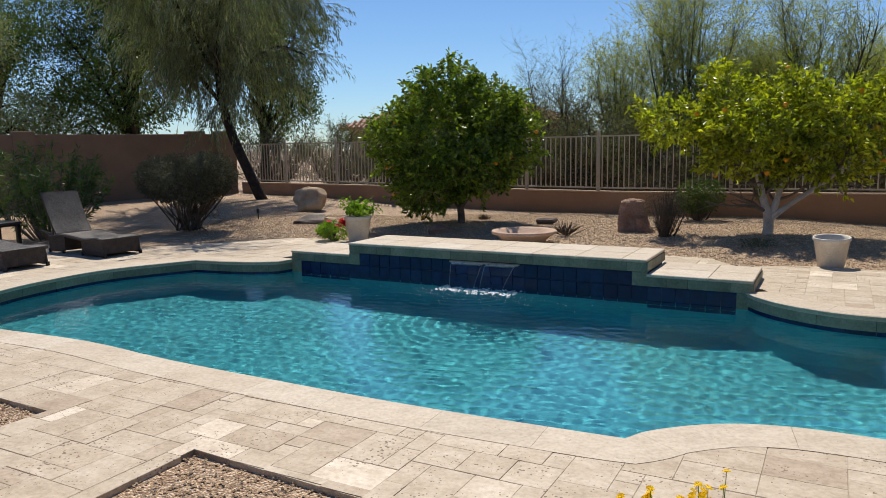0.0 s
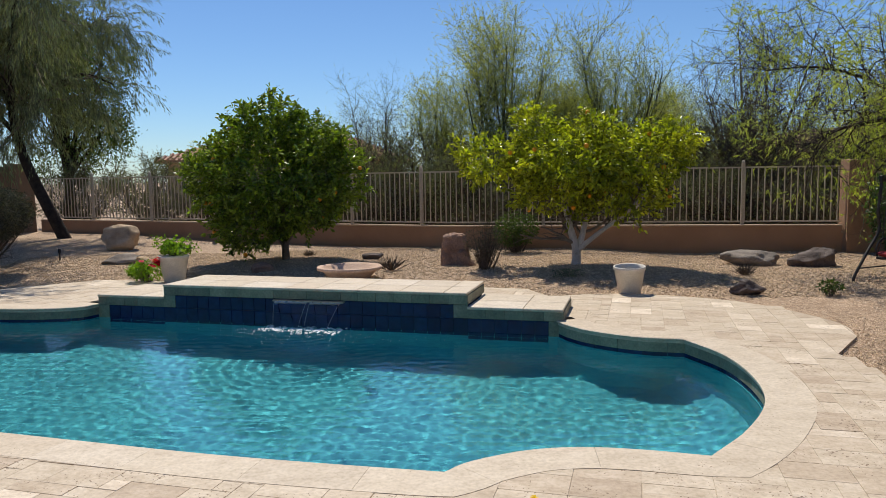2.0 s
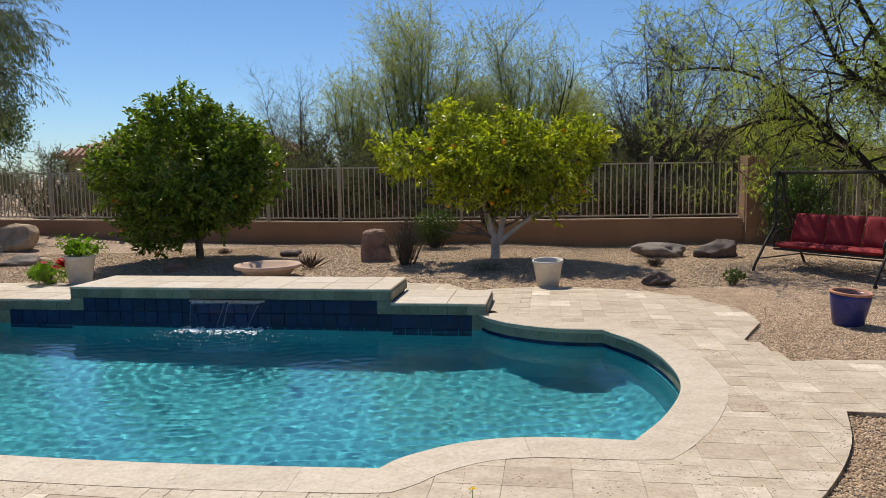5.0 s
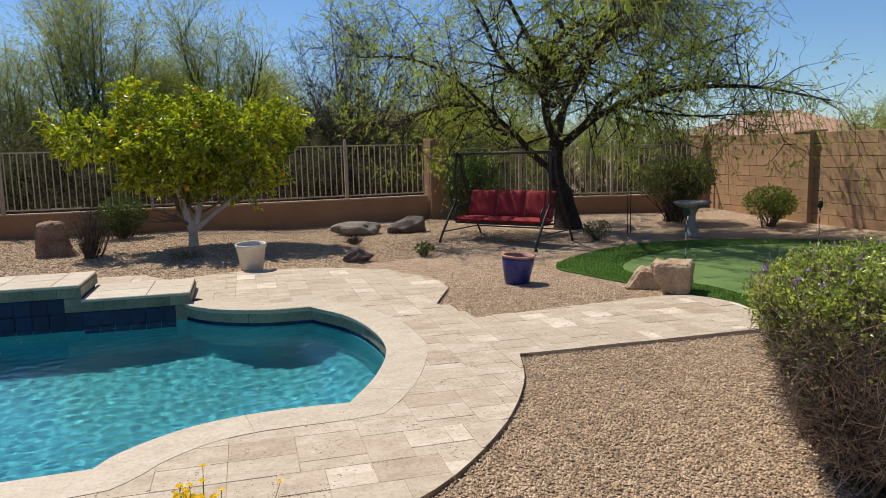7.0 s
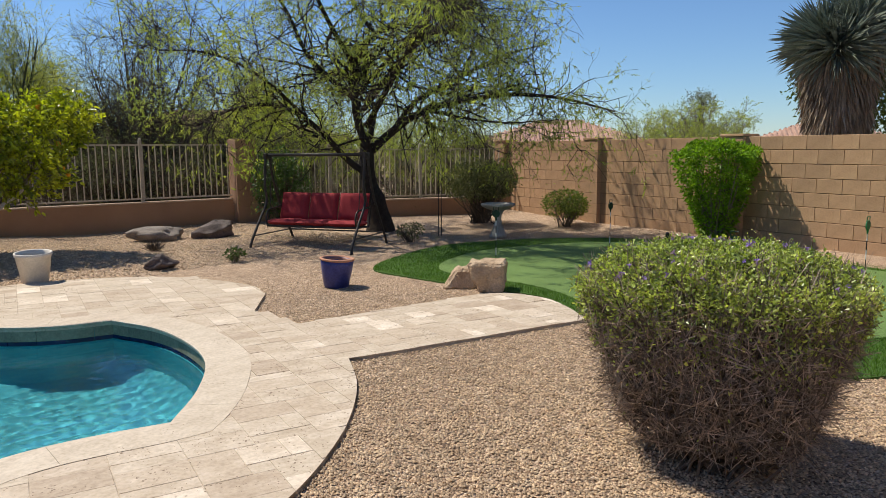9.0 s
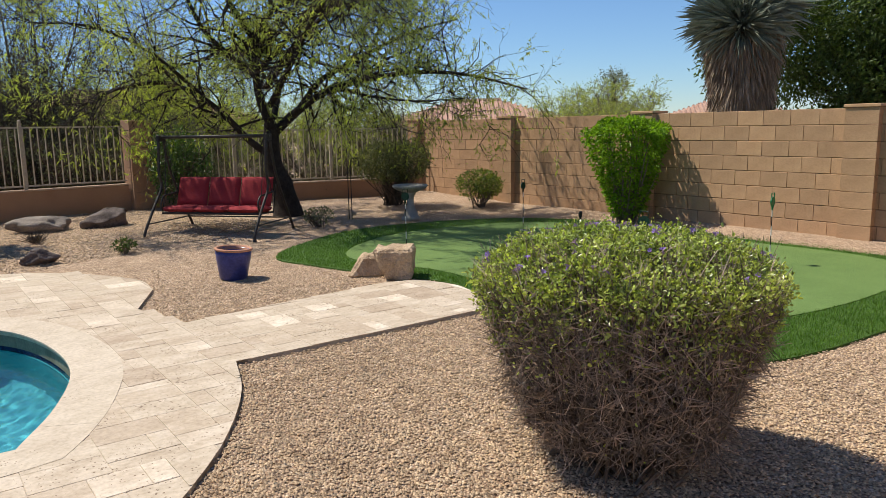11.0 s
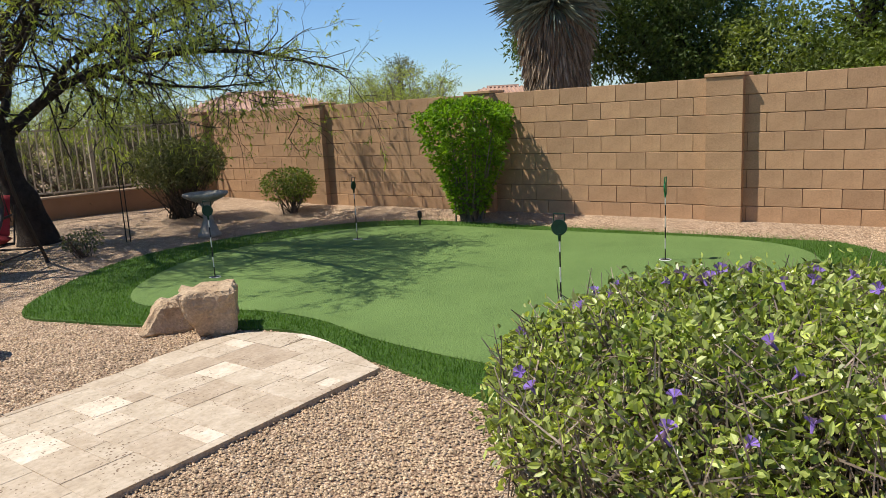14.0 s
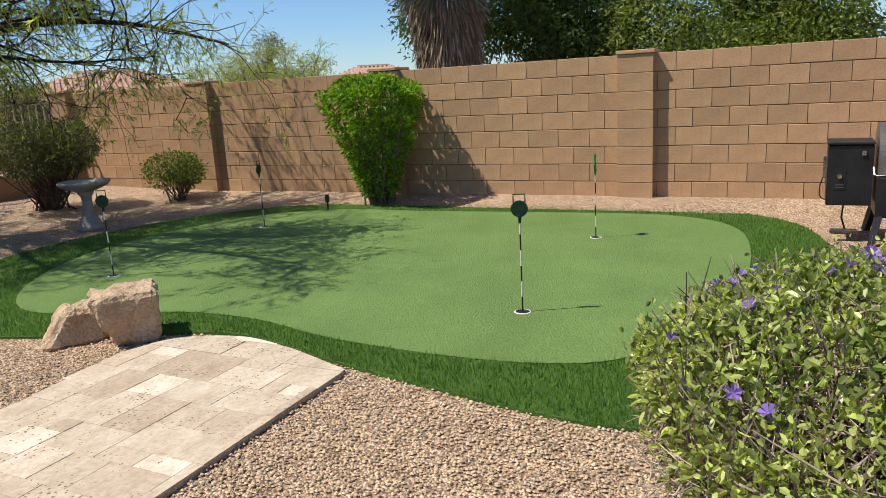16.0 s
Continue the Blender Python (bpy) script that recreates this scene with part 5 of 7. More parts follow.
def build_oleander(x, y, size, seed):
    rng = np.random.default_rng(seed)
    w, d, h = size
    owner = thing("oleander", "dense dark green oleander with long narrow leaves", "shrub", pose(x, y, 0), "oleanders by the loungers")
    lines = []
    for k in range(70):
        a, o = rng.uniform(0, 6.28), math.sqrt(rng.random())
        tip = (o * w / 2 * math.cos(a), o * d / 2 * math.sin(a), h * (1 - 0.35 * o * o) * rng.uniform(0.75, 1.0))
        lines.append(smooth_limb([(tip[0] * 0.25, tip[1] * 0.25, -0.05), (tip[0] * 0.75, tip[1] * 0.75, tip[2] * 0.55), tip], 0.012, 0.004))
    pts, ways = ends_of(rng, lines, 75, 0.85)
    n = len(pts)
    part("stem_mass", wood(lines, 4), BARK_GREY, owner)
    part("foliage", leaf_mesh("leaves", pts, ways * 3 + unit(rng, n) * 1.0, rng.uniform(0.09, 0.16, n), rng.uniform(0.016, 0.028, n), LEAF_OLEANDER, rng, 0.1), None, owner)


build_oleander(-7.55, 11.6, (2.3, 1.8, 1.75), 51)
build_oleander(-9.6, 11.9, (2.6, 2.2, 2.0), 52)
build_oleander(-11.5, 10.6, (2.4, 2.4, 2.1), 53)


def build_wall_bush():
    """A clipped bright green bush, wider at the top, against the block wall."""
    rng = np.random.default_rng(61)
    owner = thing("clipped_bush", "bright green bush clipped wide at the top by the block wall", "shrub", pose(11.56, 2.93, -0.01))
    n = 9500
    a, u = rng.uniform(0, 6.283, n), rng.random(n) ** 0.75
    z = 0.12 + 1.31 * u
    half = 0.21 + 0.37 * np.minimum(1, u * 1.2) ** 1.1
    prof = half * np.where(rng.random(n) < 0.75, rng.uniform(0.86, 1.05, n), rng.random(n) ** 0.5) * (1 + 0.07 * np.sin(a * 5 + z * 4) + 0.09 * np.sin(a * 3 + z * 6) * np.sin(z * 8 + a * 2))
    gap = np.sin(a * 7 + 3 * np.sin(z * 9)) * np.sin(z * 15 + 2 * a) < -0.35
    prof = np.where(gap, prof * rng.uniform(0.6, 0.85, n), prof)
    top = rng.random(n) < 0.28
    q = np.sqrt(rng.random(n))
    z = np.where(top, 1.33 + 0.16 * (1 - q ** 3) + 0.07 * rng.random(n) + 0.05 * np.sin(a * 3 + 5 * q), z)
    prof = np.where(top, 0.58 * q, prof)
    pts = np.column_stack([prof * np.cos(a), prof * np.sin(a), z])
    ways = np.column_stack([np.cos(a), np.sin(a), 0.5 + 0.5 * top])
    lines = [smooth_limb([(rng.normal() * 0.08, rng.normal() * 0.08, -0.05), tuple(pts[k] * np.array([0.7, 0.7, 0.6])), tuple(pts[k])], 0.014, 0.004) for k in rng.integers(0, n, 60)]
    part("stem_mass", wood(lines, 5), BARK_GREY, owner)
    part("foliage", leaf_mesh("leaves", pts, ways * 0.6 + unit(rng, n) * 0.9, rng.uniform(0.045, 0.085, n), rng.uniform(0.024, 0.04, n), LEAF_BRIGHT, rng), None, owner)


build_wall_bush()


def build_hedge():
    """The clipped flowering hedge beside the path: leafy crown, twiggy flaring sides."""
    rng = np.random.default_rng(71)
    at = Matrix(((-0.028, -0.9996, 0, 3.74), (0.9996, -0.028, 0, 0.69), (0, 0, 1, -0.02), (0, 0, 0, 1)))
    owner = thing("flowering_hedge", "clipped hedge with a leafy violet-flowered crown and bare twiggy sides", "hedge", at)
    A, B, RIM, TOP = 0.665, 0.55, 0.86, 1.03

    def rim(a):
        c, s = np.cos(a), np.sin(a)
        return (np.abs(c / A) ** 2.4 + np.abs(s / B) ** 2.4) ** (-1 / 2.4)

    def surface(n, top_share):
        a = rng.uniform(0, 6.283, n)
        top = rng.random(n) < top_share
        r = rim(a)
        q = np.sqrt(rng.random(n))
        u = rng.random(n) ** 0.8
        z_top = RIM + (TOP - RIM) * (1 - q ** 3.2) + 0.022 * np.sin(9 * q * np.cos(a) + 1) * np.cos(8 * q * np.sin(a))
        z_side = 0.10 + (RIM - 0.10) * u
        rad = np.where(top, r * q, r * (0.60 + 0.40 * u ** 0.8) * (1 + 0.025 * np.sin(7 * a + 5 * u)))
        z = np.where(top, z_top, z_side)
        nrm = np.column_stack([np.cos(a) * np.where(top, q ** 3 * 0.6, 1), np.sin(a) * np.where(top, q ** 3 * 0.6, 1), np.where(top, 1.0, -0.1)])
        return np.column_stack([rad * np.cos(a), rad * np.sin(a), z]), nrm, top

    # stems fanning from the base, and a tangle of twigs in the outer layer
    pts, nrm, top = surface(420, 0.5)
    roots = rng.normal(size=(420, 3)) * np.array([[0.13, 0.12, 0.0]])
    lines = []
    for p, r in zip(pts, roots):
        m = r * 0.45 + p * np.array([0.6, 0.6, 0.45]) + rng.normal(size=3) * 0.03
        lines.append(smooth_limb([tuple(r), tuple(m), tuple(p)], rng.uniform(0.004, 0.010), 0.002))
    part("stem_mass", wood(lines, 5), TWIG, owner)
    pts, nrm, top = surface(15000, 0.3)
    inner = pts * (1 - rng.uniform(0.02, 0.16, len(pts)))[:, None]
    way = unit(rng, len(pts)) * np.array([[1, 1, 1.1]]) + nrm * 0.25 + np.array([[0, 0, 0.35]])
    ln = rng.uniform(0.05, 0.17, len(pts))
    b = inner + way / np.linalg.norm(way, axis=1, keepdims=True) * ln[:, None]
    limit = np.hypot(b[:, 0], b[:, 1]) < rim(np.arctan2(b[:, 1], b[:, 0])) * 1.03
    ok = limit & (b[:, 2] < TOP + 0.03) & (b[:, 2] > 0.02)
    part("twig_mass", twig_mesh("twigs", inner[ok], b[ok], rng.uniform(0.0012, 0.0034, ok.sum()), TWIG_PURPLE), None, owner, "bare purplish-grey twigs")
    # leaves: thick on the crown, thinning down the sides
    pts, nrm, top = surface(50000, 0.55)
    dens = np.where(top, 1.0, np.clip((pts[:, 2] - 0.36) / 0.42, 0.08, 1.0) ** 1.7)
    dens = dens * np.where(np.sin(pts[:, 0] * 23 + 2 * np.sin(pts[:, 2] * 17)) * np.sin(pts[:, 1] * 21 + pts[:, 2] * 13 + 1) > -0.25, 1.0, 0.35)
    ok = rng.random(len(pts)) < dens
    pts, nrm = pts[ok], nrm[ok]
    n = len(pts)
    pts = pts - nrm * (rng.random(n) ** 2 * 0.11)[:, None] + rng.normal(size=(n, 3)) * 0.012
    pts[:, 2] += np.where(rng.random(n) < 0.06, rng.uniform(0, 0.05, n), 0)
    way = nrm * 0.5 + unit(rng, n) * 0.9 + np.array([[0, 0, 0.25]])
    part("foliage", leaf_mesh("leaves", pts, way, rng.uniform(0.012, 0.028, n), rng.uniform(0.008, 0.0145, n), LEAF_HEDGE, rng, 0.12, True), None, owner, "small yellow-green leaves")
    # violet trumpet flowers
    flower = Geo()
    for k in range(5):
        a = 6.283 * k / 5
        c, s = math.cos(a), math.sin(a)
        flower.add([(0, 0, 0), (0.016 * c - 0.009 * s, 0.016 * s + 0.009 * c, 0.016), (0.023 * c, 0.023 * s, 0.013), (0.016 * c + 0.009 * s, 0.016 * s - 0.009 * c, 0.016)], [(0, 1, 2), (0, 2, 3)])
    flower.tube([(0, 0, -0.022), (0, 0, 0.002)], [0.003, 0.006], 5)
    flower = flower.mesh("flower", PETAL_PURPLE)
    spots, nrm, top = surface(60, 1.0)
    for k in range(14):
        spots[k, :2] = np.array([0.1, -0.25]) + rng.normal(size=2) * np.array([0.3, 0.14])
    for k, p in enumerate(spots):
        q = math.hypot(p[0], p[1]) / rim(np.array([math.atan2(p[1], p[0])]))[0]
        if q > 0.93:
            p[:2] *= 0.9 / q
            q = 0.9
        z = RIM + (TOP - RIM) * max(0, 1 - q ** 3.2) + 0.02
        part("flower", flower, None, owner, "violet flower" if k == 0 else "", at=pose(p[0], p[1], z, rng.uniform(-50, 50), rng.uniform(-50, 50), rng.uniform(0, 360)) @ Matrix.Scale(rng.uniform(0.45, 0.78), 4))


build_hedge()


# leaning acacia by the stucco wall
def build_acacia():
    rng = np.random.default_rng(81)
    owner = thing("acacia_tree", "leaning willowy acacia tree with drooping grey-green foliage", "tree", pose(-5.95, 18.0, 0.1))
    R = np.array([0.94, 0.335, 0])
    D = np.array([-0.335, 0.94, 0])

    def limb(pts, r0, r1):
        return smooth_limb([tuple(R * a + D * b + np.array([0, 0, z])) for a, b, z in pts], r0, r1)

    trunk = limb([(0.05, 0, -0.15), (-0.3, 0, 0.7), (-0.65, 0, 1.6), (-0.85, 0, 2.3), (-0.95, 0, 3.0)], 0.15, 0.09)
    limbs = [limb([(-0.9, 0, 2.5), (-1.5, 0.1, 3.3), (-2.1, 0.2, 4.0), (-2.6, 0.2, 4.4)], 0.07, 0.02), limb([(-0.95, 0, 2.9), (-0.9, 0.1, 3.9), (-0.6, 0.1, 5.2), (-0.5, 0.1, 6.4)], 0.08, 0.02),
             limb([(-0.9, 0, 2.6), (-0.3, -0.1, 3.4), (0.5, -0.2, 3.9), (1.2, -0.2, 3.7)], 0.06, 0.02), limb([(-0.95, 0, 3.0), (-0.2, 0.2, 4.2), (0.6, 0.3, 5.0), (1.2, 0.3, 5.3)], 0.06, 0.02),
             limb([(-0.95, 0, 3.2), (-1.6, -0.6, 4.6), (-2.0, -0.8, 5.8)], 0.06, 0.02), limb([(-0.9, 0, 2.7), (-0.9, -0.9, 3.4), (-1.2, -1.4, 3.9)], 0.05, 0.02), limb([(-0.95, 0, 3.0), (-0.8, -1.6, 4.4), (-0.5, -3.2, 5.3), (-0.2, -4.8, 5.7)], 0.07, 0.02), limb([(-0.95, 0, 3.1), (-1.7, -1.6, 4.6), (-2.4, -3.0, 5.4), (-2.8, -4.4, 5.8)], 0.06, 0.02), limb([(-0.9, 0, 2.9), (-0.7, 0.9, 3.8), (-0.6, 1.6, 4.4)], 0.05, 0.02)]
    one = sprout(rng, limbs, 215, (0.9, 2.0), 0.65, 0.0, 0.2, 0.2, 6, 0.45, 0.007)
    two = sprout(rng, one, 2300, (0.8, 1.6), 0.5, -0.6, 0.16, 0.1, 5, 0.45, 0.003)
    pts, ways = ends_of(rng, two, 38, 0.95)
    n = len(pts)
    part("trunk", wood([trunk], 10), BARK_DARK, owner, smooth=True)
    for lb in limbs:
        part("limb", wood([lb], 6), BARK_DARK, owner, smooth=True)
    part("branch_mass", wood(one, 4), BARK_GREY, owner)
    part("twig_mass", wood(two, 3), BARK_GREEN, owner)
    ways = ways / (np.linalg.norm(ways, axis=1, keepdims=True) + 1e-9) + unit(rng, n) * 0.5 + np.array([[0, 0, -0.5]])
    part("crown", leaf_mesh("crown", pts + rng.normal(size=(n, 3)) * 0.03, ways, rng.uniform(0.07, 0.14, n), rng.uniform(0.013, 0.022, n), LEAF_WILLOW, rng), None, owner, "drooping narrow grey-green leaves")


build_acacia()


def build_big_tree(x, y, height, width, leaf_material, seed, label, count=14000, low=0.3):
    rng = np.random.default_rng(seed)
    owner = thing("shade_tree", label, "tree", pose(x, y, -0.1))
    limbs = [smooth_limb([(0, 0, 0), (0.05, 0, height * 0.25), (0, 0.1, height * 0.5), (0.1, 0, height * 0.85)], 0.22, 0.05)]
    blobs = []
    for k in range(11):
        a, o = rng.uniform(0, 6.28), rng.uniform(0.1, 0.36) * width
        z = height * rng.uniform(low + 0.12, 0.85)
        r = width * rng.uniform(0.17, 0.27)
        blobs.append(((o * math.cos(a), o * math.sin(a), z), (r, r, r * 0.8)))
        limbs.append(smooth_limb([(0.03, 0.02, height * 0.25), (o * 0.5 * math.cos(a), o * 0.5 * math.sin(a), z * 0.75), (o * math.cos(a), o * math.sin(a), z)], 0.09, 0.02))
    one = sprout(rng, limbs, 160, (0.1 * width, 0.25 * width), 0.6, 0.1, 0.2, 0.4, 4, 0.5, 0.01)
    pts, ways = leafy_blob(rng, blobs, count // 4, 0.6)
    p, w = clumped(rng, pts, ways, 8, 0.11)
    n = len(p)
    part("trunk", wood(limbs[:1], 8), BARK_DARK, owner, smooth=True)
    for lb in limbs[1:]:
        part("limb", wood([lb], 6), BARK_DARK, owner, smooth=True)
    part("branch_mass", wood(one, 4), BARK_DARK, owner)
    part("crown", leaf_mesh("crown", p, w, rng.uniform(0.07, 0.14, n), rng.uniform(0.032, 0.06, n), leaf_material, rng), None, owner)


build_big_tree(-11.8, 22.6, 8.6, 6.6, LEAF_DARK, 91, "tall dense dark green tree behind the stucco wall", 26000, 0.12)
build_big_tree(-15.6, 19.8, 6.0, 5.0, LEAF_WILLOW, 92, "light green leafy tree behind the stucco wall", 14000, 0.15)
build_big_tree(-8.8, 26.5, 7.4, 5.0, LEAF_DARK, 93, "dark green tree behind the stucco wall", 14000, 0.15)
build_big_tree(-18.5, 25.0, 8.5, 6.0, LEAF_DARK, 97, "tall dark green tree beyond the stucco wall", 14000, 0.15)
build_big_tree(19.6, -0.2, 6.8, 6.2, LEAF_DARK, 94, "dark green tree behind the block wall", 34000, -0.06)
build_big_tree(17.6, -3.6, 5.6, 5.2, LEAF_TREE, 95, "leafy olive-green tree behind the block wall", 26000, 0.0)
build_big_tree(16.0, -8.2, 5.0, 5.6, LEAF_WILLOW, 96, "grey-green tree behind the block wall", 22000, 0.0)
build_big_tree(41.5, 12.4, 4.9, 3.6, LEAF_SAGE, 98, "distant small grey-green tree", 5000, 0.15)


def build_yucca():
    """A tree yucca behind the block wall: trunks clad in dry thatch under blue-green sword leaves."""
    rng = np.random.default_rng(101)
    owner = thing("tree_yucca", "tall tree yucca with shaggy dry trunks and blue-green sword leaves", "yucca", pose(16.9, 2.15, -0.1))
    heads = [((0.0, 0.28, 3.55), 0.62), ((0.15, -0.30, 3.75), 0.6), ((-0.2, 0.0, 3.35), 0.5)]
    for (x, y, z), r in heads:
        part("trunk", wood([smooth_limb([(x * 0.5, y * 0.5, 0), (x * 0.8, y * 0.8, z * 0.5), (x, y, z)], 0.28, 0.25)], 12), DRY_YUCCA, owner, smooth=True)
        n = 2600
        a, u = rng.uniform(0, 6.283, n), rng.random(n)
        zz = z * (0.12 + 0.86 * u)
        rad = 0.25 + 0.12 * u ** 2
        pts = np.column_stack([x * (0.5 + 0.5 * u) + rad * np.cos(a), y * (0.5 + 0.5 * u) + rad * np.sin(a), zz])
        ways = np.column_stack([np.cos(a) * 0.28, np.sin(a) * 0.28, -np.ones(n)]) + unit(rng, n) * 0.16
        part("thatch", leaf_mesh("thatch", pts, ways, rng.uniform(0.3, 0.6, n), rng.uniform(0.025, 0.05, n), DRY_YUCCA, rng, 0.0), None, owner, "hanging dry brown leaf thatch")
        n = 900
        d = unit(rng, n)
        d[:, 2] = d[:, 2] * 0.9 + 0.25
        pts = np.array([[x, y, z + 0.1]]) + d * rng.uniform(0.05, 0.3, n)[:, None]
        part("rosette", leaf_mesh("rosette", pts, d, rng.uniform(0.6, 0.95, n), rng.uniform(0.03, 0.05, n), LEAF_YUCCA, rng, 0.12), None, owner, "blue-green sword-leaf rosette")


build_yucca()


# ---- rocks, pots and furniture ----
def rock_mesh(size, seed, material, flat=0.15, rough=0.22):
    rng = random.Random(seed)
    bm = bmesh.new()
    bmesh.ops.create_icosphere(bm, subdivisions=4, radius=1.0)
    off = Vector((rng.uniform(0, 50), rng.uniform(0, 50), rng.uniform(0, 50)))
    cuts = [(Vector((rng.gauss(0, 1), rng.gauss(0, 1), rng.gauss(0.2, 0.8))).normalized(), rng.uniform(0.5, 0.78)) for _ in range(12)]
    for v in bm.verts:
        d = v.co.normalized()
        p = d.copy()
        for nrm, lim in cuts:
            over = p.dot(nrm) - lim
            if over > 0:
                p -= nrm * over * 0.97
        p += d * (noise.fractal(d * 1.7 + off, 0.9, 2.1, 4) * rough * 0.6 + noise.noise(d * 9 + off) * 0.02)
        v.co = Vector((p.x * size[0], p.y * size[1], p.z * size[2]))
    low = min(v.co.z for v in bm.verts)
    for v in bm.verts:
        v.co.z -= low * (1 - flat)
    me = bpy.data.meshes.new("rock")
    bm.to_mesh(me)
    bm.free()
    me.materials.append(material)
    me.shade_smooth()
    return me


def build_rock(label, x, y, z, size, seed, material, turn=0, tilt=0):
    ob = new("boulder", rock_mesh(size, seed, material))
    ob.matrix_basis = pose(x, y, z, tilt, 0, turn)
    return tagged(ob, label, "rock")


def build_split_rock(label, x, y, z, turn, foot, head, height, shift, seed, material=ROCK_TAN):
    """An angular quarried boulder: a foot and a flat head of their own widths, broken edges and rough faces."""
    rng = random.Random(seed)
    bm = bmesh.new()
    bmesh.ops.create_cube(bm, size=2.0)
    for v in bm.verts:
        w = head if v.co.z > 0 else foot
        up = height * (1 + 0.05 * rng.uniform(-1, 1)) if v.co.z > 0 else 0.0
        v.co = Vector((v.co.x * w[0] * rng.uniform(0.9, 1.06) + (shift if v.co.z > 0 else 0.0), v.co.y * w[1] * rng.uniform(0.88, 1.08), up))
    bmesh.ops.bevel(bm, geom=bm.edges[:], offset=0.032, segments=1, affect='EDGES')
    bmesh.ops.triangulate(bm, faces=bm.faces[:])
    for _ in range(4):
        bmesh.ops.subdivide_edges(bm, edges=[e for e in bm.edges if e.calc_length() > 0.022], cuts=1)
        bmesh.ops.triangulate(bm, faces=bm.faces[:])
    off = Vector((seed * 3.1, 1.7, seed))
    bm.normal_update()
    for v in bm.verts:
        c = v.co
        v.co = c + v.normal * (0.022 * noise.fractal(c * 7 + off, 0.8, 2.1, 3) + 0.006 * noise.noise(c * 45 + off))
    me = bpy.data.meshes.new("rock")
    bm.to_mesh(me)
    bm.free()
    me.materials.append(material)
    ob = new("boulder", me)
    ob.matrix_basis = pose(x, y, z, 0, 0, turn)
    return tagged(ob, label, "rock")


build_split_rock("pale tan angular granite boulder with a flat top beside the path", 6.70, 3.87, -0.04, -62, (0.135, 0.15), (0.215, 0.18), 0.325, -0.045, 1)
build_split_rock("smaller wedge-shaped pale tan boulder leaning against a larger one", 6.74, 4.24, -0.04, -58, (0.23, 0.17), (0.13, 0.12), 0.235, 0.03, 2)
build_split_rock("upright reddish sandstone boulder in the gravel bed", 2.36, 11.55, -0.02, -12, (0.27, 0.22), (0.18, 0.14), 0.57, -0.03, 3, ROCK_RED)
build_split_rock("thin reddish sandstone slab leaning on a boulder", 2.50, 11.28, -0.02, -30, (0.20, 0.07), (0.06, 0.06), 0.34, -0.10, 4, ROCK_RED)
build_rock("rounded tan boulder under the acacia", -3.95, 15.3, 0.12, (0.48, 0.35, 0.30), 4, ROCK_TAN, 0)
build_rock("low flat grey boulder half sunk in gravel", 7.30, 10.85, -0.05, (0.55, 0.32, 0.16), 5, ROCK_GREY, -30)
build_rock("dark brown weathered boulder by the low wall", 7.98, 10.35, -0.04, (0.40, 0.30, 0.24), 6, ROCK_DARK, -20)
build_rock("small dark red lava rock in the gravel", 5.50, 8.15, -0.05, (0.24, 0.18, 0.12), 7, ROCK_DARK, -15)
build_rock("low grey boulder half sunk under the acacia", -3.4, 13.3, 0.0, (0.42, 0.3, 0.12), 8, ROCK_GREY, 10)
build_rock("small tan rock beside the orange tree", -0.75, 11.55, 0.02, (0.24, 0.17, 0.13), 9, ROCK_RED, 30)
build_rock("small tan rock near the flower pot", -2.75, 12.3, 0.05, (0.2, 0.16, 0.13), 10, ROCK_TAN, 0)
build_rock("small dark rock in the gravel bed", 1.0, 12.6, 0.05, (0.22, 0.15, 0.09), 11, ROCK_DARK, 0)


def build_pot(name, label, at, profile, material, soil_z, soil_r, rim=None):
    owner = thing(name, label, "pot", at)
    part("pot_body", Geo().lathe(profile, 40), material, owner, smooth=True)
    part("soil", Geo().lathe([(soil_r, soil_z - 0.02), (soil_r, soil_z), (soil_r * 0.5, soil_z + 0.008), (0.01, soil_z + 0.01)], 24), SOIL, owner, "dark potting soil")
    if rim:
        part("rim", Geo().lathe(rim, 40, cap=False), TERRACOTTA, owner, "bare terracotta rim", smooth=True)
    return owner


cone = [(0.01, 0.0), (0.155, 0.0), (0.165, 0.01), (0.225, 0.375), (0.24, 0.385), (0.24, 0.425), (0.232, 0.43), (0.215, 0.425), (0.205, 0.36), (0.15, 0.06), (0.01, 0.05)]
build_pot("white_pot", "tapered cream-white planter standing empty at the deck edge", pose(4.12, 8.50, -0.02, 3, -2, 0) @ Matrix.Scale(0.84, 4), cone, WHITE_POT, 0.33, 0.20)
flower_pot = build_pot("flower_pot", "tapered cream-white planter with a leafy flowering plant", pose(-2.0, 11.0, 0.0) @ Matrix.Scale(0.92, 4), cone, WHITE_POT, 0.37, 0.205)
# this pot is empty: its soil disc is added for the dark interior
build_pot("blue_pot", "cobalt blue glazed pot with a terracotta rim on the gravel", pose(5.93, 5.42, -0.03, 3, 2, 0) @ Matrix.Scale(0.86, 4),
          [(0.01, 0.0), (0.145, 0.0), (0.16, 0.012), (0.20, 0.24), (0.208, 0.30), (0.212, 0.355), (0.185, 0.36), (0.175, 0.28), (0.12, 0.05), (0.01, 0.05)], BLUE_POT, 0.26, 0.172,
          [(0.186, 0.345), (0.213, 0.352), (0.224, 0.362), (0.224, 0.376), (0.205, 0.384), (0.188, 0.376), (0.180, 0.33)])
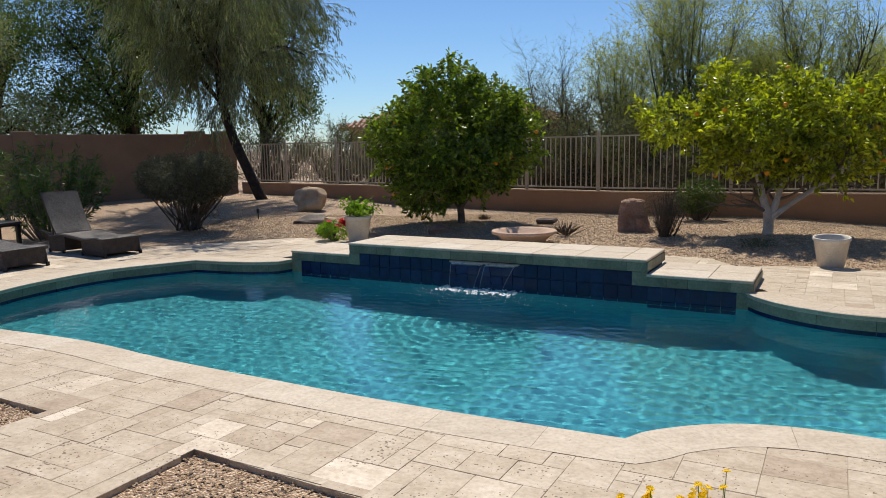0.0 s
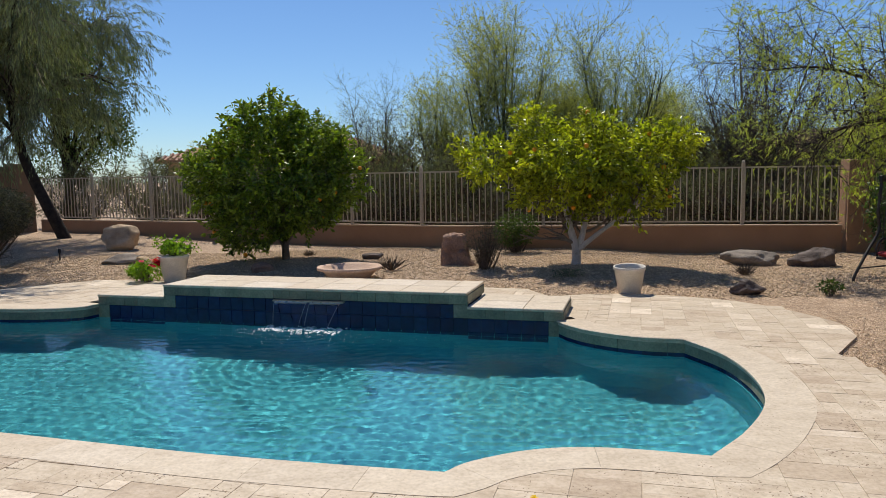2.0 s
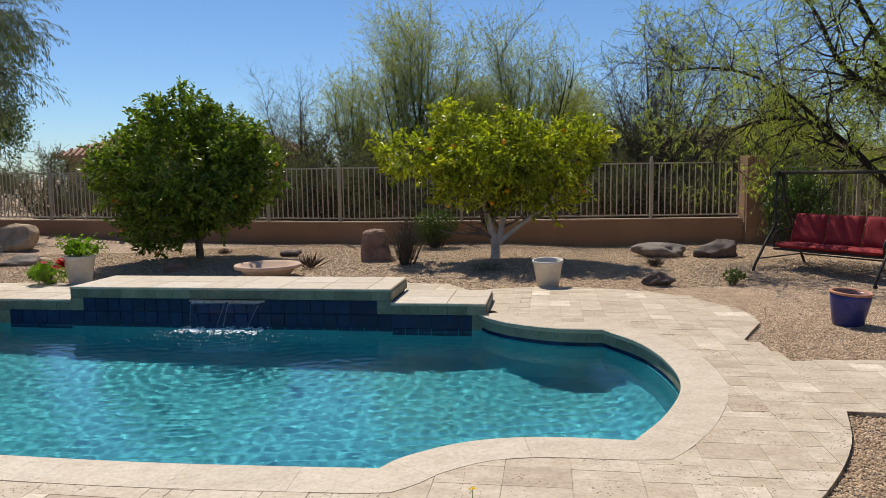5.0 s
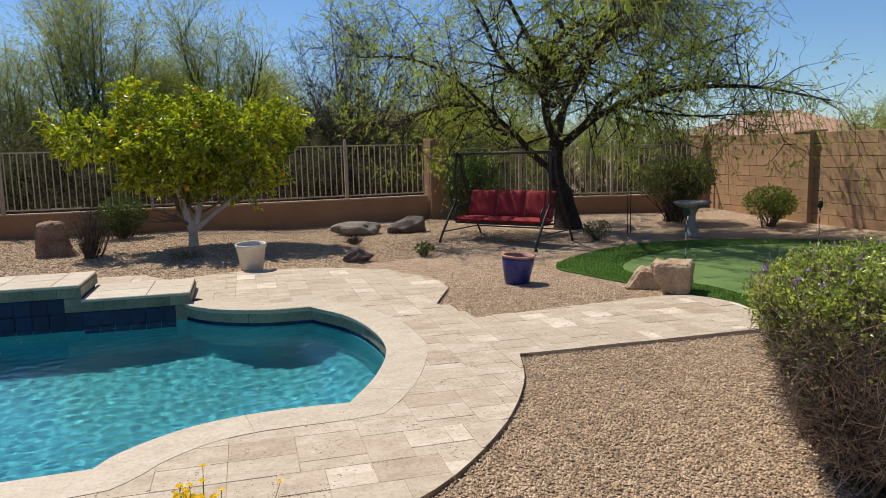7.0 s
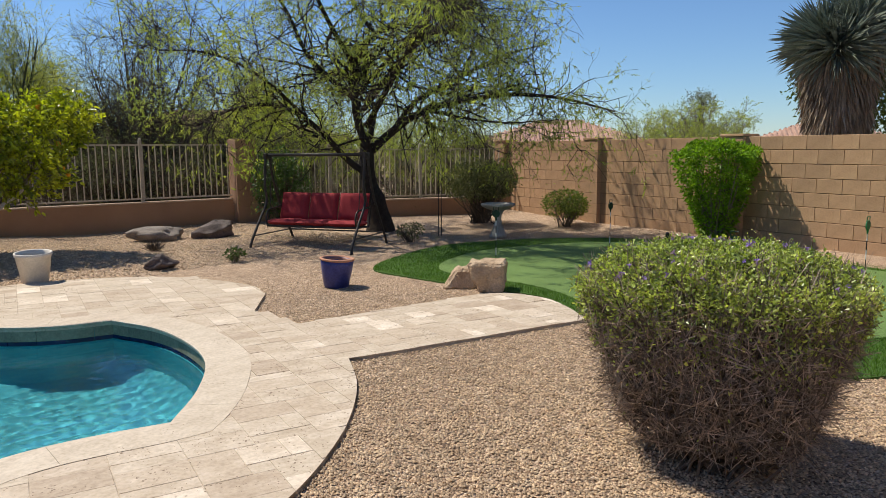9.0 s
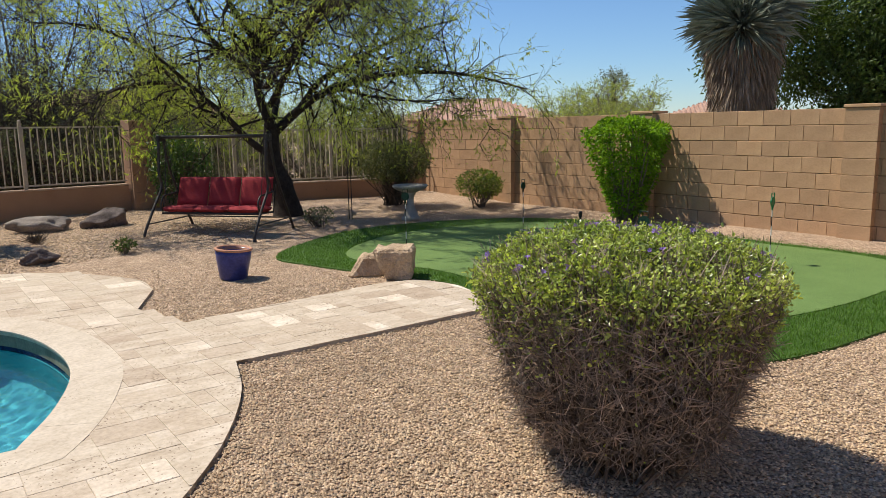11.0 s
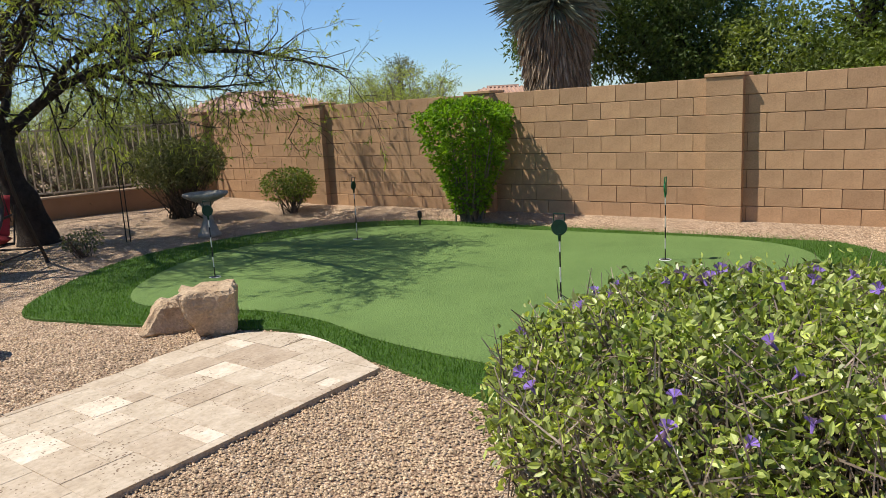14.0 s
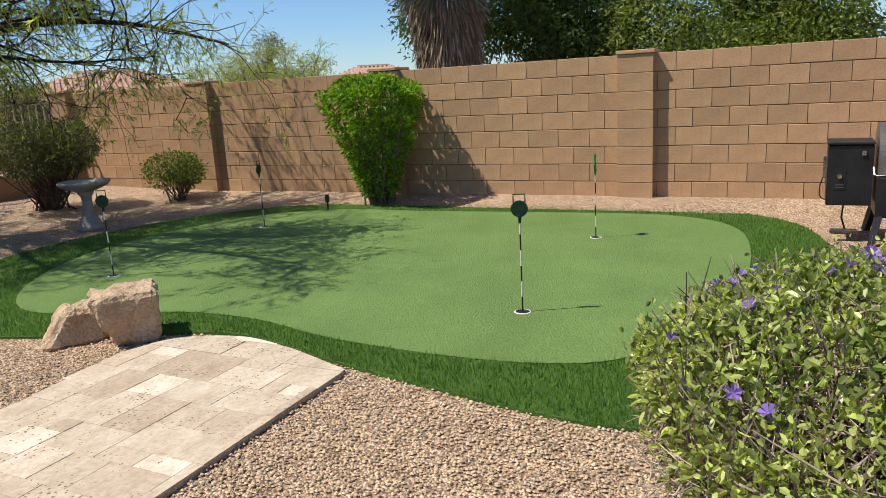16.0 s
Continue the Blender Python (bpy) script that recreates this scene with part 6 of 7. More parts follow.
build_pot("clay_bowl", "wide shallow pale clay bowl in the gravel bed", pose(0.60, 10.45, 0.0),
          [(0.01, 0.0), (0.25, 0.0), (0.27, 0.015), (0.40, 0.15), (0.43, 0.165), (0.475, 0.17), (0.48, 0.20), (0.47, 0.215), (0.43, 0.215), (0.39, 0.19), (0.24, 0.06), (0.01, 0.05)], PALE_CLAY, 0.10, 0.30)


def build_pot_plant():
    rng = np.random.default_rng(111)
    owner = thing("potted_geranium", "sprawling green potted plant in a cream planter", "plant", pose(-2.0, 11.0, 0.38))
    lines = [smooth_limb([(0, 0, 0), (rng.normal() * 0.1, rng.normal() * 0.1, 0.1), (rng.normal() * 0.22, rng.normal() * 0.2, rng.uniform(0.08, 0.3))], 0.006, 0.003) for _ in range(34)]
    pts, ways = ends_of(rng, lines, 26, 0.7)
    n = len(pts)
    part("stem_mass", wood(lines, 4), BARK_GREEN, owner)
    part("foliage", leaf_mesh("leaves", pts + rng.normal(size=(n, 3)) * 0.025, unit(rng, n) + np.array([[0, 0, 0.4]]), rng.uniform(0.04, 0.075, n), rng.uniform(0.03, 0.05, n), LEAF_BRIGHT, rng), None, owner)


build_pot_plant()


def build_blooms(name, label, at, spots, material, stem, size):
    rng = random.Random(5)
    owner = thing(name, label, "flower", at)
    head = Geo()
    for ring, z, k in ((1.0, 0.0, 8), (0.6, 0.006, 6)):
        for j in range(k):
            a = 6.283 * j / k + z * 40
            c, s = math.cos(a), math.sin(a)
            w = 0.3
            head.add([(0, 0, z), (size * ring * (0.7 * c - w * s), size * ring * (0.7 * s + w * c), z + 0.006), (size * ring * c, size * ring * s, z + 0.004), (size * ring * (0.7 * c + w * s), size * ring * (0.7 * s - w * c), z + 0.006)], [(0, 1, 2), (0, 2, 3)])
    head = head.mesh("bloom", material)
    for x, y, z in spots:
        if stem:
            part("stem", Geo().tube([(x * 0.5, y * 0.5, 0), (x * 0.85, y * 0.85, z * 0.5), (x, y, z)], [0.003, 0.002, 0.0015], 4), LEAF_BRIGHT, owner)
        part("bloom", head, None, owner, at=pose(x, y, z, rng.uniform(-25, 25), rng.uniform(-25, 25), rng.uniform(0, 360)))
    return owner


rng5 = random.Random(9)
build_blooms("red_flowers", "bright red blossoms among low green leaves", pose(-2.35, 10.95, 0.0), [(rng5.gauss(0.12, 0.09), rng5.gauss(-0.05, 0.09), rng5.uniform(0.24, 0.38)) for _ in range(16)], PETAL_RED, False, 0.045)
build_blooms("yellow_daisies", "small yellow desert daisies on thin stems at the deck edge", pose(1.05, 1.98, -0.03), [(rng5.gauss(0.02, 0.11), rng5.gauss(0.20, 0.06), rng5.uniform(0.19, 0.30)) for _ in range(48)], PETAL_YELLOW, True, 0.018)


def build_tuft(label, x, y, z, size, seed, material):
    rng = np.random.default_rng(seed)
    owner = thing("spiky_tuft", label, "plant", pose(x, y, z))
    n = 110
    d = unit(rng, n)
    d[:, 2] = np.abs(d[:, 2]) + 0.5
    part("blade_mass", leaf_mesh("blades", rng.normal(size=(n, 3)) * np.array([[0.03, 0.03, 0.0]]), d, rng.uniform(0.6, 1.0, n) * size, rng.uniform(0.008, 0.016, n), material, rng, 0.05), None, owner)


build_tuft("reddish-brown spiky tuft in the gravel bed", 1.26, 11.1, 0.04, 0.36, 121, TWIG)
build_tuft("reddish-brown spiky tuft near boulders", 6.35, 9.6, 0.0, 0.26, 122, TWIG)
build_tuft("small dry tuft by the shrub", -0.1, 13.4, 0.05, 0.2, 123, TWIG)


# ---- garden swing ----
def build_swing():
    ax = Vector((0.285, -0.9585, 0))
    bk = Vector((0.9585, 0.285, 0))
    at = Matrix(((ax.x, bk.x, 0, 8.22), (ax.y, bk.y, 0, 8.02), (0, 0, 1, -0.02), (0, 0, 0, 1)))
    owner = thing("garden_swing", "bronze steel garden swing with three faded red canvas cushions", "swing", at)
    HW, TOP = 0.86, 1.43
    for s in (-1, 1):
        x = s * HW
        part("front_leg", Geo().tube(curve_through([(x, -0.62, 0), (x, -0.60, 0.10), (x, -0.36, 0.42), (x, -0.14, 0.70), (x, -0.17, 0.95), (x, -0.12, TOP)], 5), 0.020, 8), BRONZE, owner, smooth=True)
        part("back_leg", Geo().tube(curve_through([(x, 0.62, 0), (x, 0.58, 0.10), (x, 0.30, 0.55), (x, 0.10, 0.95), (x, -0.02, TOP)], 5), 0.020, 8), BRONZE, owner, smooth=True)
        part("brace", Geo().tube([(x, -0.52, 0.2), (x, 0.50, 0.2)], 0.010, 6), BRONZE, owner)
        part("gusset", Geo().box(x - 0.022, x + 0.022, -0.15, 0.02, TOP - 0.06, TOP + 0.03, bevel=0.008), BRONZE, owner)
        part("hanger", Geo().tube([(x * 0.92, -0.06, TOP - 0.02), (x * 0.9, -0.18, 0.62), (x * 0.9, -0.26, 0.42)], 0.006, 6), BRONZE, owner)
        part("hanger", Geo().tube([(x * 0.92, -0.06, TOP - 0.02), (x * 0.9, 0.08, 0.8), (x * 0.9, 0.16, 0.55)], 0.006, 6), BRONZE, owner)
        part("armrest", Geo().tube(curve_through([(x * 0.9, 0.18, 0.62), (x * 0.9, -0.02, 0.60), (x * 0.9, -0.22, 0.58), (x * 0.9, -0.30, 0.48), (x * 0.9, -0.28, 0.36)], 4), 0.014, 8), BRONZE, owner, smooth=True)
        part("foot", Geo().lathe([(0.026, 0), (0.028, 0.012), (0.022, 0.035)], 10, (x, -0.62, -0.01)), BLACK_PAINT, owner)
        part("foot", Geo().lathe([(0.026, 0), (0.028, 0.012), (0.022, 0.035)], 10, (x, 0.62, -0.01)), BLACK_PAINT, owner)
    part("top_bar", Geo().tube([(-HW - 0.03, -0.07, TOP), (HW + 0.03, -0.07, TOP)], 0.024, 10), BRONZE, owner, smooth=True)
    part("rear_bar", Geo().tube([(-HW, 0.5, 0.2), (HW, 0.5, 0.2)], 0.012, 8), BRONZE, owner)
    seat = Geo()
    seat.tube([(-0.78, -0.28, 0.335), (0.78, -0.28, 0.335)], 0.016, 8)
    seat.tube([(-0.78, 0.14, 0.315), (0.78, 0.14, 0.315)], 0.016, 8)
    for k in range(6):
        x = -0.78 + 1.56 * k / 5
        seat.tube([(x, -0.28, 0.335), (x, 0.14, 0.315), (x, 0.27, 0.72)], 0.010, 6)
    part("seat_frame", seat, BRONZE, owner)
    rng = random.Random(3)
    for k in range(3):
        x0, x1 = -0.78 + 0.52 * k + 0.006, -0.78 + 0.52 * (k + 1) - 0.006
        part("seat_cushion", pillow(x1 - x0, 0.46, 0.10, rng), RED_FABRIC, owner, smooth=True, at=pose((x0 + x1) / 2, -0.08, 0.385, -3, 0, 0))
        part("back_cushion", pillow(x1 - x0, 0.44, 0.11, rng), RED_FABRIC, owner, smooth=True, at=pose((x0 + x1) / 2, 0.155, 0.62, 72, 0, 0))
    return owner


def pillow(w, d, h, rng, n=14):
    """A soft cushion with rounded edges and slight creases."""
    g, vs, fs = Geo(), [], []
    ph = rng.uniform(0, 6)
    for side in (1, -1):
        for j in range(n + 1):
            for i in range(n + 1):
                u, v = 2 * i / n - 1, 2 * j / n - 1
                puff = (max(0.0, 1 - abs(u) ** 5) * max(0.0, 1 - abs(v) ** 5)) ** 0.4
                crease = 1 - 0.10 * math.exp(-((u * 0.8 + 0.3 * v + 0.4 * math.sin(ph)) * 5) ** 2) + 0.03 * math.sin(5 * u + ph) * math.sin(4 * v)
                vs.append((u * w / 2, v * d / 2, side * h / 2 * puff * crease))
    for s in range(2):
        o = s * (n + 1) ** 2
        for j in range(n):
            for i in range(n):
                k = o + j * (n + 1) + i
                q = (k, k + 1, k + n + 2, k + n + 1)
                fs.append(q if s == 0 else q[::-1])
    return g.add(vs, fs)


build_swing()


# ---- birdbath, hooks, flags ----
def build_birdbath():
    owner = thing("birdbath", "grey cast stone pedestal birdbath on the gravel", "birdbath", pose(10.70, 6.28, -0.02))
    part("pedestal", Geo().lathe([(0.01, 0), (0.15, 0), (0.15, 0.05), (0.12, 0.06), (0.115, 0.12), (0.09, 0.16), (0.062, 0.24), (0.055, 0.32), (0.062, 0.40), (0.09, 0.44), (0.10, 0.46), (0.01, 0.46)], 20), STONE_BATH, owner, smooth=True)
    prof = [(0.02, 0.455), (0.10, 0.46), (0.20, 0.50), (0.265, 0.535), (0.285, 0.56), (0.275, 0.585), (0.245, 0.575), (0.16, 0.535), (0.02, 0.525)]
    bowl = Geo().lathe(prof, 48)
    bowl.v = [(x * (1 + 0.035 * math.sin(12 * math.atan2(y, x)) * (math.hypot(x, y) > 0.19)), y * (1 + 0.035 * math.sin(12 * math.atan2(y, x)) * (math.hypot(x, y) > 0.19)), z) for x, y, z in bowl.v]
    part("basin", bowl, STONE_BATH, owner, "scalloped shallow stone basin", smooth=True)


build_birdbath()


def build_hook(x, y, h, turn, label):
    owner = thing("shepherd_hook", label, "garden hook", pose(x, y, -0.05, 0, 0, turn))
    pts = [(0, 0, 0), (0, 0, h * 0.5), (0, 0, h - 0.12)] + [(0.07 - 0.07 * math.cos(a), 0, h - 0.12 + 0.085 * math.sin(a)) for a in (0.5, 1.0, 1.57, 2.1, 2.7, 3.2)] + [(0.125, 0, h - 0.16), (0.15, 0, h - 0.18), (0.165, 0, h - 0.15)]
    part("rod", Geo().tube(pts, 0.007, 6), BLACK_PAINT, owner, smooth=True)
    part("scroll", Geo().tube([(0.0, 0, h - 0.30), (-0.05, 0, h - 0.26), (-0.09, 0, h - 0.30), (-0.07, 0, h - 0.35)], 0.005, 6), BLACK_PAINT, owner)


build_hook(10.24, 7.20, 1.30, 135, "tall black iron shepherd hook in the gravel")
build_hook(10.28, 7.17, 1.10, -45, "shorter black iron shepherd hook in the gravel")


def build_flag(x, y, h, material, label, turn):
    owner = thing("putting_flag", label, "golf flag", pose(x, y, -0.004, 0, 0, turn), "flags of the putting green")
    part("cup", Geo().lathe([(0.054, -0.02), (0.054, 0.002), (0.046, 0.004), (0.044, -0.02)], 24, cap=False), WHITE_STRIPE, owner, "white plastic hole cup")
    # solid black disc over the turf imitates the shade down the cup
    part("hole", Geo().lathe([(0.046, -0.004), (0.046, 0.0015), (0.01, 0.0018)], 20), BLACK_PAINT, owner)
    n = 6
    for k in range(n):
        z0, z1 = (h - 0.12) * k / n, (h - 0.12) * (k + 1) / n
        part("pole_section", Geo().tube([(0, 0, z0), (0, 0, z1)], 0.0052, 8), (BLACK_PAINT if k % 2 == 0 else WHITE_STRIPE), owner)
    disc = Geo()
    m = 24
    ring = [(0.052 * math.cos(6.283 * k / m), 0.052 * math.sin(6.283 * k / m)) for k in range(m)]
    disc.v = [(0.006, a, h - 0.06 + b) for a, b in ring] + [(-0.006, a, h - 0.06 + b) for a, b in ring]
    disc.f = [tuple(range(m)), tuple(range(2 * m - 1, m - 1, -1))] + [(k, m + k, m + (k + 1) % m, (k + 1) % m) for k in range(m)]
    part("marker_disc", disc, material, owner, "round plastic marker")
    part("neck", Geo().tube([(0, 0, h - 0.15), (0, 0, h - 0.10)], [0.008, 0.014], 8), material, owner)
    part("lift_ring", Geo().tube([(0, -0.036, h - 0.02), (0, -0.036, h + 0.03), (0, 0.036, h + 0.03), (0, 0.036, h - 0.02)], 0.005, 6), material, owner)


build_flag(6.83, 1.42, 0.72, GREEN_FLAG, "striped putting flag with a dark green round marker", -8)
build_flag(8.93, 0.63, 0.72, BRIGHT_FLAG, "striped putting flag with a bright green marker", 75)
build_flag(10.25, 4.06, 0.70, GREEN_FLAG, "striped putting flag with a narrow dark marker", 80)
build_flag(8.28, 4.80, 0.70, GREEN_FLAG, "striped putting flag with a dark green marker by the boulders", 10)


# ---- pellet grill ----
def build_grill():
    # x runs along the grill from its pellet hopper, y away from the green
    at = Matrix(((-0.40, 0.9165, 0, 8.50), (-0.9165, -0.40, 0, -1.10), (0, 0, 1, -0.03), (0, 0, 0, 1)))
    owner = thing("pellet_grill", "black pellet grill with a grey steel barrel lid", "grill", at)
    hop = part("hopper", Geo().box(0.075, 0.40, 0.0, 0.36, 0.31, 0.80, bevel=0.008), BLACK_PAINT, owner, "black pellet hopper box")
    part("hopper_lid", Geo().box(0.067, 0.405, -0.012, 0.37, 0.802, 0.824, bevel=0.006), BLACK_PAINT, hop)
    part("control_panel", Geo().box(0.12, 0.21, -0.004, 0.0, 0.44, 0.61, bevel=0.001), BLACK_PAINT, hop, "dark control panel")
    part("dial", Geo().lathe([(0.02, 0), (0.019, 0.012), (0.002, 0.013)], 16), CHROME, hop, at=pose(0.165, -0.004, 0.55, 90, 0, 0))
    for k in range(3):
        part("panel_print", Geo().box(0.135, 0.195, -0.0055, -0.004, 0.455 + 0.014 * k, 0.458 + 0.014 * k), GREY_STEEL, hop)
    part("lid_latch", Geo().box(0.315, 0.345, -0.014, 0.0, 0.715, 0.755, bevel=0.004), CHROME, hop, "steel latch")
    part("hook_rail", Geo().box(0.045, 0.073, 0.10, 0.14, 0.52, 0.70, bevel=0.006), CHROME, hop, "steel side bracket")
    part("cord", Geo().tube(curve_through([(0.05, 0.15, 0.53), (0.03, 0.15, 0.44), (0.035, 0.15, 0.36), (0.076, 0.15, 0.33)], 4), 0.005, 6), BLACK_PAINT, hop)
    part("body", Geo().box(0.425, 1.30, -0.06, 0.50, 0.22, 0.56, bevel=0.02), BLACK_PAINT, owner, "black enamelled grill body")
    n, ring = 18, []
    for k in range(n + 1):
        a = math.pi * k / n
        ring.append((0.22 - 0.28 * math.cos(a), 0.66 + 0.30 * math.sin(a)))
    outline = [(0.22 - 0.28, 0.57)] + ring + [(0.22 + 0.28, 0.57)]
    lid = Geo()
    m = len(outline)
    lid.v = [(0.43, y, z) for y, z in outline] + [(1.30, y, z) for y, z in outline]
    lid.f = [tuple(range(m)), tuple(range(2 * m - 1, m - 1, -1))] + [(k, m + k, m + (k + 1) % m, (k + 1) % m) for k in range(m)]
    top = part("lid", lid, GREY_STEEL, owner, "grey steel barrel lid")
    part("handle", Geo().tube([(0.66, -0.05, 0.72), (0.66, -0.12, 0.72), (1.08, -0.12, 0.72), (1.08, -0.05, 0.72)], 0.014, 10), CHROME, top, "steel lid handle")
    for k in range(4):
        part("emblem_bar", Geo().box(0.78 + 0.05 * k, 0.805 + 0.05 * k, -0.003, 0.003, -0.022, 0.022), CHROME, top, at=pose(0, -0.018, 0.86, -38, 0, 0))
    part("probe_cable", Geo().tube(curve_through([(0.40, -0.01, 0.62), (0.41, -0.05, 0.57), (0.46, -0.08, 0.565), (0.56, -0.08, 0.60)], 4), 0.004, 6), CHROME, owner)
    for x in (0.46, 1.2):
        for y, d in ((-0.02, -0.10), (0.46, 0.10)):
            part("leg", Geo().tube([(x, y, 0.26), (x - 0.05, y + d, 0.0)], [0.04, 0.035], 4), BLACK_PAINT, owner)
    part("brush_handle", Geo().tube([(0.21, 0.1, 0.30), (0.20, 0.08, 0.20), (0.23, 0.08, 0.10)], 0.008, 6), BLACK_PAINT, owner)
    part("brush", Geo().box(0.12, 0.32, 0.05, 0.11, 0.06, 0.10, bevel=0.01), WICKER, owner, "worn grill brush hanging below the hopper")


build_grill()


# ---- sun loungers and side table ----
def build_lounger(at):
    owner = thing("sun_lounger", "dark brown woven wicker chaise lounge with raised backrest", "lounger", at, "loungers on the deck")
    half = 0.34
    path = curve_through([(0.0, 0.30), (0.25, 0.34), (0.6, 0.31), (0.95, 0.29), (1.25, 0.32), (1.42, 0.30)], 5)
    seat, m = Geo(), len(path)
    vs = []
    for x, z in path:
        vs += [(x, -half, z), (x, half, z), (x, half, z - 0.045), (x, -half, z - 0.045)]
    fs = [(0, 3, 2, 1), (4 * m - 4, 4 * m - 3, 4 * m - 2, 4 * m - 1)]
    for k in range(m - 1):
        for q in range(4):
            a, b = 4 * k + q, 4 * k + (q + 1) % 4
            fs.append((a, b, b + 4, a + 4))
    part("seat", seat.add(vs, fs), WICKER, owner, smooth=False)
    back, vs, fs = Geo(), [], []
    bp = curve_through([(0.05, 0.33), (-0.08, 0.52), (-0.22, 0.80), (-0.32, 1.02)], 5)
    m = len(bp)
    for x, z in bp:
        vs += [(x, -half * 0.95, z), (x, half * 0.95, z), (x - 0.04, half * 0.95, z - 0.02), (x - 0.04, -half * 0.95, z - 0.02)]
    fs = [(0, 1, 2, 3), (4 * m - 1, 4 * m - 2, 4 * m - 3, 4 * m - 4)]
    for k in range(m - 1):
        for q in range(4):
            a, b = 4 * k + q, 4 * k + (q + 1) % 4
            fs.append((a, a + 4, b + 4, b))
    part("backrest", back.add(vs, fs), WICKER, owner, "woven wicker backrest")
    for y in (-half, half):
        part("side_rail", Geo().tube([(x, y, z - 0.02) for x, z in path] , 0.028, 6), WICKER, owner)
        part("rear_rail", Geo().tube([(0.0, y, 0.30), (-0.25, y, 0.34), (-0.40, y, 0.36)], 0.02, 6), WICKER, owner)
    for x0, x1, lean in ((0.78, 1.38, 0.05), (-0.22, 0.28, -0.05)):
        for y in (-half + 0.02, half - 0.02):
            part("skirt", Geo().add([(x0, y, 0.28), (x1, y, 0.28), (x1 + lean, y, 0.02), (x0 + 0.02, y, 0.02), (x0, y + 0.02, 0.28), (x1, y + 0.02, 0.28), (x1 + lean, y + 0.02, 0.02), (x0 + 0.02, y + 0.02, 0.02)],
                                    [(0, 1, 2, 3), (7, 6, 5, 4), (0, 4, 5, 1), (1, 5, 6, 2), (2, 6, 7, 3), (3, 7, 4, 0)]), WICKER, owner)
            part("leg", Geo().box(x1 - 0.03 + lean, x1 + 0.01 + lean, y - 0.01, y + 0.03, 0.0, 0.06), BLACK_PAINT, owner)
            part("leg", Geo().box(x0, x0 + 0.04, y - 0.01, y + 0.03, 0.0, 0.06), BLACK_PAINT, owner)
        part("skirt", Geo().box(x1 - 0.02, x1 + 0.01, -half + 0.02, half - 0.02, 0.05, 0.28), WICKER, owner)
    return owner


first = build_lounger(pose(-6.15, 10.05, 0.002, 0, 0, -28) @ Matrix.Scale(0.86, 4))
copy_thing(first, pose(-6.85, 8.85, 0.002, 0, 0, -24))


def build_side_table():
    owner = thing("side_table", "low black side table between the loungers", "table", pose(-7.2, 9.75, 0.002, 0, 0, -20))
    part("tabletop", Geo().box(-0.27, 0.27, -0.27, 0.27, 0.42, 0.46, bevel=0.008), GLASS_BLACK, owner)
    for x in (-0.23, 0.23):
        for y in (-0.23, 0.23):
            part("leg", Geo().box(x - 0.025, x + 0.025, y - 0.025, y + 0.025, 0, 0.42, bevel=0.004), BLACK_PAINT, owner)
    part("apron", Geo().box(-0.23, 0.23, -0.23, 0.23, 0.39, 0.418), BLACK_PAINT, owner)


build_side_table()


# ---- garden lights in the beds ----
def build_path_light(x, y, z):
    owner = thing("path_light", "small black spike path light in the gravel bed", "garden light", pose(x, y, z))
    part("spike", Geo().tube([(0, 0, -0.03), (0, 0, 0.12)], 0.012, 8), BLACK_PAINT, owner)
    part("hood", Geo().lathe([(0.028, 0.10), (0.03, 0.17), (0.022, 0.19), (0.004, 0.195)], 12), BLACK_PAINT, owner)


build_path_light(-4.65, 13.9, 0.1)
build_path_light(11.25, 3.55, -0.01)


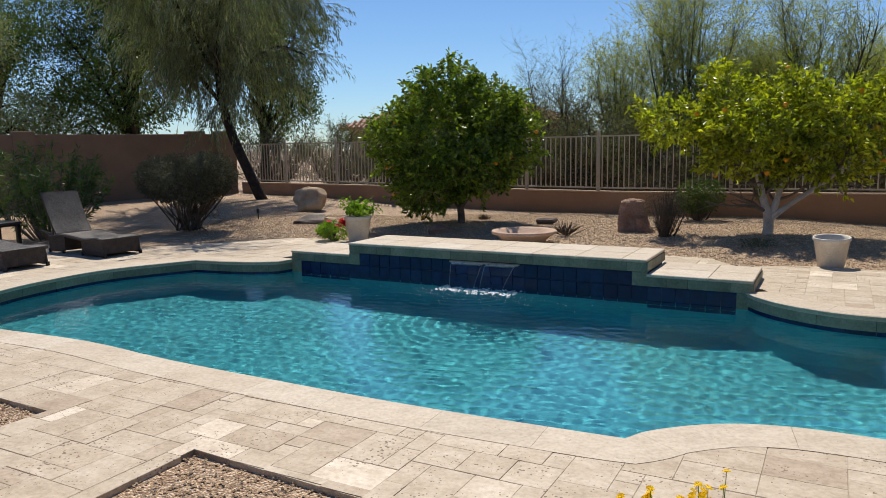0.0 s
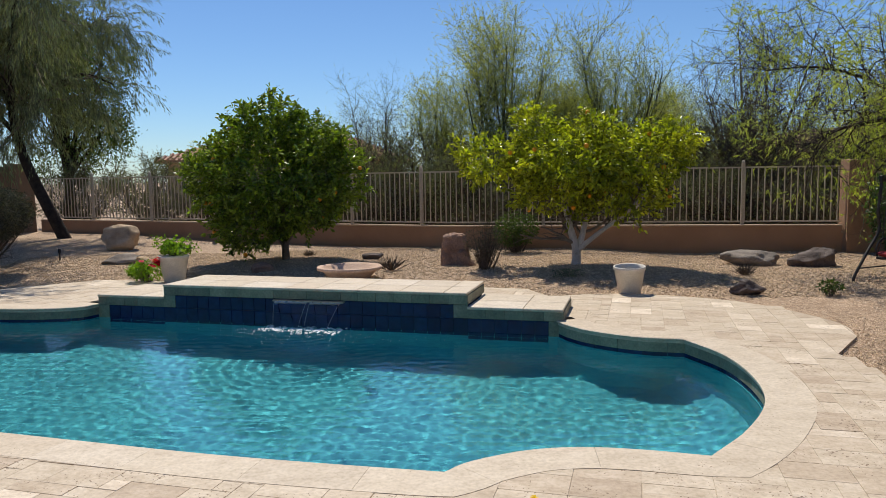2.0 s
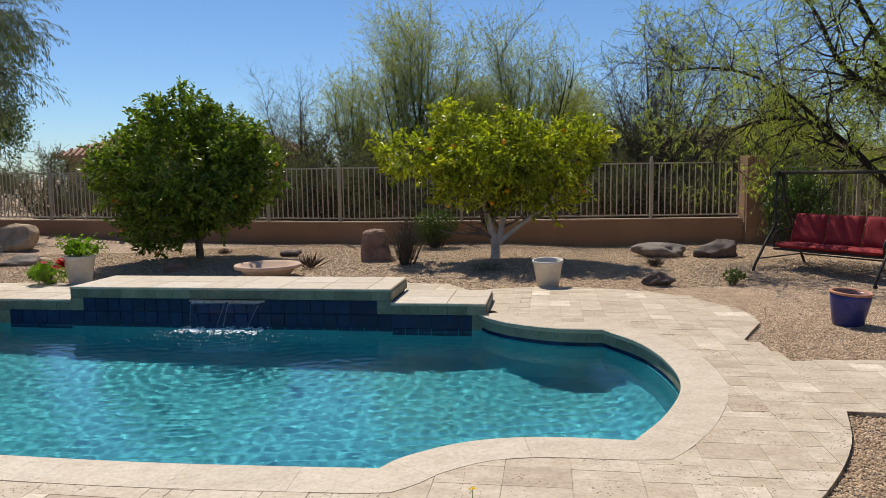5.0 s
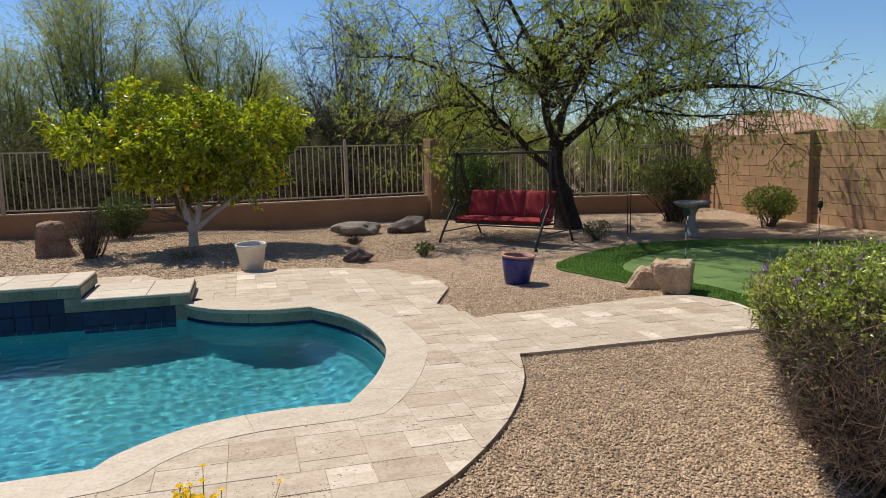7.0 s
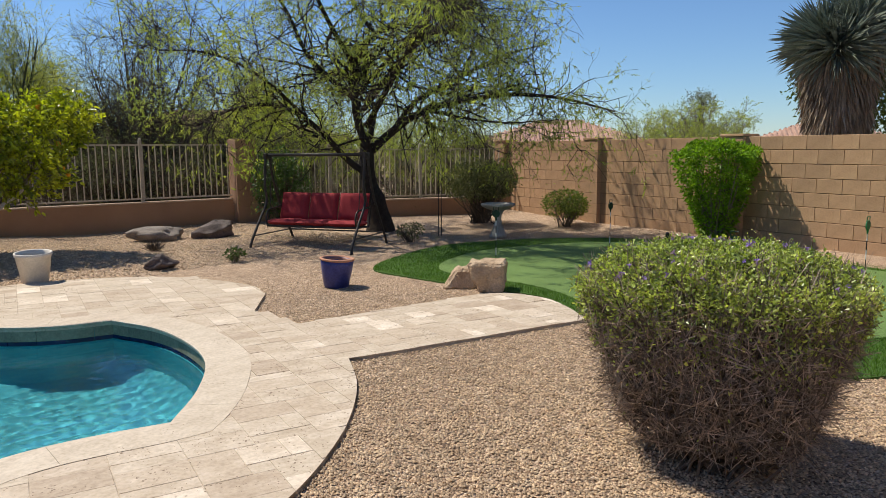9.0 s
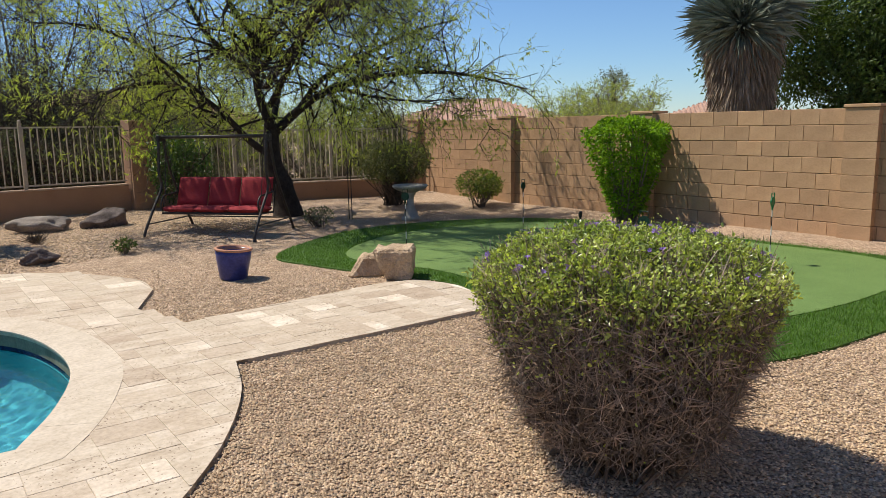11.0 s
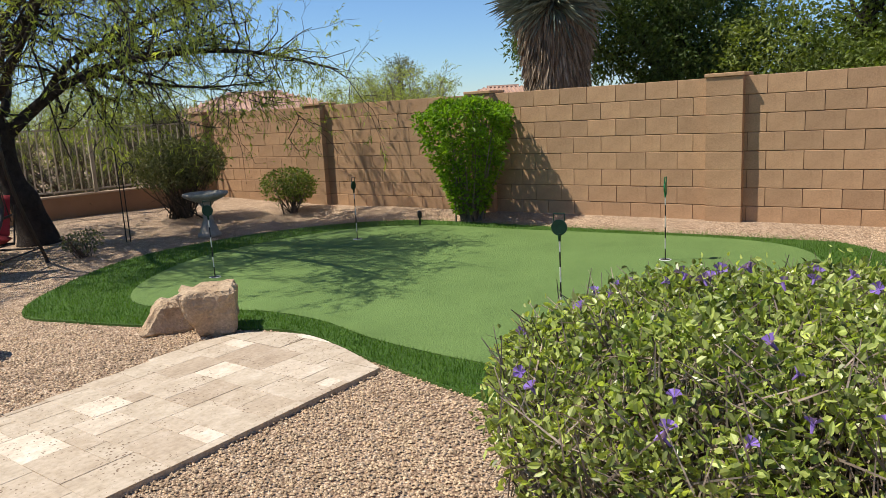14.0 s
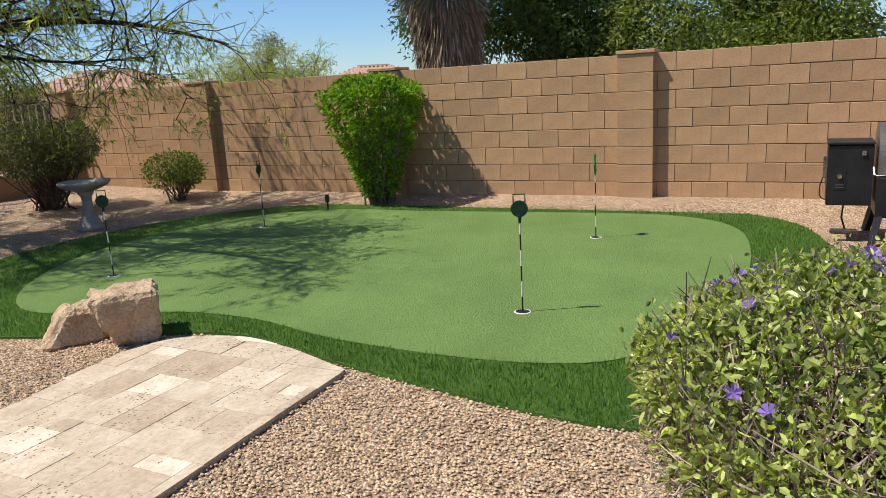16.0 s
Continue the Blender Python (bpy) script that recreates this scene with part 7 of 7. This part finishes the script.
# ---- neighbours' houses ----
def build_house(label, x, y, turn, w, d, eave, ridge, base=-0.5):
    owner = thing("house", label, "house", pose(x, y, base, 0, 0, turn))
    hip = True
    wall = part("wall", Geo().box(-w / 2, w / 2, -d / 2, d / 2, 0, eave), HOUSE_STUCCO, owner)
    o, h = 0.55, (d / 2 if hip else 0.0)
    part("fascia", Geo().box(-w / 2 - o, w / 2 + o, -d / 2 - o, d / 2 + o, eave, eave + 0.18), STUCCO, owner)
    roof = Geo()
    z0 = eave + 0.19
    a, b, c, e = (-w / 2 - o, -d / 2 - o, z0), (w / 2 + o, -d / 2 - o, z0), (w / 2 + o, d / 2 + o, z0), (-w / 2 - o, d / 2 + o, z0)
    p, q = (-w / 2 - o + h + 0.3, 0, ridge), (w / 2 + o - h - 0.3, 0, ridge)
    roof.add([a, b, c, e, p, q], [(0, 1, 5, 4), (2, 3, 4, 5), (1, 2, 5), (3, 0, 4), (3, 2, 1, 0)])
    top = part("roof", roof, ROOF_TILE, owner)
    # rows of rounded clay tiles
    for side in (-1, 1):
        rows = Geo()
        n = int((w + 2 * o) / 0.32)
        for k in range(n):
            x0 = -w / 2 - o + (k + 0.5) * (w + 2 * o) / n
            reach = min(1.0, (x0 + w / 2 + o) / (h + 0.3), (w / 2 + o - x0) / (h + 0.3)) if hip else 1.0
            y0 = side * (d / 2 + o)
            steps = 9
            line = [(x0, y0 * (1 - reach * t / steps), z0 + (ridge - z0) * reach * t / steps + 0.03 + 0.02 * (t % 2)) for t in range(steps + 1)]
            rows.tube(line, 0.085, 5)
        part("roof_tiles", rows, ROOF_TILE, top)
    part("ridge_tiles", Geo().tube([p, q], 0.16, 6), ROOF_TILE, top)
    for k in range(3):
        x0 = -w / 2 + w * (k + 0.5) / 3
        win = part("window", Geo().box(x0 - 0.6, x0 + 0.6, -d / 2 - 0.04, -d / 2 + 0.02, 0.9, 2.1), WINDOW_DARK, owner, "dark window pane")
        part("frame", Geo().box(x0 - 0.68, x0 + 0.68, -d / 2 - 0.06, -d / 2 - 0.042, 2.1, 2.18), STUCCO_CAP, win)
    return owner


build_house("stucco house with a clay tile hip roof beyond the fence", -2.2, 47.0, -8, 13, 9, 3.0, 5.1)
build_house("stucco house with a clay tile roof behind desert trees", 27.0, 36.0, -35, 14, 10, 2.8, 4.7, -1.0)
build_house("stucco house with a pinkish tile roof beyond the block wall", 47.0, 24.0, -60, 13, 10, 3.0, 5.0, -1.7)
build_house("stucco house with a low tile roof beyond the block wall", 60.0, 9.5, -72, 12, 10, 3.0, 5.0, -1.9)


# ---- loose gravel near the path ----
def build_pebbles():
    rng = np.random.default_rng(131)
    p = np.column_stack([rng.uniform(1.2, 7.2, 260000), rng.uniform(-1.2, 6.6, 260000)])
    d = np.hypot(p[:, 0] - 2.2, p[:, 1] - 1.2)
    ok = ~inside_many(p, DECK) & ~inside_many(p, green_outer) & (rng.random(len(p)) < np.clip(1.15 - d / 5.5, 0.10, 1.0)) & (d > 0.35)
    q = np.column_stack([rng.uniform(-3.4, 0.9, 16000), rng.uniform(1.2, 4.0, 16000)])
    q = q[~inside_many(q, DECK)]
    b = np.column_stack([rng.uniform(-5.5, 9.5, 60000), rng.uniform(7.8, 14.5, 60000)])
    b = b[~inside_many(b, DECK) & ((b[:, 0] - W0.x) * V.x + (b[:, 1] - W0.y) * V.y > 0.95)]
    p = np.concatenate([p[ok], q, b])
    n = len(p)
    r = rng.uniform(0.004, 0.0098, n)
    r[-len(b):] *= 1.7
    high = np.array([ground_z(x, y) for x, y in b]) + 0.03
    base = np.array([[1, 0, 0], [0.31, 0.95, 0], [-0.81, 0.59, 0], [-0.81, -0.59, 0], [0.31, -0.95, 0], [0, 0, 0.75], [0, 0, -0.6]])
    vs = base[None] * r[:, None, None] * rng.uniform(0.7, 1.3, (n, 7, 1))
    a = rng.uniform(0, 6.283, n)
    c, s = np.cos(a)[:, None], np.sin(a)[:, None]
    x, y = vs[:, :, 0] * c - vs[:, :, 1] * s, vs[:, :, 0] * s + vs[:, :, 1] * c
    vs[:, :, 0], vs[:, :, 1] = x + p[:, :1], y + p[:, 1:]
    vs[:, :, 2] += -0.026 + rng.uniform(-0.002, 0.006, n)[:, None]
    vs[-len(b):, :, 2] += high[:, None]
    k = 7 * np.arange(n)
    fs = np.concatenate([np.stack([k + i, k + (i + 1) % 5, k + 5], 1) for i in range(5)] + [np.stack([k + (i + 1) % 5, k + i, k + 6], 1) for i in range(5)])
    me = bpy.data.meshes.new("pebbles")
    me.from_pydata(vs.reshape(-1, 3).tolist(), [], fs.tolist())
    me.materials.append(PEBBLE)
    tagged(new("pebbles", me), "loose tan and pink gravel stones", "gravel", kind="stuff")


build_pebbles()


# ---- travertine pavers of the deck, laid last ----
def build_pavers():
    owner = tagged(thing("deck", "cream and tan travertine paver pool deck", "patio"), kind="structure")
    hole = offset_ring(POOL, 0.21)
    hole = [tuple(p) for p in hole]
    # bed of grout just below, down to the gravel along its edge
    cell = 0.112
    a = math.atan2(U.y, U.x)
    ca, sa = math.cos(a), math.sin(a)
    fwd = lambda p: (p[0] * ca + p[1] * sa, -p[0] * sa + p[1] * ca)
    deck, pool = [fwd(p) for p in DECK], [fwd(p) for p in hole]
    if area_of(pool) > 0:
        pool = pool[::-1]
    if area_of(deck) < 0:
        deck = deck[::-1]
    k = max(range(len(deck)), key=lambda i: -min(math.hypot(deck[i][0] - q[0], deck[i][1] - q[1]) for q in pool))
    j = min(range(len(pool)), key=lambda i: math.hypot(deck[k][0] - pool[i][0], deck[k][1] - pool[i][1]))
    keyhole = deck[k:] + deck[:k + 1] + pool[j:] + pool[:j + 1]
    back = pose(0, 0, 0, 0, 0, math.degrees(a))
    owner.matrix_basis = back
    bed = Geo()
    x0, x1 = min(p[0] for p in deck), max(p[0] for p in deck)
    y0, y1 = min(p[1] for p in deck), max(p[1] for p in deck)
    nx, ny = int((x1 - x0) / cell) + 2, int((y1 - y0) / cell) + 2
    taken = np.zeros((nx + 4, ny + 4), bool)
    rng = random.Random(21)
    shapes = [(3, 2), (2, 2), (2, 2), (2, 1), (2, 1), (1, 2), (1, 1), (3, 1), (2, 3)]
    pieces = []
    for iy in range(ny):
        for ix in range(nx):
            if taken[ix, iy]:
                continue
            rng.shuffle(shapes)
            for w, h in sorted(shapes, key=lambda s: -(s[0] * s[1]) ** 0.5 * rng.uniform(0.3, 1.0)) + [(1, 1)]:
                if not taken[ix:ix + w, iy:iy + h].any():
                    break
            taken[ix:ix + w, iy:iy + h] = True
            pieces.append((x0 + ix * cell, y0 + iy * cell, w * cell, h * cell))
    made, rest = [], Geo()

    def clipped(xa, xb, ya, yb):
        """The part of a rectangle that is deck: by the outer edge alone where the pool is not touched."""
        wet = clip_to_rect(pool[::-1], xa, xb, ya, yb)
        share = abs(area_of(wet)) / ((xb - xa) * (yb - ya)) if wet else 0.0
        if share > 0.999:
            return []
        return clip_to_rect(deck if share < 0.002 else keyhole, xa, xb, ya, yb)

    for r in pieces:
        x, y, w, h = r
        g = 0.0012
        ring = clipped(x + g, x + w - g, y + g, y + h - g)
        if not ring or abs(area_of(ring)) < 0.0002:
            continue
        if abs(abs(area_of(ring)) - (w - 2 * g) * (h - 2 * g)) < 1e-5:
            ring = [(x + g, y + g), (x + w - g, y + g), (x + w - g, y + h - g), (x + g, y + h - g)]
        elif area_of(ring) < 0:
            ring = ring[::-1]
        made.append((ring, abs(area_of(ring))))
    centre = fwd((1.8, 3.4))
    made.sort(key=lambda q: math.hypot(q[0][0][0] - centre[0], q[0][0][1] - centre[1]))
    for n, (ring, size) in enumerate(made):
        top = rng.uniform(-0.0015, 0.0015)
        if len(ring) == 4:
            (xa, ya), (xb, yb) = ring[0], ring[2]
            geo = Geo().box(xa, xb, ya, yb, -0.04, top, bevel=0.002)
        else:
            geo = Geo().prism(ring, -0.04, top)
        if n < 300:
            part("paver", geo, TRAVERTINE, owner)
        else:
            rest.add(geo.v, geo.f)
    far = part("far_pavers", rest, TRAVERTINE_FAR, owner)
    tagged(far, kind="stuff")
    # mortar edge under the rim and the joints
    sheet = Geo()
    c2 = 0.2
    for ix in range(int((x1 - x0) / c2) + 1):
        for iy in range(int((y1 - y0) / c2) + 1):
            ring = clipped(x0 + ix * c2, x0 + (ix + 1) * c2, y0 + iy * c2, y0 + (iy + 1) * c2)
            if ring and abs(area_of(ring)) > 1e-4:
                ring = ring if area_of(ring) > 0 else ring[::-1]
                sheet.prism(ring, -0.10, -0.0035)
    part("joint_bed", sheet, GROUT, owner)
    return owner


deck = build_pavers()
